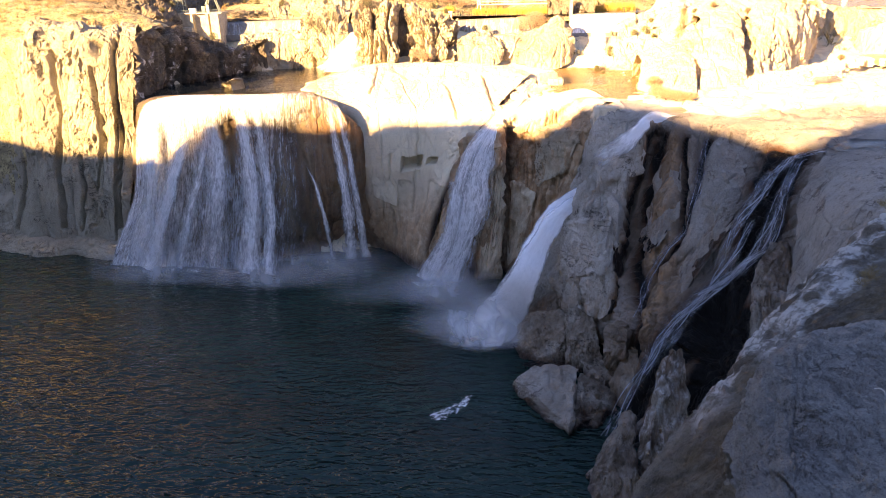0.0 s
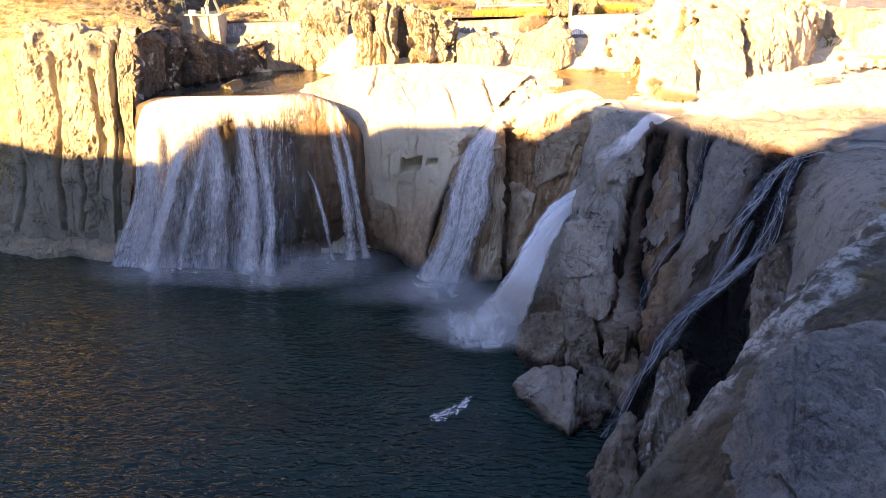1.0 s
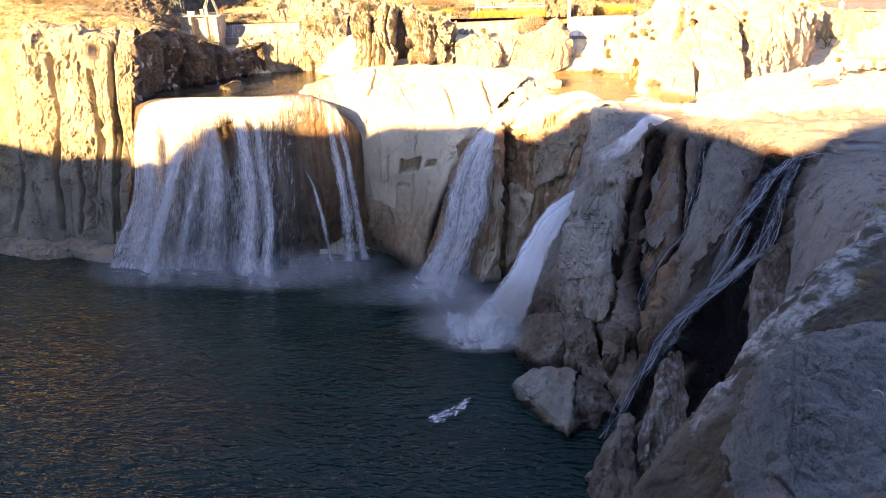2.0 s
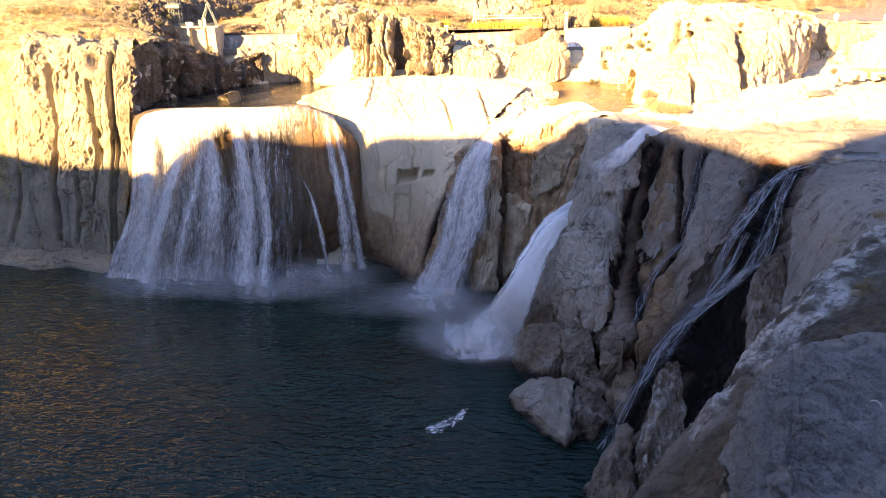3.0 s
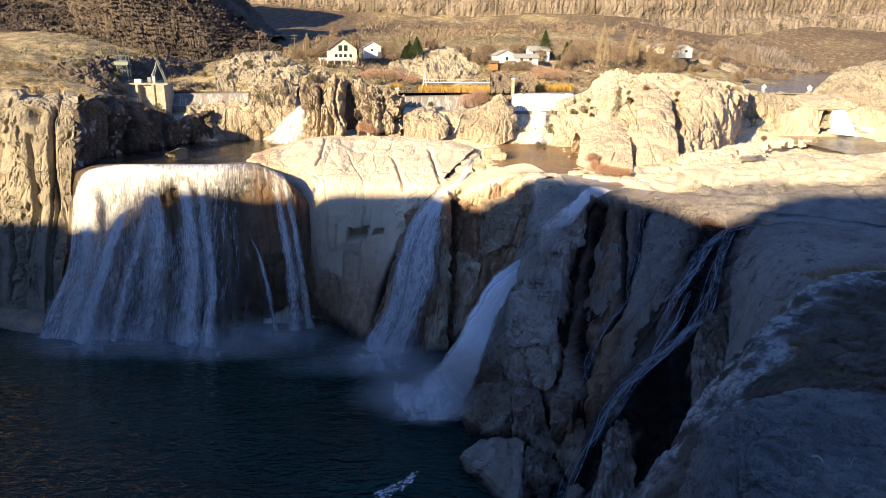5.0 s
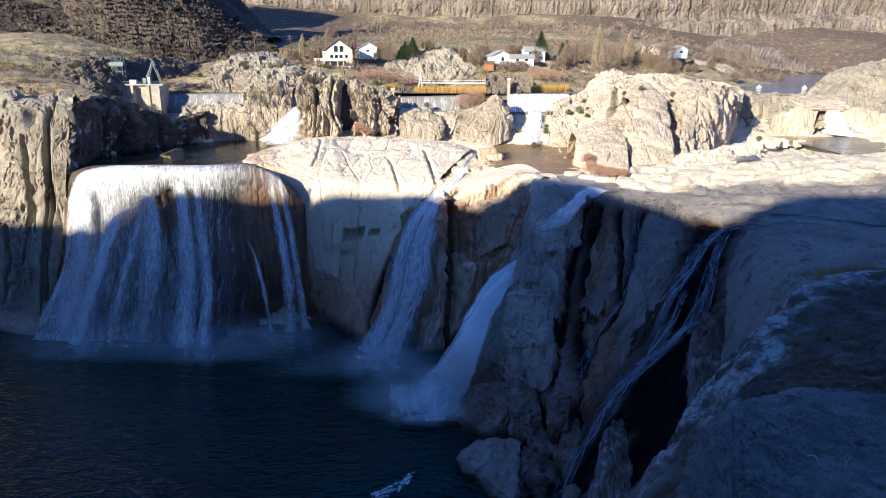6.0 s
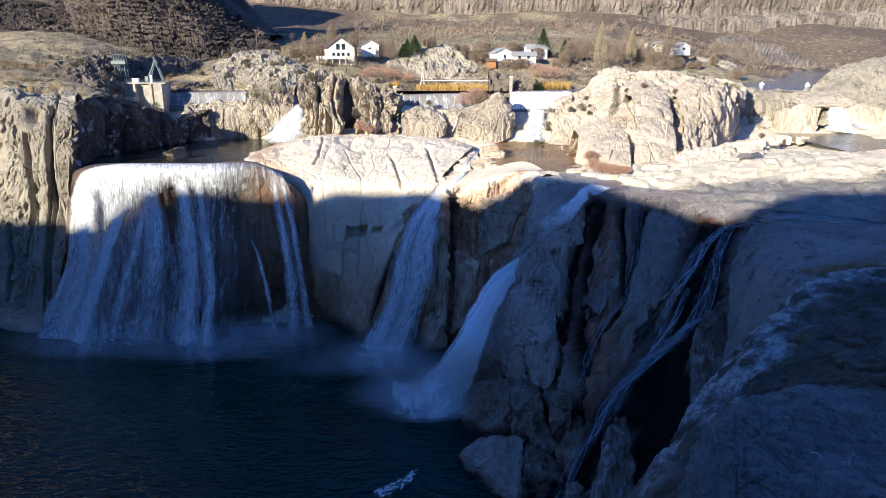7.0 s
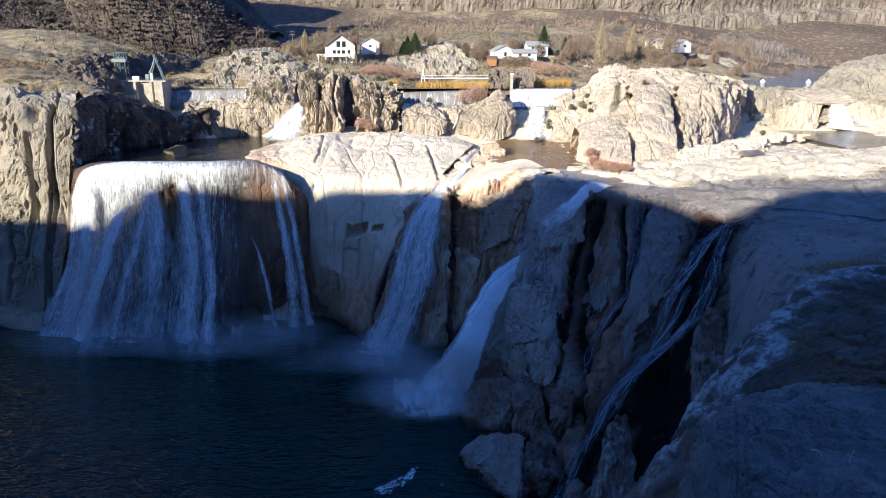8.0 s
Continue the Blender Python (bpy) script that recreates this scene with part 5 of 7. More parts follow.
SHELF_EDGE = spline([(65.3, 211, 62.8), (75.8, 219, 64), (90, 236, 65.6), (104.7, 246, 67.2), (117.7, 255, 67.6), (143.7, 275, 67.3)], 46)
for k, at in enumerate(SHELF_EDGE):
    r0 = random.Random(700 + k)
    r, dx, dy = r0.uniform(0.9, 2.3) * (1.3 if 12 < k < 30 else 0.8), r0.uniform(-3, 2), r0.uniform(-6, 2)
    crag("boulder", [(at[0] + dx + sx * r * r0.uniform(0.6, 1.5), at[1] + dy + sy * r * r0.uniform(0.6, 1.2), at[2] + (r0.uniform(0.25, 0.75) * r if up else -1.6 * r)) for sx in (-1, 1) for sy in (-1, 1) for up in (0, 1)],
         "pale broken rock on the shelf edge", 700 + k, rough=0.22, cuts=6, material=PALE)["group"] = "broken rocks on the shelf edge"
crag("rock_lintel", [(155, 301, 78), (180, 301, 78.5), (158, 298.5, 78.2), (177, 298.5, 78.2), (155, 312, 82.5), (182, 312, 84), (163, 298.6, 77.2), (173, 298.6, 77.2), (166, 304, 81), (176, 304, 81.5)], "tan rock lintel over the spillway arch", 930, rough=0.3, cuts=10, material=TAN)
crag("rock_jamb", [(173, 299.5, 78), (180, 298, 79), (192, 297, 76), (191, 295, 63), (177.4, 296, 63), (174, 306, 78), (192, 306, 76), (191, 306, 69), (178, 306, 69)], "tan rock jamb of the spillway arch", 931, rough=0.3, cuts=10, material=TAN)
crag("rock_jamb", [(163.5, 299.5, 78), (156, 299, 79), (147, 300, 75), (146, 297, 63), (160.2, 296, 63), (162.5, 306, 78), (147, 306, 75), (146, 306, 69), (159.5, 306, 69)], "tan rock jamb of the spillway arch", 932, rough=0.3, cuts=10, material=TAN)
def face_slab(front, label, seed, back=6.0, **more):
    """A plate of jointed rock standing a little proud of a cliff face."""
    return crag("rock_slab", list(front) + [(x, y + back, z) for x, y, z in front], label, seed, **more)


GREY_SLAB = "grey jointed slab standing proud of the buttress"
face_slab([(28.6, 192.6, 57.2), (39.6, 187, 58.2), (39, 183.6, 49), (29.2, 181.2, 47)], GREY_SLAB, 801, material=ASHEN, rough=0.4, rust=0.15)
face_slab([(18.4, 181.2, 34.2), (24, 176.6, 37.5), (30.4, 175.2, 39.6), (32.6, 172.6, 30.8), (26.8, 168.2, 25.2), (18.2, 177.8, 20.4)], GREY_SLAB, 802, material=ASHEN, rough=0.45, rust=0.1)
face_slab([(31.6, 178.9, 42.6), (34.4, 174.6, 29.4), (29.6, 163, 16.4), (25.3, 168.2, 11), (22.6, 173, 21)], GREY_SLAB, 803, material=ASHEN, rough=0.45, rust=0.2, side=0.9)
face_slab([(15.4, 181.4, 16.8), (22.3, 174, 21.6), (23.8, 169, 10.4), (19.2, 177, 6.8)], GREY_SLAB, 804, material=ASHEN, rough=0.4, rust=0.6)
face_slab([(-5.4, 221.4, 45.6), (0.4, 219.8, 47.8), (2.0, 219.4, 25), (-0.3, 219.2, -4), (-8, 219.6, -4)], "orange brown rock column beside the falls", 805, material=PALE, rough=0.6, rust=1.0, block=0.9)
face_slab([(12, 221, 53), (25.2, 206.2, 55.6), (20.6, 210, 42), (13, 219, 34.6)], "tan brown plate of rock on a brown wall", 806, material=UMBER, rough=0.5, rust=0.45)
face_slab([(4.7, 226.4, 34.2), (12.2, 219.2, 31.6), (10.4, 219.8, 11.4), (3.8, 224.4, 3.4)], "brown stained rock plate in the recess", 807, material=PALE, rough=0.5, rust=0.9)
face_slab([(-47, 238, 46.6), (-34.2, 236, 49), (-37.4, 238.2, 20.6), (-45.8, 239.2, 24.4)], "pale flat panel of the rock wall", 808, material=PALE, rough=0.25, block=0.3)
face_slab([(-17.8, 234.6, 49.4), (-8.6, 231.4, 52.4), (-10, 226.6, 45.6), (-17.8, 232.6, 40.4)], "pale flat panel of the rock wall", 809, material=PALE, rough=0.3, block=0.4)
face_slab([(44.2, 184.4, 51.6), (48, 179.2, 53.6), (46.3, 168.4, 41.8), (39.4, 166, 32), (38.5, 172, 31)], "grey brown rib of rock between wet gullies", 810, material=GULLY, rough=0.45, rust=0.35, side=0.8, wet_dark=0.15)
face_slab([(55.2, 171, 52.6), (61.2, 168, 55), (55.6, 155.6, 45), (49.2, 155, 35.4), (43.8, 150.4, 28), (46, 160, 30)], "broad grey rib of rock between wet gullies", 811, material=GULLY, rough=0.45, rust=0.25, side=0.7, wet_dark=0.1)
rock_mass("boulder_ledge", [(-248.7, 251.5, 0), (-214.8, 247, 0), (-188.8, 237.8, 0), (-174.9, 234.6, 0), (-167.8, 238.3, 0), (-146.2, 230.8, 0)],
    [(-249.8, 254, 3.1), (-216.1, 250, 3.4), (-192.7, 245, 3.7), (-179.3, 243, 3.9), (-168.8, 242, 5.3), (-149.4, 238, 3.2)], 12, "pale water-worn rock ledge along the pool",
    170, 50, amp=0.9, size=7, seed=45, cracks=0.7, bulge=1.0, material=ROCK)

# far canyon wall
rock_sheet("canyon_wall", [
    [(-325.6, 760, 75.3), (-172.8, 760, 81.2), (-20.7, 760, 81.2), (133.1, 770, 81), (294.7, 790, 80.5), (469.4, 820, 82.9), (648.8, 840, 82.5)],
    [(-363.1, 862, 122.1), (-195.5, 872, 119.7), (-23.7, 882, 119.9), (152.2, 892, 118.8), (335.5, 912, 120.6), (541.7, 960, 127.5), (745.7, 980, 129.5)],
    [(-365.3, 868, 124.8), (-196.7, 878, 122.5), (-23.8, 888, 122.7), (153.1, 898, 121.6), (337.4, 918, 123.5), (544.6, 966, 130.5), (749.6, 986, 132.6)],
    [(-365.3, 872, 138), (-196.5, 882, 138.4), (-23.8, 892, 138.8), (153, 902, 136.6), (337.1, 922, 140.1), (545.1, 972, 148.1), (750.2, 992, 150.5)],
    [(-374.6, 900, 159.1), (-201.1, 905, 147.5), (-24.4, 915, 143.9), (156.6, 925, 143.7), (344.7, 945, 148.1), (557, 995, 155.1), (765.9, 1015, 159.2)],
    [(-373, 902, 179), (-200.2, 907, 167.5), (-24.2, 917, 167), (155.7, 927, 169), (342.9, 947, 171.9), (553.7, 997, 181.5), (761.4, 1017, 186.1)],
    [(-394.4, 960, 204.8), (-210.7, 960, 191), (-25.5, 970, 191.9), (163.5, 980, 194.3), (359.7, 1000, 197.7), (584.9, 1060, 209.6), (802.6, 1080, 217.9)],
    [(-394.2, 970, 240.2), (-210.1, 970, 233.4), (-25.4, 980, 234.7), (163, 990, 237.5), (358.7, 1010, 241.7), (582.8, 1070, 256.1), (799.7, 1090, 265.1)],
    [(-568.7, 1400, 304.3), (-303.1, 1400, 294.5), (-36.3, 1400, 294.5), (230.4, 1400, 296.4), (497, 1400, 298.4), (762.3, 1400, 306.2), (1026.7, 1400, 314)],
], 560, 130, "layered brown basalt canyon wall", 1.8, 1.3, 30.0, seed=51, flute_size=6.0, material=BASALT, cracks=0.8, tall=60, block=0.6, block_size=12)


# ---- falling water ----
def water_sheet(name, g, dens, material, seed, parent=None, label=""):
    """A sheet of moving water; the rows of g run down the fall."""
    nv, nu = g.shape[:2]
    su = np.concatenate([np.zeros((nv, 1)), np.cumsum(np.linalg.norm(np.diff(g, axis=1), axis=2), axis=1)], axis=1)
    sv = np.concatenate([np.zeros((1, nu)), np.cumsum(np.linalg.norm(np.diff(g, axis=0), axis=2), axis=0)], axis=0)
    su = su.mean(0, keepdims=True).repeat(nv, 0)
    ob = new(name, grid_mesh(name, g, material, attrs={"su": su, "sv": sv, "dens": dens, "seed": np.full(nv * nu, seed * 7.7)}))
    if parent:
        ob.parent = parent
    if label:
        ob["label"] = label
    return ob


def stream(name, path, widths, dens, seed, parent, bulge=0.3, fade=2.0, n=90, across=18, label="", material=None, out=(0, -1, 0.25), wander=0.0):
    """A ribbon of water down a line of points, with half-widths along it."""
    c = spline(path, n)
    w = spline(np.array(widths, float).reshape(-1, 1), n)
    d = 1.3 * spline(np.array(dens, float).reshape(-1, 1), n)
    tan = np.gradient(c, axis=0)
    tan /= np.linalg.norm(tan, axis=1, keepdims=True)
    side = np.cross(tan, np.array(out, float))
    side /= np.linalg.norm(side, axis=1, keepdims=True)
    outward = np.cross(side, tan)
    c = c + side * (wander * fbm(np.c_[np.linspace(0, n / 22, n), np.zeros(n), np.full(n, seed * 5.3)], 3, seed + 9))[:, None]
    u = np.linspace(-1, 1, across)
    wob = 1 + 0.12 * fbm(np.c_[np.linspace(0, n / 9, n), np.zeros(n), np.full(n, seed * 3.1)], 3, seed)
    g = c[:, None] + side[:, None] * (u[None, :, None] * (w * wob[:, None])[:, None]) + outward[:, None] * (bulge * (1 - u ** 2))[None, :, None]
    g = g + outward[:, None] * (0.15 * vnoise((g / 1.5).reshape(-1, 3), seed).reshape(n, across, 1))
    dd = d * (1 - np.abs(u) ** fade)[None, :]
    return water_sheet(name, g, dd, material or FALL, seed, parent, label)


def thing(name, at, label, category, group="", kind=""):
    ob = new(name)
    ob.location = at
    return tagged(ob, label, category, group, kind)


def fall_group(name, label):
    return tagged(new(name), label, "waterfall", kind="structure")


main_fall = fall_group("waterfall_main", "wide white waterfall spread over a dark headwall")
veil_top = grid_points([
    [(-124.7, 240.9, 61.1), (-122.7, 248.6, 61.1), (-112.4, 248.6, 61.1), (-100, 248.6, 61.1), (-85.5, 248.6, 61.1), (-71.6, 250.6, 61.2), (-63.4, 242.8, 61.8), (-57, 232.9, 62)],
    [(-124.8, 228.4, 60), (-117.3, 225.4, 62.1), (-104.1, 225.4, 62.3), (-90.9, 225.4, 62.3), (-77.8, 225.4, 62.3), (-65.3, 228, 62.4), (-58.1, 229, 60.9), (-52.8, 230, 57.2)],
    [(-130, 232.2, 48.7), (-119.6, 226.5, 49.9), (-105.5, 225, 50.3), (-93, 227, 49.8), (-79.2, 226, 50), (-66.8, 229.5, 49.3), (-57.2, 230, 49.2), (-50.2, 231, 48.9)],
    [(-136.6, 234, 25.4), (-123.6, 228, 27.3), (-108.8, 226, 28), (-94.6, 225, 28.3), (-81.1, 225.5, 28.1), (-68.7, 230, 26.7), (-57.2, 232, 26.1), (-50.4, 236, 24.8)],
    [(-150.1, 229.6, 0), (-132.4, 227.9, 0), (-117, 228.3, 0), (-101, 226.6, 0), (-87.4, 224.9, 0), (-72.5, 232.7, 0), (-59.7, 238.5, 0), (-48.2, 242.2, 0)],
], 160, 170)
vu, vv = np.meshgrid(np.linspace(0, 1, 160), np.linspace(0, 1, 170))
veil_top += (0.9 * band(vv, 0.25, 0.16))[..., None] * np.array([0, -0.9, 0.6])
veil_dens = np.interp(vu, [0, 0.02, 0.12, 0.3, 0.42, 0.55, 0.64, 0.72, 0.84, 0.9, 0.97, 1], [0, 0.8, 0.92, 0.82, 0.74, 0.8, 0.62, 0.47, 0.45, 0.56, 0.58, 0])
veil_dens = veil_dens * np.interp(vv, [0, 0.06, 0.13, 0.22, 0.28, 0.45, 1], [0.0, 0.3, 0.75, 1.0, 1.0, 0.85, 0.9]) + 0.35 * band(vv, 0.3, 0.14) * smooth(0.45, 0.1, vu)
veil_dens *= 1.3 - 0.2 * smooth(0.34, 0.5, vv)
veil_dens *= smooth(-0.07, 0.05, vv - np.interp(vu, [0, 0.04, 0.1, 0.2, 0.3], [0.48, 0.40, 0.31, 0.21, 0.06]))
veil_dens -= 0.6 * band(vu, 0.43, 0.035) * band(vv, 0.5, 0.12)
water_sheet("veil", veil_top, np.clip(veil_dens, 0, 1.2), FALL, 1, main_fall)
MAIN_STREAMS = [
    ([(-118.5, 223.5, 57.1), (-119.8, 223, 46.8), (-122.9, 222.5, 29.1), (-137.3, 228.9, 0)], [5.5, 5, 4, 6], [0.75, 0.9, 0.8, 0.8]),
    ([(-103.5, 224, 53.4), (-110.5, 223.5, 42.8), (-117.4, 222.5, 27.1), (-130.3, 224.8, 0)], [2.5, 3.2, 3.5, 6], [0.3, 0.95, 0.95, 0.9]),
    ([(-98.2, 224, 56.3), (-101.9, 223.5, 42.8), (-109.4, 222.5, 23), (-118.5, 226.7, 0)], [2.0, 2.2, 2.2, 3], [0.6, 0.8, 0.8, 0.8]),
    ([(-97, 223.5, 55.4), (-96.4, 223, 42.9), (-99.5, 222, 23.1), (-106.8, 227.5, 0)], [3.0, 5, 6, 7], [0.8, 0.85, 0.72, 0.6]),
    ([(-86.4, 223.5, 59.2), (-85.7, 223, 46.8), (-85.8, 222.5, 29.1), (-91, 222.7, 0)], [2.2, 3.5, 4, 6], [0.85, 0.9, 0.85, 0.9]),
    ([(-81, 224, 59.1), (-80.6, 223.5, 42.8), (-80, 223, 22.8), (-83.3, 221.9, 0)], [2.0, 2.6, 2.6, 4], [0.75, 0.85, 0.85, 0.9]),
    ([(-68.9, 229, 41.4), (-65.1, 229.5, 33.1), (-62.8, 230, 20.4), (-62.7, 237.3, 0)], [0.5, 0.8, 1.2, 2], [0.15, 0.8, 0.85, 0.7]),
    ([(-57.3, 228.5, 59.3), (-55.6, 229, 41.4), (-53.9, 230, 24.6), (-55.7, 237.5, 0)], [1.2, 2.2, 2.8, 4], [0.7, 0.85, 0.85, 0.85]),
    ([(-54.4, 229, 58.8), (-51.9, 230, 41.1), (-50.2, 231, 22.2), (-50.4, 239.3, 0)], [1.2, 1.6, 1.8, 3], [0.8, 0.85, 0.85, 0.9]),
]
for k, (path, widths, dens) in enumerate(MAIN_STREAMS):
    stream("stream", path, [1.35 * w for w in widths], dens, 20 + k, main_fall, fade=1.2)

middle_fall = fall_group("waterfall_middle", "tall white waterfall pouring over a rock corner")
for k, (path, widths, dens) in enumerate([
    ([(14.8, 270.6, 62.6), (8.7, 243, 62), (6.7, 235.5, 58.8), (2.5, 229, 56.1), (-1.5, 227, 53.5)], [1.0, 1.2, 1.4, 1.9, 2.6], [0.6, 0.85, 0.9, 1.0, 1.0]),
    ([(0.4, 226, 55.9), (-4.1, 220.5, 49), (-7.9, 218.5, 38.3), (-11.9, 217.5, 20.7), (-19.5, 217.8, 0)], [2.4, 6.2, 9.0, 9.4, 10.0], [1.0, 0.9, 0.86, 0.84, 0.9]),
    ([(-1.5, 224, 54.3), (-8.2, 219.5, 47.7), (-13, 217.5, 34.6), (-16.8, 216.5, 17), (-25.5, 218.6, 0)], [1.8, 3.0, 3.8, 4.0, 6], [0.9, 0.85, 0.8, 0.85, 0.9]),
]):
    stream("stream", path, widths, dens, 40 + k, middle_fall)

chute_fall = fall_group("waterfall_chute", "slanting white waterfall shooting past a buttress")
for k, (path, widths, dens) in enumerate([
    ([(23.5, 192, 40.2), (17.2, 186, 37.3), (12.5, 182, 31), (8.7, 179, 22.8), (1.8, 192, 0)], [2.6, 3.4, 4.0, 5.0, 8.0], [1.0, 1.0, 1.0, 1.0, 1.0]),
    ([(22.4, 188.8, 39.5), (16.2, 182.8, 35.6), (10.9, 178.6, 27.6), (6.5, 175.4, 18.4), (-1.3, 183.3, 0)], [1.6, 3.0, 4.0, 5.5, 9.0], [1.0, 1.0, 1.0, 1.0, 0.9]),
    ([(52.9, 193, 61.7), (42.6, 192, 61.9), (38.4, 186.8, 60.8), (34.1, 184.4, 57), (28.9, 184.2, 53.2), (25.7, 186, 50.4)], [0.5, 2.4, 2.7, 3.8, 4.8, 4.6], [0.3, 0.95, 0.9, 0.66, 0.48, 0.1]),
]):
    stream("stream", path, widths, [1.7 * q if k < 2 else 1.25 * q for q in dens], 50 + k, chute_fall, bulge=0.8, material=FROTH)

rng_water = random.Random(7)
cascade = fall_group("waterfall_cascade", "thin dark cascades running down a black gully")
for k, (path, widths, dens) in enumerate([
    ([(77.3, 161.5, 60.9), (73.5, 162.6, 59.3), (68, 161, 58.4), (63.4, 159.2, 55.1), (59.6, 155.6, 50.7), (55, 152.6, 44.9), (51.3, 151, 35.6)], [0.5, 1.2, 2.2, 2.0, 2.0, 1.6, 1.2], [0.42, 0.46, 0.48, 0.54, 0.58, 0.54, 0.48]),
    ([(69.2, 160.2, 58.2), (65.1, 153.5, 54.1), (62.1, 150.4, 47), (60.3, 149.6, 40.5), (56.4, 148.2, 36.8), (50.5, 146.6, 32.1), (42.8, 142, 28.2)], [1.0, 1.8, 2.1, 2.2, 1.8, 1.6, 1.6], [0.44, 0.54, 0.58, 0.62, 0.64, 0.66, 0.58]),
    ([(57.7, 151.6, 45.9), (54.4, 150, 38.9), (49.5, 147, 33), (44.2, 143, 29.2), (39.3, 139, 25.4), (34.4, 136.5, 18.8), (30, 134.5, 10.2), (25.8, 132.6, 0)], [0.9, 1.2, 1.4, 1.8, 2.0, 1.8, 1.6, 1.8], [0.5, 0.5, 0.56, 0.62, 0.60, 0.56, 0.52, 0.52]),
    ([(60.5, 149.2, 40), (56.4, 148, 38), (51.8, 146.6, 33.5), (45.3, 143.5, 31.5)], [0.6, 0.6, 0.6, 0.6], [0.7, 0.8, 0.8, 0.7]),
    ([(54.4, 179.6, 59.2), (51.6, 173.6, 54), (49.3, 168.2, 46.7), (47.5, 165.8, 39.3), (41.6, 163.8, 33.1), (37.4, 160.2, 25.2), (34.5, 153, 20.9)], [0.5, 0.9, 1.1, 1.1, 1.0, 0.9, 0.8], [0.44, 0.48, 0.46, 0.48, 0.46, 0.44, 0.44]),
]):
    stream("stream", path, [1.8 * w for w in widths], [0.92 * q for q in dens], 60 + k, cascade, bulge=0.1, material=TRICKLE)
    for j in range(7):
        step = np.array([rng_water.uniform(-1.1, 1.1) * w for w in widths])
        strand = np.array(path, float) + np.stack([step, 0 * step - 0.15, 0.7 * step], axis=1)
        strand[:, 2] = np.maximum(strand[:, 2], 0.05)
        stream("stream", strand, [0.12 + 0.13 * w for w in widths], [(q + 0.21) * rng_water.uniform(0.72, 1.1) for q in dens], 90 + 5 * k + j, cascade, bulge=0.1, material=TRICKLE, across=8, wander=0.8, fade=1.3)

upper_fall = fall_group("waterfall_upper", "white rapids sliding between rocks above the falls")
for k, (path, widths, dens) in enumerate([
    ([(-65, 318, 76.7), (-66.9, 313.5, 72.5), (-69.7, 308.5, 68), (-70.6, 302, 63.7), (-70.3, 297, 62.1)], [3.0, 6.5, 10, 11.5, 12], [0.8, 0.78, 0.72, 0.74, 0.7]),
    ([(44, 322, 74.3), (42.9, 317, 70.7), (41.5, 311, 67.2), (39.7, 300, 64), (38.8, 296, 62.5)], [4.5, 5.0, 6, 6.5, 6.5], [1.0, 1.0, 1.0, 0.9, 0.7]),
    ([(6.7, 303.3, 72.4), (5.7, 302.3, 69.3), (4.2, 302, 66.4)], [0.4, 0.6, 0.9], [0.7, 0.8, 0.8]),
    ([(19.1, 298.6, 64.9), (18.4, 297.2, 62.3), (16.4, 276, 61.8)], [0.7, 0.9, 1.3], [0.7, 0.7, 0.6]),
]):
    stream("stream", path, widths, dens, 70 + k, upper_fall, out=(0, -0.3, 1), bulge=0.15)
arch_fall = fall_group("waterfall_arch", "white spill of water under a rock arch")
stream("stream", [(169, 298.0, 77.3), (169, 296.0, 74.5), (168.5, 292.5, 71.4), (168, 289.0, 67.6)], [3.4, 5.4, 7.4, 8.4], [1.3, 1.3, 1.3, 1.0], 80, arch_fall, material=FROTH)
stream("stream", [(182.2, 294.6, 70.3), (180.8, 292, 69.4), (178.9, 288.6, 68.4)], [9, 9, 9], [0.9, 0.9, 0.8], 81, arch_fall, out=(0, -0.3, 1))


# spray and foam
def puff(name, centre, rx, rz, dens, seed, parent, flat=False):
    """A thin curved breath of spray, upright or lying over the water."""
    u, v = np.meshgrid(np.linspace(-1, 1, 34), np.linspace(-1, 1, 26))
    c = np.array(centre, float)
    if flat:
        g = np.stack([c[0] + rx * u, c[1] + rz * v, 0.6 + 1.2 * (1 - u ** 2) * (1 - v ** 2)], axis=-1)
        d = dens * 1.5 * smooth(1.0, 0.0, np.sqrt(u ** 2 + v ** 2))
    else:
        g = np.stack([c[0] + rx * u, c[1] - 0.3 * rz * (1 - v) + 0.2 * rx * u ** 2, c[2] + rz * v], axis=-1)
        d = dens * 1.6 * smooth(1.0, 0.0, np.sqrt(u ** 2 + v ** 2)) * smooth(0.0, 3.0, g[..., 2])
    return water_sheet(name, g, d, MIST, seed, parent)


for k, (at, rx, ry, d, parent) in enumerate([
    ((-117.3, 224.1, 0), 46, 9, 0.14, main_fall), ((-84.3, 221.9, 0), 36, 9, 0.16, main_fall), ((-57.9, 235.2, 0), 26, 8, 0.14, main_fall),
    ((-18.5, 213.1, 0), 18, 9, 0.3, middle_fall), ((-25.7, 207.5, 0), 26, 14, 0.2, middle_fall), ((-3.3, 180.8, 0), 15, 10, 1.1, chute_fall), ((-7.8, 187.9, 0), 20, 14, 0.4, chute_fall),
]):
    puff("spray", at, rx, ry, d, 130 + k, parent, True)
for k, (at, rx, rz, d) in enumerate([
    ((-116, 213.7, 5), 42, 12, 0.5), ((-80.4, 211.7, 5), 34, 12, 0.5), ((-57.1, 223.4, 5), 26, 10, 0.5), ((-66.1, 214.6, 4), 34, 12, 0.3),
]):
    puff("spray", at, rx, rz, d, 100 + k, main_fall)
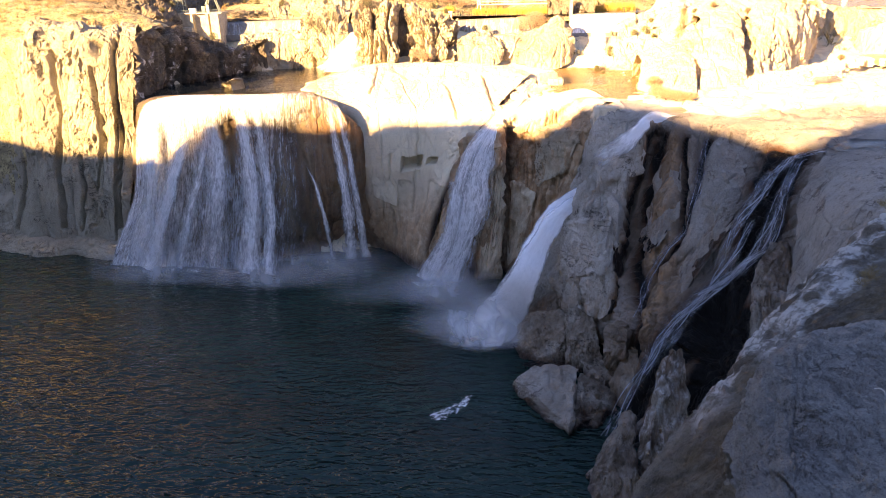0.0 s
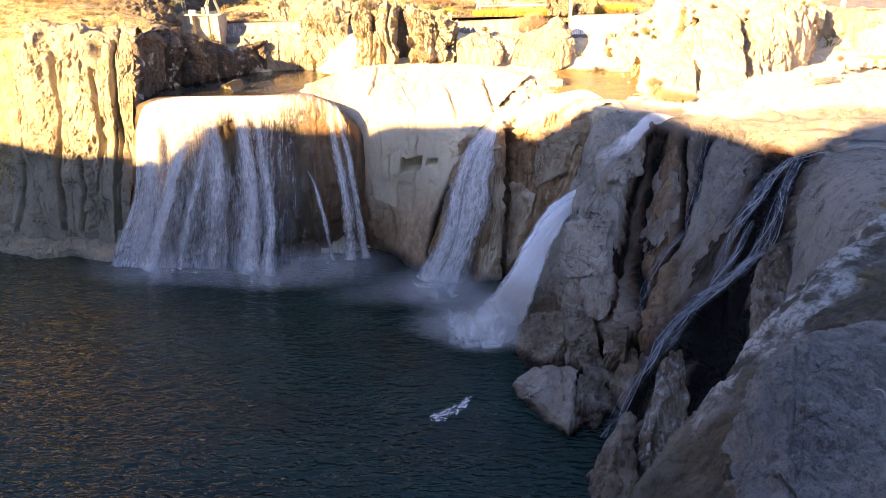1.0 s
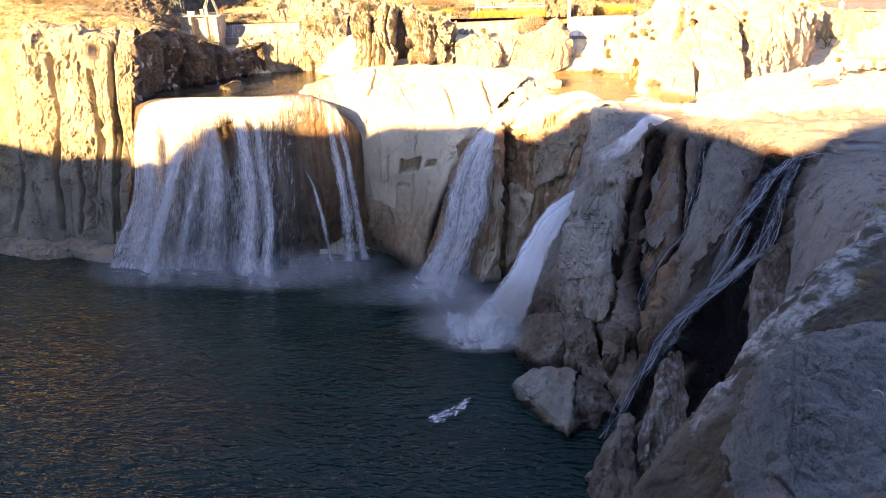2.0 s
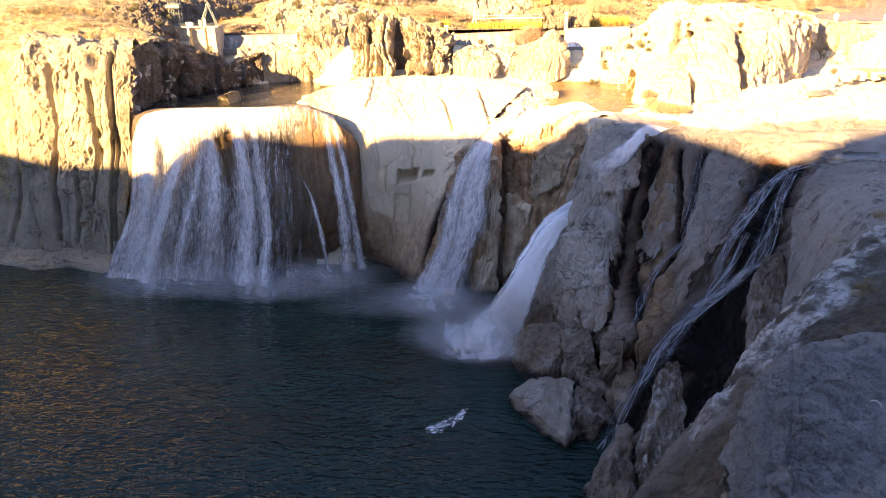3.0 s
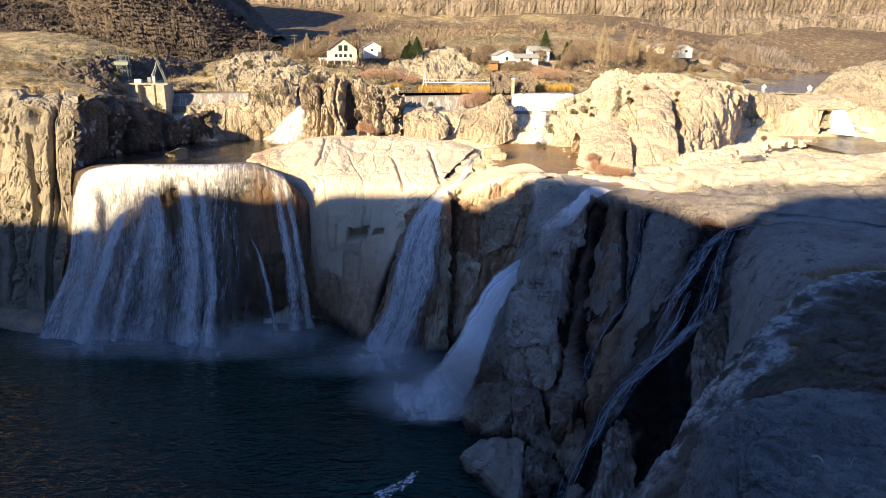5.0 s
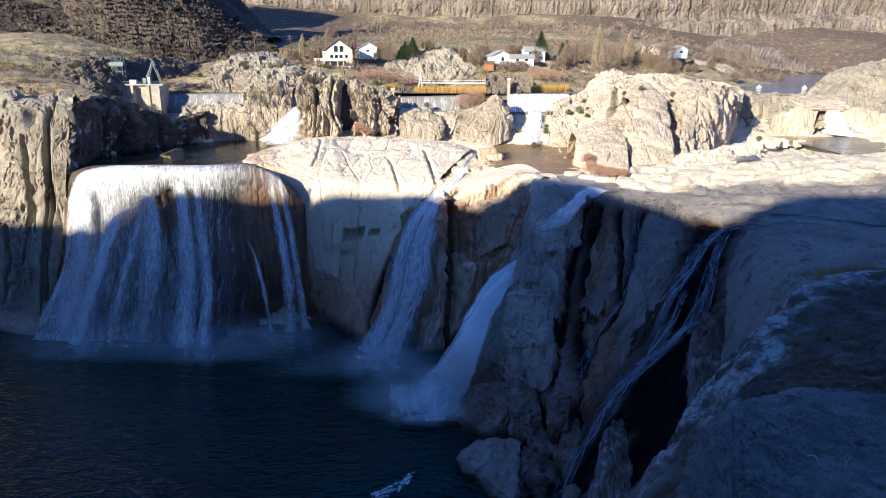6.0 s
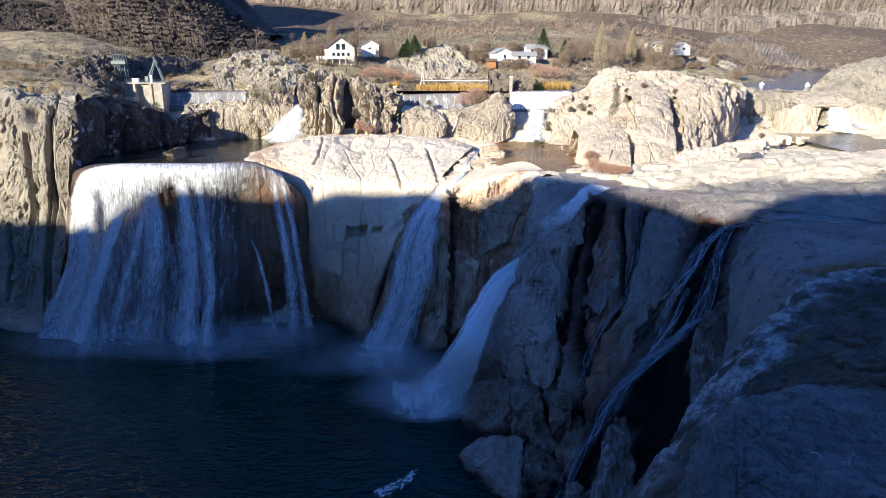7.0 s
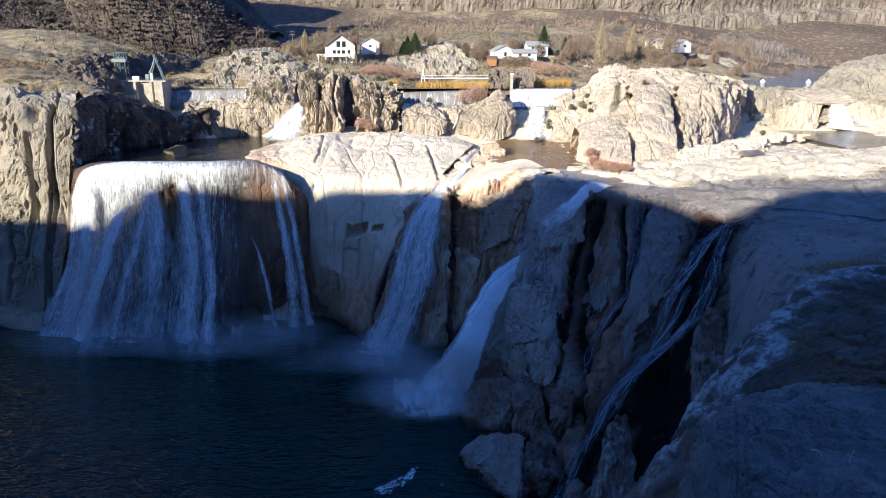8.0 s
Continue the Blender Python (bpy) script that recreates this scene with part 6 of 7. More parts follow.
for k, (at, rx, rz, d) in enumerate([((-16.7, 203.8, 5), 17, 12, 0.6), ((-25.4, 205.7, 4), 17, 10, 0.42), ((-14.6, 199.5, 4), 24, 12, 0.45), ((-33.4, 201, 3), 34, 12, 0.28)]):
    puff("spray", at, rx, rz, d, 110 + k, middle_fall)
for k, (at, rx, rz, d) in enumerate([((-2.2, 174.5, 5), 13, 12, 1.2), ((-5.6, 173.5, 4), 16, 10, 1.1), ((0.9, 174.9, 3), 11, 9, 1.2), ((-11.7, 180.2, 4), 20, 11, 0.8), ((-1.6, 174.6, 9), 9, 12, 1.0)]):
    puff("spray", at, rx, rz, d, 120 + k, chute_fall)


def foam(name, centre, rx, ry, turn, dens, seed, label):
    u, v = np.meshgrid(np.linspace(-1, 1, 60), np.linspace(-1, 1, 30))
    p = np.stack([u.ravel() * 2, v.ravel() * 2, np.full(u.size, seed)], axis=1)
    r = np.sqrt(u ** 2 + v ** 2) + 0.35 * fbm(p, 3, seed).reshape(u.shape)
    x, y = rx * u, ry * v + 0.25 * rx * u ** 2
    c, s = math.cos(radians(turn)), math.sin(radians(turn))
    g = np.stack([centre[0] + c * x - s * y, centre[1] + s * x + c * y, np.full(u.shape, 0.12)], axis=-1)
    ob = water_sheet(name, g, 1.25 * dens * smooth(1.0, 0.35, r), FOAM, seed)
    return tagged(ob, label, "foam", kind="stuff")


foam("foam", (-9.8, 142, 0), 11, 4.2, 42, 0.72, 5, "white foam raft drifting on the pool")
foam("foam", (-5, 181.5, 0), 17, 6, 10, 0.75, 6, "white churning foam under the chute")
foam("foam", (-23.7, 215.8, 0), 14, 4, 5, 0.65, 7, "white foam under the middle falls")
foam("foam", (-115.6, 225.1, 0), 40, 3, -3, 0.55, 8, "white foam line under the main falls")
foam("foam", (-56.2, 237.5, 0), 15, 2, 10, 0.4, 9, "white foam under the thin streams")
foam("foam", (-46.7, 182.8, 0), 24, 5, 22, 0.36, 10, "thin foam flecks on dark water")


# ---- hills of rubble ----
# the crest is raised above the view so that its shadow reaches the slope behind
rock_mass("talus_hill", [(-214.5, 425, 97.3), (-180.9, 425, 95.4), (-148.1, 428, 94.7), (-122.7, 435, 95.9), (-98.9, 445, 96.5)],
    [(-272, 520, 160), (-242, 520, 218), (-212, 540, 198), (-163, 535, 137), (-125.3, 505, 109.9)], 120, "dark hill of loose basalt rubble", 160, 90, bulge=6, amp=3.0, size=22, seed=31, material=RUBBLE)
rock_mass("talus_slope", [(-321.6, 450, 108.1), (-281.9, 455, 108.9), (-248.5, 460, 109.7), (-205.6, 470, 109.9)],
    [(-392.8, 560, 145), (-347.8, 570, 139.9), (-309.6, 580, 135.5), (-245.6, 600, 135)], 120, "dark rubble slope under the canyon wall", 120, 70, bulge=4, amp=3.0, size=20, seed=32, material=RUBBLE)


# added out of view, only to cast a shadow over the slope beyond the hill
rock_mass("shade_spur", [(-460, 560, 130), (-380, 585, 130), (-300, 600, 125), (-262, 610, 120), (-240, 600, 118)], [(-440, 640, 250), (-370, 650, 250), (-312, 650, 238), (-275, 650, 208), (-246, 625, 168)], 60,
    "unseen spur added behind the talus to shade the slope", 60, 40, amp=3.0, size=22, seed=35, material=RUBBLE)
# scarp turned from the sun, with its shadow also painted into the colour
rock_sheet("rock_scarp", [
    [(-190, 296, 84), (-150, 304, 82), (-146, 330, 82), (-144, 360, 84), (-141, 395, 86), (-136, 430, 90)],
    [(-190, 299, 88), (-152, 306, 86.5), (-149, 330, 87.5), (-147, 360, 89), (-144, 395, 90.5), (-138, 430, 93)],
    [(-190, 303, 90), (-157, 308, 91.2), (-156, 330, 94.8), (-155, 360, 96), (-152, 395, 96), (-143, 430, 95.5)],
    [(-192, 308, 90.5), (-165, 312, 93), (-164, 330, 96.2), (-164, 360, 97.2), (-161, 395, 97), (-150, 430, 96)],
    [(-194, 316, 88), (-187, 320, 89), (-186, 330, 93.5), (-185, 360, 96), (-180, 395, 97), (-165, 430, 95)],
], 170, 90, "broken basalt scarp on the slope, coloured dark for shade", 1.6, 0.0, 8.0, seed=34, cracks=0.7, block=0.7, material=SHADED_ROCK)


def scatter_stones(name, count, sheet_index, size, label, material, seed, u_range=(0, 1), v_range=(0, 0.8)):
    """Loose stones lying on a rock sheet; one mesh."""
    rng = np.random.default_rng(seed)
    s = SHEETS[sheet_index]
    pick = s[rng.integers(int(len(s) * v_range[0]), int(len(s) * v_range[1]), count)]
    base = np.array([(1, 0, 0), (-1, 0, 0), (0, 1, 0), (0, -1, 0), (0, 0, 1), (0, 0, -1), (0.6, 0.6, 0.5), (-0.6, -0.6, 0.5), (0.6, -0.6, 0.5), (-0.6, 0.6, 0.5)])
    tri = np.array([(4, 6, 8), (4, 9, 6), (4, 7, 9), (4, 8, 7), (0, 8, 6), (2, 6, 9), (1, 9, 7), (3, 7, 8)])
    r = size * rng.lognormal(0, 0.45, (count, 1, 1))
    v = base[None] * r * rng.uniform(0.6, 1.15, (count, len(base), 3))
    a = rng.uniform(0, 6.28, count)
    c, sn = np.cos(a)[:, None], np.sin(a)[:, None]
    v = np.stack([c * v[..., 0] - sn * v[..., 1], sn * v[..., 0] + c * v[..., 1], v[..., 2] * 0.8], axis=-1)
    v = (v + pick[:, None] + rng.normal(0, size * 1.6, (count, 1, 3)) * np.array([1, 1, 0.2])).reshape(-1, 3)
    f = (tri[None] + len(base) * np.arange(count)[:, None, None]).reshape(-1, 3)
    me = bpy.data.meshes.new(name)
    me.from_pydata(v.tolist(), [], f.tolist())
    me.materials.append(material)
    return tagged(new(name, me), label, "stones", kind="stuff")


scatter_stones("talus_stones", 15000, -4, 0.85, "dark loose basalt stones covering a hill", RUBBLE, 1, v_range=(0.0, 0.5))
scatter_stones("talus_stones", 7000, -3, 0.95, "dark loose basalt stones on a slope", RUBBLE, 2)


def ground_stones(name, count, area, size, material, label, seed):
    r = np.random.default_rng(seed)
    x, y = r.uniform(area[0], area[1], count), r.uniform(area[2], area[3], count)
    SHEETS.append(np.c_[x, y, ground_height(np.c_[x, y])])
    ob = scatter_stones(name, count, -1, size, label, material, seed, v_range=(0, 1))
    SHEETS.pop()
    return ob


ground_stones("loose_stones", 1500, (-230, -60, 265, 440), 0.55, BASALT, "brown stones strewn over the dry slope", 4)
ground_stones("loose_stones", 1200, (-80, 140, 340, 430), 0.6, TAN, "pale stones strewn over the bank", 5)
ground_stones("loose_stones", 260, (40, 150, 190, 300), 0.45, PALE, "pale stones on the rock shelf", 6)

# ---- builders ----
class Solid:
    """Collects boxes, prisms and rods of one part, about an origin."""

    def __init__(self, origin=(0, 0, 0), turn=0.0):
        self.v, self.f = [], []
        self.m = Matrix.Translation(origin) @ Matrix.Rotation(radians(turn), 4, "Z")

    def add(self, verts, faces):
        k = len(self.v)
        self.v += [tuple(self.m @ Vector(p)) for p in verts]
        self.f += [tuple(i + k for i in q) for q in faces]
        return self

    def box(self, x0, x1, y0, y1, z0, z1, taper=0.0):
        t = taper
        return self.add([(x0, y0, z0), (x1, y0, z0), (x1, y1, z0), (x0, y1, z0), (x0 + t, y0 + t, z1), (x1 - t, y0 + t, z1), (x1 - t, y1 - t, z1), (x0 + t, y1 - t, z1)],
                        [(3, 2, 1, 0), (4, 5, 6, 7), (0, 1, 5, 4), (1, 2, 6, 5), (2, 3, 7, 6), (3, 0, 4, 7)])

    def prism(self, outline, y0, y1):
        """An outline in x and z, drawn from y0 to y1."""
        n = len(outline)
        return self.add([(x, y0, z) for x, z in outline] + [(x, y1, z) for x, z in outline],
                        [tuple(range(n)), tuple(range(2 * n - 1, n - 1, -1))] + [(i, i + n, (i + 1) % n + n, (i + 1) % n) for i in range(n)])

    def rod(self, a, b, r, r2=None, sides=6):
        a, b = Vector(a), Vector(b)
        d = (b - a).normalized()
        s = d.cross(Vector((0, 0, 1)) if abs(d.z) < 0.9 else Vector((1, 0, 0))).normalized()
        t = d.cross(s)
        r2 = r if r2 is None else r2
        ring = [(math.cos(k * math.tau / sides), math.sin(k * math.tau / sides)) for k in range(sides)]
        vs = [a + r * (c * s + e * t) for c, e in ring] + [b + r2 * (c * s + e * t) for c, e in ring]
        return self.add(vs, [(i, (i + 1) % sides, (i + 1) % sides + sides, i + sides) for i in range(sides)] + [tuple(range(sides - 1, -1, -1)), tuple(range(sides, 2 * sides))])

    def mesh(self, name, material):
        me = bpy.data.meshes.new(name)
        me.from_pydata(self.v, [], self.f)
        me.materials.append(material)
        return me


def part(name, solid, material, parent, label=""):
    ob = new(name, solid.mesh(name, material))
    ob.parent = parent
    if label:
        ob["label"] = label
    return ob


# ---- weirs ----
def weir(name, a, b, drop, dens, label, piers=()):
    """An overflow dam from a to b along its crest, with a rounded lip and a film of water."""
    a, b = Vector(a), Vector(b)
    n = 60
    prof = [(3.0, -drop - 3), (2.6, -0.6), (1.8, -0.1), (0.8, 0.05), (0.0, 0.0), (-0.7, -0.35), (-1.3, -1.1), (-2.0, -0.45 * drop - 0.4), (-2.7, -0.8 * drop), (-3.8, -drop), (-5.0, -drop - 0.2), (-5.0, -drop - 3)]
    side = Vector((b.y - a.y, a.x - b.x, 0)).normalized() * -1
    if side.y < 0:
        side = -side
    g = np.array([[tuple(a.lerp(b, i / n) + side * y + Vector((0, 0, z))) for i in range(n + 1)] for y, z in prof])
    ob = tagged(new(name, grid_mesh(name, g, DAM)), label, "weir", kind="structure")
    film = grid_points((g[3:11] + np.array([0, -0.12, 0.10])).tolist(), 80, 40)
    d = np.interp(np.linspace(0, 1, 40), [0, 0.2, 0.4, 0.9, 1], [0.15, 0.35, dens, dens, 0.8])[:, None].repeat(80, 1)
    water_sheet("water_film", film, d, FALL, len(name), ob, "thin white film of falling water")
    return ob


weir("weir_left", (-131.1, 330, 81.5), (-92.2, 330, 82.3), 5.4, 0.6, "curved concrete weir with a white film of water")
weir("weir_middle", (-25.1, 330, 80.5), (15, 331, 81.5), 6.6, 0.62, "curved concrete weir with a white film of water")
weir("weir_right", (31.8, 331, 82.3), (60.9, 331, 82.5), 8.0, 0.97, "concrete weir covered in white water")
weir("weir_gap", (-72.8, 331, 80.2), (-67.4, 331, 80.4), 5.6, 0.9, "short weir between two rocks")

riprap = rock_mass("riprap", [(-134, 336, 81.7), (-123.5, 337, 81.7), (-110.7, 338, 82.1)], [(-135.5, 341, 85.5), (-124.6, 341, 85.5), (-111.8, 342, 84.9)], 6, "low bank of dark riprap",
    80, 40, amp=0.3, size=2, seed=33, bulge=0.3, material=BASALT)
scatter_stones("riprap_stones", 700, -1, 0.55, "grey riprap stones behind the weir", BASALT, 3)

# ---- intake works ----
INTAKE = (-137.6, 322, 75.6)
intake = thing("intake_house", INTAKE, "pale concrete river intake works with steel gantries", "dam building")
part("wall", Solid().box(-10.5, 10.0, 0.6, 7, -6, 10.2), CONCRETE, intake)
part("deck", Solid().box(-11.2, 10.6, -0.6, 7.4, 10.2, 10.75), CONCRETE, intake)
for x in (-10.4, -3.9, 3.4, 6.2):
    part("buttress", Solid().prism([(0, 0), (1.3, 0), (1.3, 10.2), (0.25, 10.2)], -2.2, 0.6).box(0, 1.4, -3.2, 0.6, -6, 0), CONCRETE, intake).location = (x, 0, 0)
part("side_wall", Solid().box(6.6, 10.4, -4.6, 0.6, -8, 10.2), CONCRETE, intake)
part("lower_wall", Solid().box(-9.5, -3, -3.6, 0.6, -6, 4.5), CONCRETE, intake)
part("gate_opening", Solid().box(4.2, 5.6, -2.5, -2.2, -1, 1.2), GLASS, intake)
rail = Solid()
for k in range(23):
    x = -11 + k * 0.97
    rail.rod((x, -0.4, 10.7), (x, -0.4, 11.9), 0.05, sides=4)
for z in (11.3, 11.9):
    rail.rod((-11, -0.4, z), (10.4, -0.4, z), 0.05, sides=4)
part("railing", rail, STEEL, intake)
part("cabinet", Solid().box(-5.2, -2.2, 1, 2.6, 10.7, 12.6), WHITE, intake)
part("vent_stack", Solid().box(3.2, 4.2, 1, 2, 10.7, 14.0), WHITE, intake)
tower = Solid()
for x in (0, 5.0):
    for y in (0, 3):
        tower.rod((x, y, -1), (x * 0.86 + 0.35, y, 14), 0.26, sides=4)
for k in range(6):
    z0, z1 = k * 2.3, k * 2.3 + 2.3
    for y in (0, 3):
        tower.rod((0.1, y, z0), (2.5, y, z1), 0.12, sides=4).rod((2.5, y, z0), (0.1, y, z1), 0.12, sides=4)
        tower.rod((2.5, y, z0), (2.5, y, z1 + 0.1), 0.16, sides=4).rod((0, y, z1), (5, y, z1), 0.12, sides=4)
tower.box(-0.9, 5.6, -0.6, 3.6, 9.6, 10.0).box(-0.9, 5.6, -0.6, -0.5, 10.0, 11.1)
gantry = thing("steel_gantry", (-150.6, 324, 84.9), "grey steel lattice gantry tower on the intake", "gantry")
part("frame", tower, STEEL, gantry)
hoist = thing("gate_hoist", (-134.7, 324, 84.9), "steel gate hoist with a slanting arm", "hoist")
part("frame", Solid().rod((-1.5, 0, 0), (2.8, 0, 11.5), 0.32).rod((6.5, 0, 0), (2.8, 0, 11.5), 0.32).rod((-1.5, 1.8, 0), (2.8, 1.8, 11.5), 0.2).rod((6.5, 1.8, 0), (2.8, 1.8, 11.5), 0.2)
     .rod((-0.4, 0, 4.5), (2.4, 0, 9.5), 0.4).box(-2.2, -0.6, -0.6, 1.6, 0, 4.2), STEEL, hoist)


# ---- houses ----
def house(at, turn, w, d, h, ridge, wall, roof, label, windows=(), across=False, name="house"):
    """A gabled house; its front faces -y before turning. windows: x, z, width, height on the front."""
    ob = thing(name, at, label, "house")
    ob.rotation_euler[2] = radians(turn)
    body = Solid()
    if across:      # ridge runs along x
        body.box(0, w, 0, d, -2.5, h)
        body.add([(0, 0, h), (0, d, h), (0, d / 2, h + ridge), (w, 0, h), (w, d, h), (w, d / 2, h + ridge)], [(0, 2, 1), (3, 4, 5), (0, 3, 5, 2), (1, 2, 5, 4)])
    else:
        body.prism([(0, -2.5), (w, -2.5), (w, h), (w / 2, h + ridge), (0, h)], 0, d)
    part("wall", body, wall, ob)
    top = Solid()
    e, t = 0.7, 0.35
    if across:
        for y0, s in ((-e, 1), (d + e, -1)):
            lo = h - ridge * e / (d / 2)
            top.add([(-e, y0, lo), (w + e, y0, lo), (w + e, d / 2, h + ridge), (-e, d / 2, h + ridge), (-e, y0, lo + t), (w + e, y0, lo + t), (w + e, d / 2, h + ridge + t), (-e, d / 2, h + ridge + t)],
                    [(0, 1, 2, 3), (4, 5, 6, 7), (0, 1, 5, 4), (1, 2, 6, 5), (3, 0, 4, 7)])
    else:
        for x0 in (-e, w + e):
            lo = h - ridge * e / (w / 2)
            top.add([(x0, -e, lo), (x0, d + e, lo), (w / 2, d + e, h + ridge), (w / 2, -e, h + ridge), (x0, -e, lo + t), (x0, d + e, lo + t), (w / 2, d + e, h + ridge + t), (w / 2, -e, h + ridge + t)],
                    [(0, 1, 2, 3), (4, 5, 6, 7), (0, 1, 5, 4), (1, 2, 6, 5), (3, 0, 4, 7)])
    part("roof", top, roof, ob)
    for x, z, ww, hh in windows:
        win = part("window", Solid().box(x - 0.12, x + ww + 0.12, -0.10, 0.05, z - 0.12, z + hh + 0.12), WHITE, ob)
        part("pane", Solid().box(x, x + ww, -0.14, 0.02, z, z + hh), GLASS, win)
    return ob


lodge = house((-60.6, 372, 94.5), 14, 14.5, 15, 7.6, 5.2, CREAM, ROOF, "large cream gabled house with arched windows and a deck",
    [(4.9, 6.6, 1.9, 3.0), (7.8, 6.6, 1.9, 3.0), (2.8, 3.4, 1.6, 1.7), (5.2, 3.4, 1.6, 1.7), (7.6, 3.4, 1.6, 1.7), (10.6, 3.4, 1.3, 1.7)])
part("deck", Solid().box(-5.5, 9.5, -4.2, 0, 1.9, 2.3), WHITE, lodge)
part("deck_rail", Solid().box(-5.5, 9.5, -4.25, -4.05, 2.3, 3.3).box(-5.55, -5.35, -4.2, 0, 2.3, 3.3), WHITE, lodge)
for x in (-5.2, -1.5, 2.2, 5.9, 9.1):
    part("post", Solid().box(x, x + 0.3, -4.1, -3.8, -4, 1.9), WHITE, lodge)
part("chimney", Solid().box(14.3, 16.0, 3, 4.6, -3, 12.4), BRICK, lodge)
garage = house((-44.5, 392, 99.9), 8, 9.5, 8, 3.6, 2.6, WHITE, GREYROOF, "small white gabled outbuilding beside the large house", [(3.6, 1.4, 1.6, 1.0)])
barn = house((28.3, 385, 95.6), 10, 10.5, 12, 3.9, 2.4, WHITE, GREYROOF, "white gabled house with a dark porch", [(5.0, 1.0, 1.4, 2.0)])
house((38, 384, 95.4), 6, 13, 8, 2.8, 1.7, WHITE, GREYROOF, "low white house with a grey roof", [(3, 1.2, 1.6, 1.2), (8, 1.2, 1.6, 1.2)], True)
house((47.8, 400, 97.0), 6, 11.5, 9, 5.0, 2.2, WHITE, GREYROOF, "two storey white house with a grey roof", [(2, 3.2, 1.2, 1.2), (8, 3.2, 1.2, 1.2), (8, 0.8, 1.2, 1.4)], True)
house((24.3, 380, 94.0), 5, 4.5, 4, 1.5, 0.8, ORANGE, TIMBER, "small orange brown wooden shed", [], True, "shed")
house((149.1, 450, 100.6), 12, 8.5, 9, 2.8, 2.4, WHITE, GREYROOF, "bright white gabled cottage by the reservoir", [(3.2, 0.8, 1.8, 1.3)])
house((135.7, 470, 102.8), 5, 10, 7, 2.6, 1.4, CREAM, GREYROOF, "pale low cabin behind bare trees", [(3, 1, 1.5, 1.2)], True)


# ---- footbridge and fences ----
bridge = thing("footbridge", (-11, 352, 85.5), "white suspension footbridge over the reservoir arm", "bridge")
for x in (0, 2.0):
    part("tower_leg", Solid().rod((x, 0, -2), (1.0, 0.6, 5.0), 0.3, 0.2), WHITE, bridge)
part("deck", Solid().box(0.5, 36, -0.8, 0.8, 0.5, 0.9), WHITE, bridge)
part("handrail", Solid().rod((0.5, -0.7, 2.0), (36, -0.7, 2.0), 0.06, sides=4), WHITE, bridge)
for k in range(24):
    x = 1.5 + k * 1.48
    part("hanger", Solid().rod((x, -0.7, 0.8), (x, -0.7, 2.0 + 2.6 * (k / 23 - 0.75) ** 2), 0.05, sides=4), WHITE, bridge)
for a, b2 in ((903, 122), (700, 152)):
    pier = thing("sluice_gate", tuple((-22.4, 329, 80)) if a == 700 else tuple((32.2, 330, 84.1)), "white painted gate frame on the weir", "gate")
    part("post", Solid().box(-0.7, 0.7, -0.5, 0.5, -3, 4.5 if a == 700 else 5.0), CONCRETE, pier)
    part("beam", Solid().box(-0.9, 0.9, -0.6, 0.6, 4.0 if a == 700 else 4.6, 4.5 if a == 700 else 5.1), WHITE, pier)


# ---- poles and wires ----
def utility_pole(at, h, arms=1):
    ob = thing("utility_pole", at, "brown wooden utility pole with a cross arm", "pole", "power line")
    part("pole", Solid().rod((0, 0, -3), (0, 0, h), 0.22, 0.16, 8), TIMBER, ob)
    for k in range(arms):
        part("cross_arm", Solid().box(-1.6, 1.6, -0.1, 0.1, h - 0.7 - k * 1.4, h - 0.45 - k * 1.4), TIMBER, ob)
    return ob


POLES = [((-104.2, 400, 100.6), 11.5, 1), ((-81.1, 385, 99.9), 9.8, 2), ((-83.1, 372, 94.8), 8.5, 2), ((-77.3, 392, 99.9), 7.5, 1), ((-71, 395, 98.7), 6.5, 1), ((-46.5, 400, 98.7), 11.5, 1), ((-48.8, 376, 96.5), 10.5, 0)]
for at, h, arms in POLES:
    utility_pole(at, h, arms)


def wire(a, b, sag):
    pts = [Vector(a).lerp(Vector(b), k / 12) - Vector((0, 0, sag * 4 * (k / 12) * (1 - k / 12))) for k in range(13)]
    s = Solid()
    for p, q in zip(pts, pts[1:]):
        s.rod(p, q, 0.035, sides=3)
    return tagged(new("power_wire", s.mesh("power_wire", STEEL)), "thin sagging power line wire", "wire", "power line")


for i, j in ((0, 1), (1, 3), (1, 5), (2, 1)):
    pa, pb = POLES[i], POLES[j]
    wire((pa[0][0], pa[0][1], pa[0][2] + pa[1] - 0.4), (pb[0][0], pb[0][1], pb[0][2] + pb[1] - 0.4), 1.2)
for at, h in (((-176.4, 330, 97.4), 6.0), ((-173.5, 330, 97.4), 6.0), ((-177.7, 300, 98.1), 6.0)):
    lamp = thing("lamp_post", at, "pale steel lamp post with a slanting arm", "lamp post", "lamp posts")
    part("pole", Solid().rod((0, 0, -2), (0, 0, h * 0.6), 0.12, 0.1), STEEL, lamp)
    part("arm", Solid().rod((0, 0, h * 0.6), (-2.6, 0, h), 0.1, 0.08), STEEL, lamp)
frame_gate = thing("pipe_frame", (-166.8, 345, 98.9), "rusty pipe frame standing on the slope", "frame")
for x in (0, 8.0):
    part("post", Solid().rod((x, 0, -2), (x, 0, 5.6), 0.15), TIMBER, frame_gate)
part("beam", Solid().rod((0, 0, 4.4), (8, 0, 4.4), 0.15), TIMBER, frame_gate)
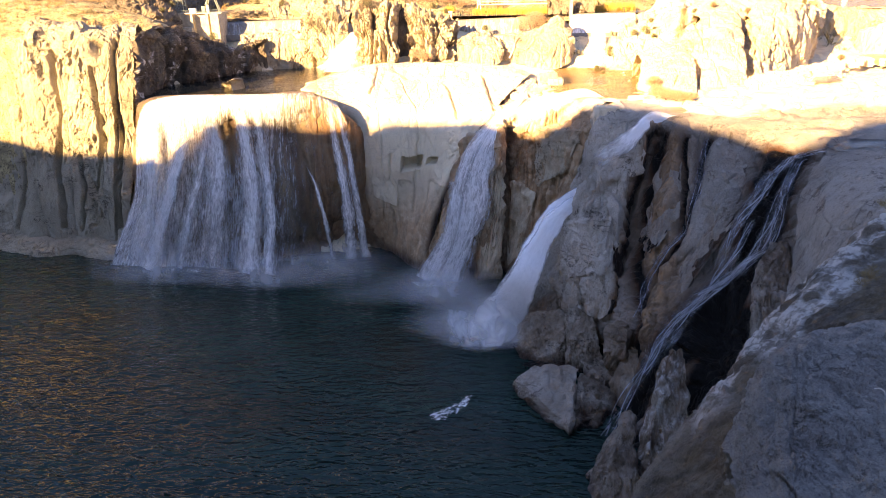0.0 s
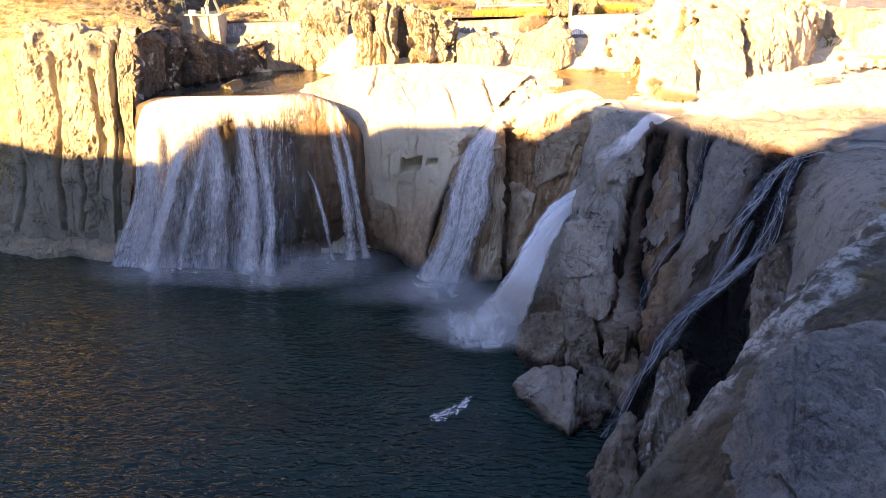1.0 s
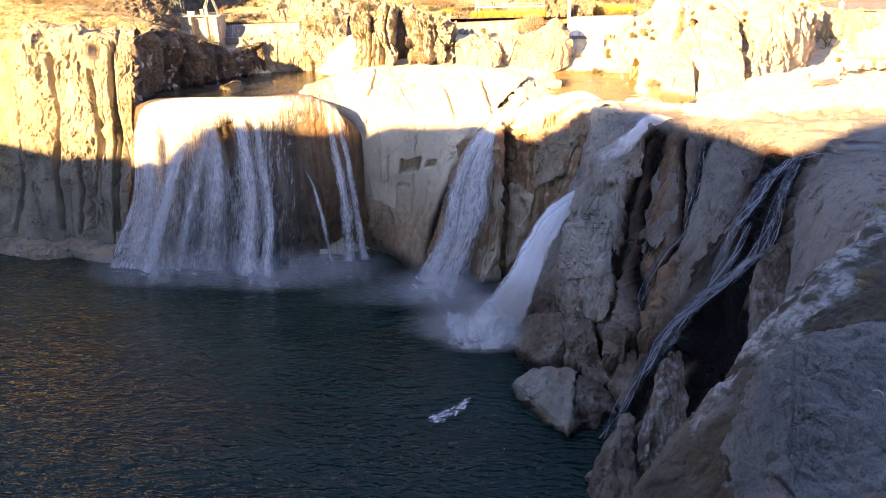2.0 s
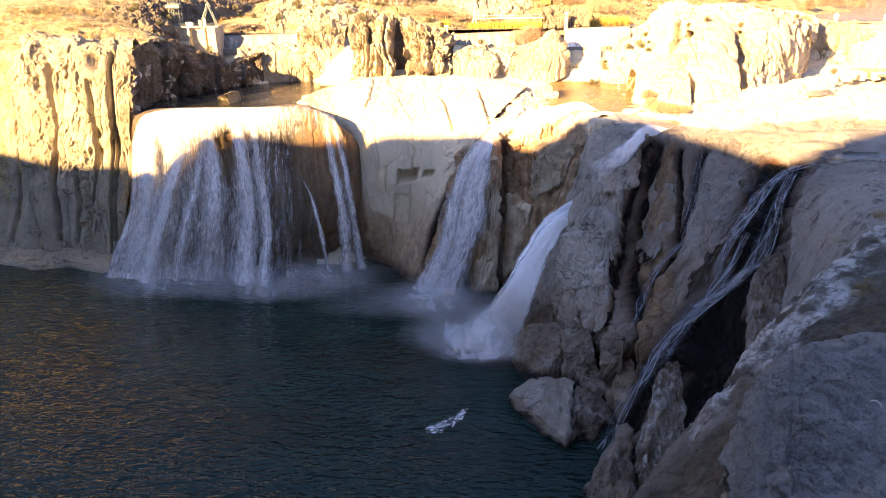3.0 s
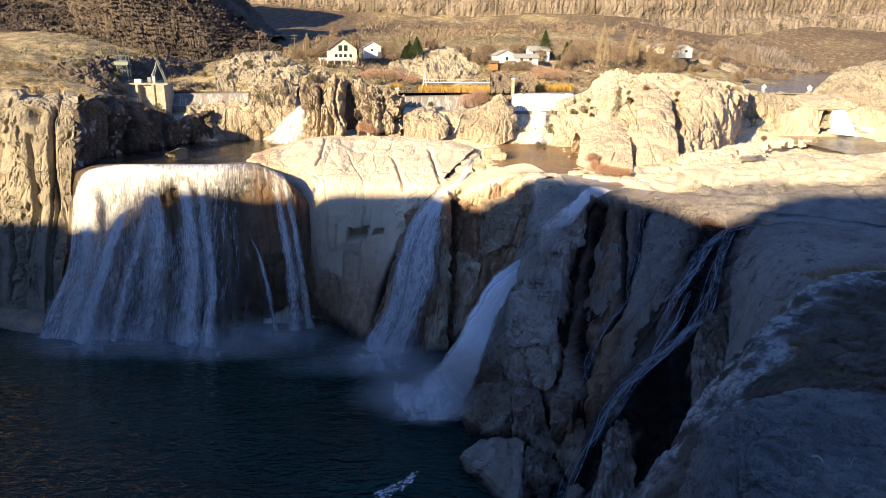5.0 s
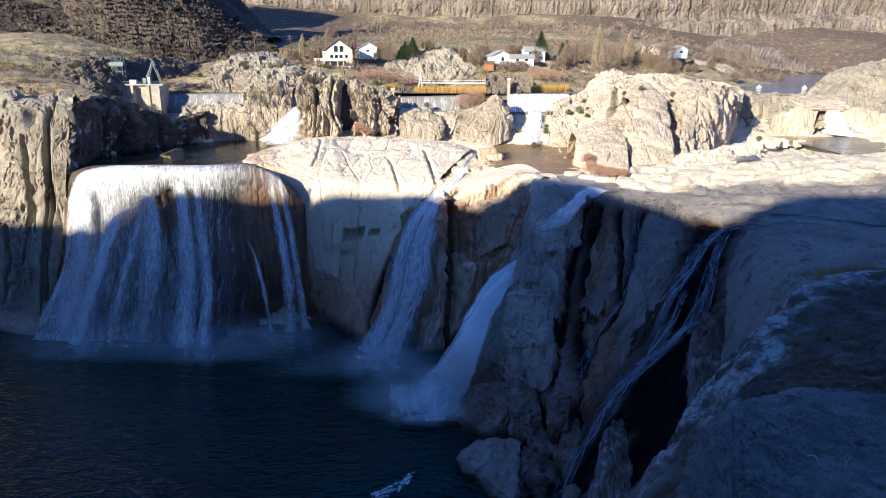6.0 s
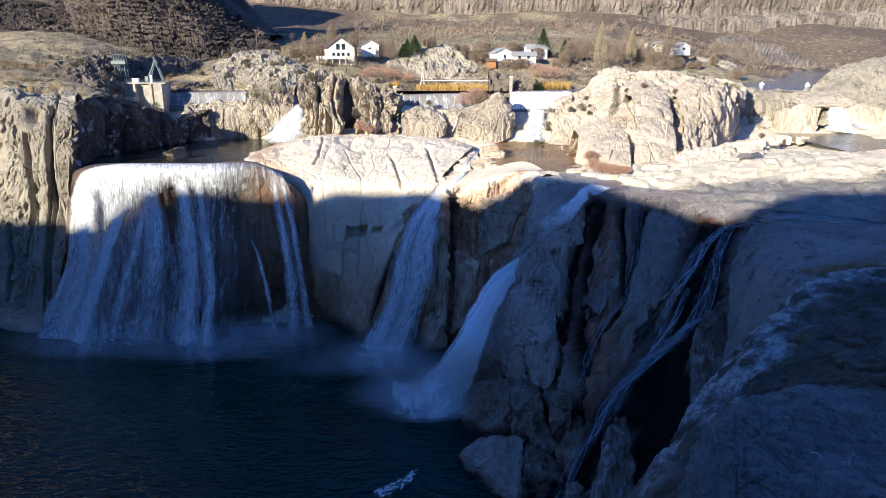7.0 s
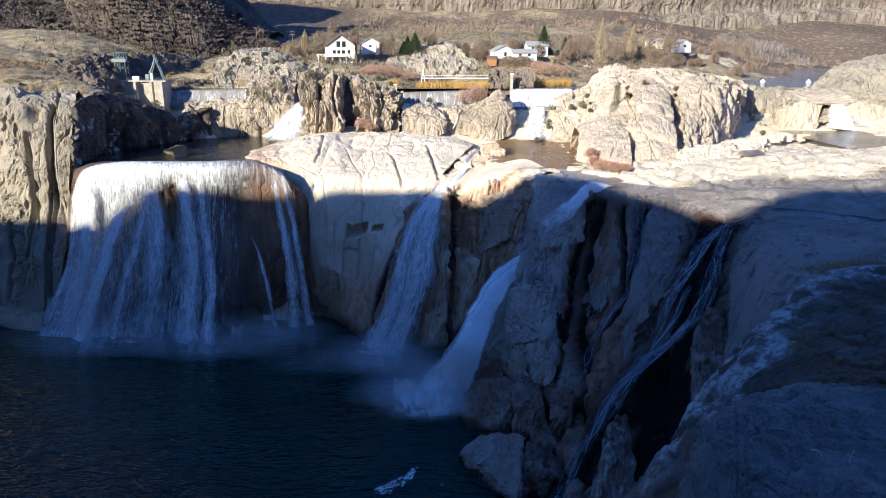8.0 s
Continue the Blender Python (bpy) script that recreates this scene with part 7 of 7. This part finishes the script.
for k, at in enumerate(((183.6, 402.9, 82.2), (206.2, 395.9, 82.2))):
    buoy = thing("buoy", at, "white round marker buoy on the reservoir", "buoy", "marker buoys")
    part("float", Solid().rod((0, 0, -0.3), (0, 0, 0.7), 1.5, 1.3, 12).rod((0, 0, 0.7), (0, 0, 1.6), 0.7, 0.4, 10), WHITE, buoy)


# ---- plants ----
def blades(rng, count, spread, height, thin, shape="ball", lean=0.5):
    """Thin upright triangles filling a plant's outline."""
    a, r = rng.uniform(0, 6.283, count), np.sqrt(rng.uniform(0, 1, count))
    z = rng.uniform(0.05, 1, count)
    if shape == "ball":
        r = r * np.sqrt(np.clip(1 - (1.6 * z - 0.65) ** 2, 0.03, 1)) * (1 + 0.25 * np.sin(3 * a + 2 * z))
    elif shape == "cone":
        r = r * (1.02 - z) * (1 + 0.2 * np.sin(5 * a + 9 * z))
    elif shape == "column":
        r = r * np.clip(np.sin(np.clip(z, 0.02, 1) ** 0.6 * 3.1), 0.06, 1)
    elif shape == "reed":
        z = rng.uniform(0, 0.25, count)
    p = np.stack([spread * r * np.cos(a), spread * r * np.sin(a), height * z], axis=1)
    way = np.stack([lean * np.cos(a) * r + rng.normal(0, 0.3, count) * lean, lean * np.sin(a) * r + rng.normal(0, 0.3, count) * lean, rng.uniform(0.3, 1, count)], axis=1)
    way /= np.linalg.norm(way, axis=1, keepdims=True)
    length = thin * rng.uniform(6, 14, count)[:, None]
    side = np.cross(way, rng.normal(0, 1, (count, 3)))
    side /= np.linalg.norm(side, axis=1, keepdims=True)
    return np.stack([p - side * thin, p + side * thin, p + way * length], axis=1)


def tri_mesh(name, tris, material):
    v = tris.reshape(-1, 3)
    me = bpy.data.meshes.new(name)
    me.from_pydata(v.tolist(), [], np.arange(len(v)).reshape(-1, 3).tolist())
    me.materials.append(material)
    return me


def plant(name, at, spread, height, material, label, category, seed, count=500, thin=0.06, shape="ball", trunk=0.0, lean=0.5):
    ob = thing(name, at, label, category)
    rng = np.random.default_rng(seed)
    wood = Solid()
    if trunk:
        wood.rod((0, 0, -1.5), (0, 0, height * 0.8), trunk, trunk * 0.25, 6)
        for k in range(9):
            a, z = rng.uniform(0, 6.28), height * rng.uniform(0.2, 0.65)
            out = spread * (0.7 if shape != "column" else 0.35)
            wood.rod((0, 0, z), (out * math.cos(a), out * math.sin(a), z + height * 0.25), trunk * 0.4, trunk * 0.1, 5)
    else:
        for k in range(7):
            a = rng.uniform(0, 6.28)
            wood.rod((0, 0, -0.5), (0.6 * spread * math.cos(a), 0.6 * spread * math.sin(a), height * 0.6), 0.06 * height / 2, 0.02, 4)
    part("trunk" if trunk else "stems", wood, BARK, ob)
    crown = new("crown", tri_mesh("crown", blades(rng, count, spread, height, thin, shape, lean), material))
    crown.parent = ob
    return ob


rng = np.random.default_rng(5)
PLANTS = [
    # x and y, spread, height, kind
    ((95.8, 430, 87.4), 4.2, 30, "poplar"), ((119.6, 450, 93.7), 3.4, 20, "poplar"), ((-77.3, 400, 98.7), 2.4, 11, "poplar"),
    ((-15.4, 395, 98.7), 5.2, 9.5, "conifer"), ((-21.7, 395, 96.9), 3.5, 6.5, "conifer"), ((-19.6, 397, 98.1), 4.5, 8, "conifer"), ((57.2, 405, 101.2), 4.8, 11, "conifer"),
    ((-28.7, 392, 96.3), 4, 10, "bare"), ((-34.1, 396, 96.9), 5, 9, "bare"), ((-63.1, 410, 103.1), 4, 11, "bare"), ((-50.8, 405, 101.8), 2.5, 9, "bare"), ((104.9, 430, 94.7), 7, 12, "bare"),
    ((89.8, 440, 95.9), 6, 11, "bare"), ((79.2, 440, 96.6), 5, 9, "bare"), ((130.5, 450, 95.8), 5, 13, "bare"), ((137.1, 440, 95.9), 8, 10, "bare"), ((69.1, 420, 92.2), 5, 7, "bare"),
    ((77.3, 450, 98.6), 3, 8, "conifer"), ((125.4, 470, 101.4), 3, 8, "conifer"), ((-69.9, 385, 97), 5, 5, "bare"), ((-65.8, 390, 97.6), 4, 6, "bare"),
    ((-77.6, 376, 96.5), 4, 4.5, "bare"), ((22.6, 400, 96.9), 4, 8, "bare"), ((19.2, 395, 95.1), 6, 6, "bare"), ((42.9, 380, 91.2), 6, 5, "bare"), ((35.3, 380, 90.6), 6, 5.5, "bare"),
    ((214, 520, 93.2), 7, 14, "bare"), ((228.5, 530, 95.1), 7, 12, "bare"), ((201.2, 520, 97.1), 6, 10, "bare"), ((141.8, 445, 99.9), 7, 8, "bare"),
    ((-24.3, 360, 87.2), 7, 4, "red"), ((-29.9, 358, 87.8), 7, 4.2, "red"), ((-35.4, 356, 88.4), 7, 4.0, "red"), ((-39.5, 354, 87.4), 5, 3.5, "red"), ((-16.7, 358, 85.6), 5, 3.2, "red"),
    ((53, 365, 87.6), 6, 6, "red"), ((58.9, 365, 87), 6, 5.2, "red"), ((49, 368, 88), 5, 6, "red"), ((14.7, 324, 76.2), 6, 7.5, "red"), ((10, 325, 76.2), 5, 5.5, "red"),
    ((16.2, 327, 77.6), 4.5, 6, "red"), ((-34.7, 294, 68), 3.2, 3.6, "red"), ((-31, 293, 67.2), 2.8, 2.6, "red"),
    ((49.6, 222, 63), 2.6, 3.2, "red"), ((51.6, 218, 63), 3.0, 2.6, "red"), ((54, 215, 63.1), 3.0, 2.4, "red"), ((57.3, 214, 63.3), 2.4, 1.8, "red"), ((50.5, 232, 64.5), 2.4, 3.0, "red"),
    ((-85.2, 320, 80.1), 3.2, 5, "sage"), ((-81, 318, 77.2), 3.4, 4, "sage"), ((-75.9, 322, 82), 3, 4, "sage"), ((-56.6, 305, 88.2), 2, 3, "sage"),
    ((68.5, 275, 77), 1.6, 8, "sage"), ((66.2, 270, 73.7), 1.7, 7, "sage"), ((69.9, 280, 80.3), 1.4, 5, "sage"), ((82.9, 280, 82.6), 1.5, 2, "sage"), ((90.2, 262, 73.6), 3.2, 4, "sage"),
    ((88.6, 264, 75.1), 1.6, 3.4, "sage"), ((108.3, 318, 88.7), 4.5, 4, "sage"), ((112.6, 318, 88.7), 3.6, 3.2, "sage"), ((61, 305, 75.7), 2, 2.4, "sage"), ((95, 282, 81.5), 1.4, 2.6, "sage"),
    ((128.2, 308, 84), 3, 2.5, "sage"), ((-168.4, 285, 87.4), 2.5, 2.5, "sage"), ((-172.4, 280, 86.5), 3, 2, "sage"), ((-6.3, 322, 76.4), 1.6, 2, "sage"), ((230.9, 520, 91.2), 5, 6, "sage"),
    ((372, 700, 90.3), 7, 8, "sage"), ((414.2, 700, 88.1), 8, 7, "sage"),
]
KINDS = {
    "poplar": (POPLAR, "tall bare pale poplar tree", "tree", "tree", 3400, 0.10, "column", 0.35, 0.35),
    "conifer": (CONIFER, "dark green conifer tree", "tree", "tree", 2200, 0.11, "cone", 0.3, 0.9),
    "bare": (TWIG, "bare grey brown winter tree", "tree", "tree", 1600, 0.10, "ball", 0.25, 0.6),
    "red": (REDTWIG, "leafless reddish willow shrub", "shrub", "shrub", 1800, 0.06, "ball", 0.0, 0.6),
    "sage": (SAGE, "grey green sagebrush shrub", "shrub", "shrub", 900, 0.05, "ball", 0.0, 0.6),
}
for x0, x1, y0, y1, n, kind, lo, hi in ((-40, 20, 395, 430, 12, "bare", 3, 6), (20, 80, 388, 440, 22, "bare", 3, 7), (80, 190, 420, 520, 34, "bare", 4, 9), (-75, 0, 340, 365, 14, "sage", 1.5, 3),
                                        (-110, -60, 345, 420, 14, "sage", 1.5, 3.5), (62, 130, 258, 305, 4, "sage", 0.8, 1.8), (62, 130, 262, 310, 6, "bare", 0.7, 1.3), (40, 70, 285, 325, 14, "sage", 0.8, 2.4), (-200, -90, 300, 420, 20, "sage", 1.2, 3), (150, 320, 500, 700, 18, "bare", 4, 8)):
    for k in range(n):
        x, y, h = rng.uniform(x0, x1), rng.uniform(y0, y1), rng.uniform(lo, hi)
        PLANTS.append(((x, y, surface(x, y) - 0.2), h * rng.uniform(0.45, 0.7), h, kind))
for k, (at, spread, height, kind) in enumerate(PLANTS):
    mat, label, name, category, count, thin, shape, trunk, lean = KINDS[kind]
    plant(name, at, spread, height, mat, label, category, 200 + k, count, thin, shape, trunk, lean)


def reed_bed(a, b, depth, height, count, seed):
    r = np.random.default_rng(seed)
    t = r.uniform(0, 1, count)[:, None]
    p = np.array(a) * (1 - t) + np.array(b) * t + np.c_[r.normal(0, 0.5, count), r.uniform(0, depth, count), np.zeros(count)]
    tris = blades(r, count, 0.3, 0.4, 0.07, "reed", 0.35) * np.array([1, 1, 1])
    tris[:, 2, 2] = tris[:, 0, 2] + height * r.uniform(0.5, 1.1, count)
    return tagged(new("reed_bed", tri_mesh("reed_bed", tris + p[:, None], REED)), "golden dry reeds along the reservoir bank", "reeds", kind="stuff")


reed_bed((-12.7, 340.8, 82), (23.1, 340.8, 82), 6, 3.4, 3500, 1)
reed_bed((45.1, 340.8, 82), (64.6, 351.3, 82), 8, 4.2, 2200, 2)
reed_bed((-26.1, 345, 83.4), (-21.7, 345, 83.4), 3, 3.0, 400, 3)


def scrub(name, count, area, size, material, label, seed, kind="reed"):
    """Low dry tufts strewn over the ground inside an area x0, x1, y0, y1."""
    r = np.random.default_rng(seed)
    x, y = r.uniform(area[0], area[1], count), r.uniform(area[2], area[3], count)
    keep = fbm(np.c_[x / 25, y / 25, np.full(count, seed)], 3, seed) > -0.1
    x, y = x[keep], y[keep]
    z = ground_height(np.c_[x, y])
    per = 14
    n = len(x)
    tris = blades(r, n * per, 0.5, 0.6, 0.06, "ball", 0.8).reshape(n, per, 3, 3) * (size * r.lognormal(0, 0.4, n))[:, None, None, None]
    tris = tris + np.c_[x, y, z - 0.05][:, None, None]
    return tagged(new(name, tri_mesh(name, tris.reshape(-1, 3, 3), material)), label, "scrub", kind="stuff")


scrub("dry_scrub", 5200, (-220, -60, 262, 470), 1.2, DRYGRASS, "dry yellow grass tufts on the slope", 11)
scrub("dry_scrub", 2600, (-90, 130, 345, 470), 2.0, TWIG, "dry brush between the houses", 12)
scrub("sage_scrub", 3600, (-220, 160, 300, 640), 1.9, SAGE, "grey sagebrush strewn over the slopes", 13)
scrub("brown_scrub", 4200, (-100, 420, 520, 880), 3.2, TWIG, "brown brush on the canyon talus", 14)


def tufts(at_list, size, material, label, seed):
    """Grass rooted in cracks of the near rock."""
    for k, (at, scale) in enumerate(at_list):
        r = np.random.default_rng(seed + k)
        ob = thing("grass_tuft", at, label, "grass", "grass tufts on the ridge")
        t = blades(r, 420, 0.5 * scale * size, 0.2 * size * scale, 0.006 * size * scale, "reed", 0.9)
        t[:, 2] = t[:, 0] + (t[:, 2] - t[:, 0]) * 5 * r.uniform(0.5, 1, (420, 1))
        o = new("grass", tri_mesh("grass", t, material))
        o.parent = ob


tufts([((30.4, 52, 82.8), 2.4), ((32.1, 53, 82.8), 2.2), ((33.6, 54, 82.6), 2.0), ((35, 54, 82.7), 2.2), ((36.4, 54, 82.7), 2.2), ((23.6, 41.1, 81.8), 1.4), ((22.7, 40.2, 81.7), 1.2), ((24.3, 41.9, 81.8), 1.2), ((22.7, 36, 82.2), 1.0), ((23.4, 36.5, 82.4), 0.9), ((9.6, 16.4, 89.95), 0.22)],
      1.0, DRYGRASS, "dry grass tuft in a rock crack", 300)


def dead_twig(at, limbs, label):
    """A bleached bit of dead wood lying on the rock."""
    ob = thing("dead_twig", at, label, "twig")
    for a, b2, r in limbs:
        part("limb", Solid().rod(a, b2, r, r * 0.6, 6), DEADWOOD, ob)
    return ob


dead_twig((9.72, 15.5, 89.98), [((-0.16, 0.03, 0.04), (-0.03, 0.0, 0.07), 0.018), ((-0.03, 0.0, 0.07), (0.06, -0.04, 0.0), 0.02), ((0.06, -0.04, 0.0), (0.07, -0.08, -0.08), 0.016)], "curved bleached twig lying on the grey rock")
dead_twig((10.3, 15.1, 89.9), [((0, 0, -0.1), (0.02, 0, 0.2), 0.016), ((0.02, 0, 0.2), (-0.1, 0, 0.33), 0.01), ((0.02, 0, 0.2), (0.08, 0.02, 0.4), 0.01), ((0.05, 0.01, 0.3), (0.14, 0, 0.36), 0.008), ((-0.04, 0, 0.27), (-0.05, 0, 0.38), 0.008)], "small bleached dead shrub in a rock crack")
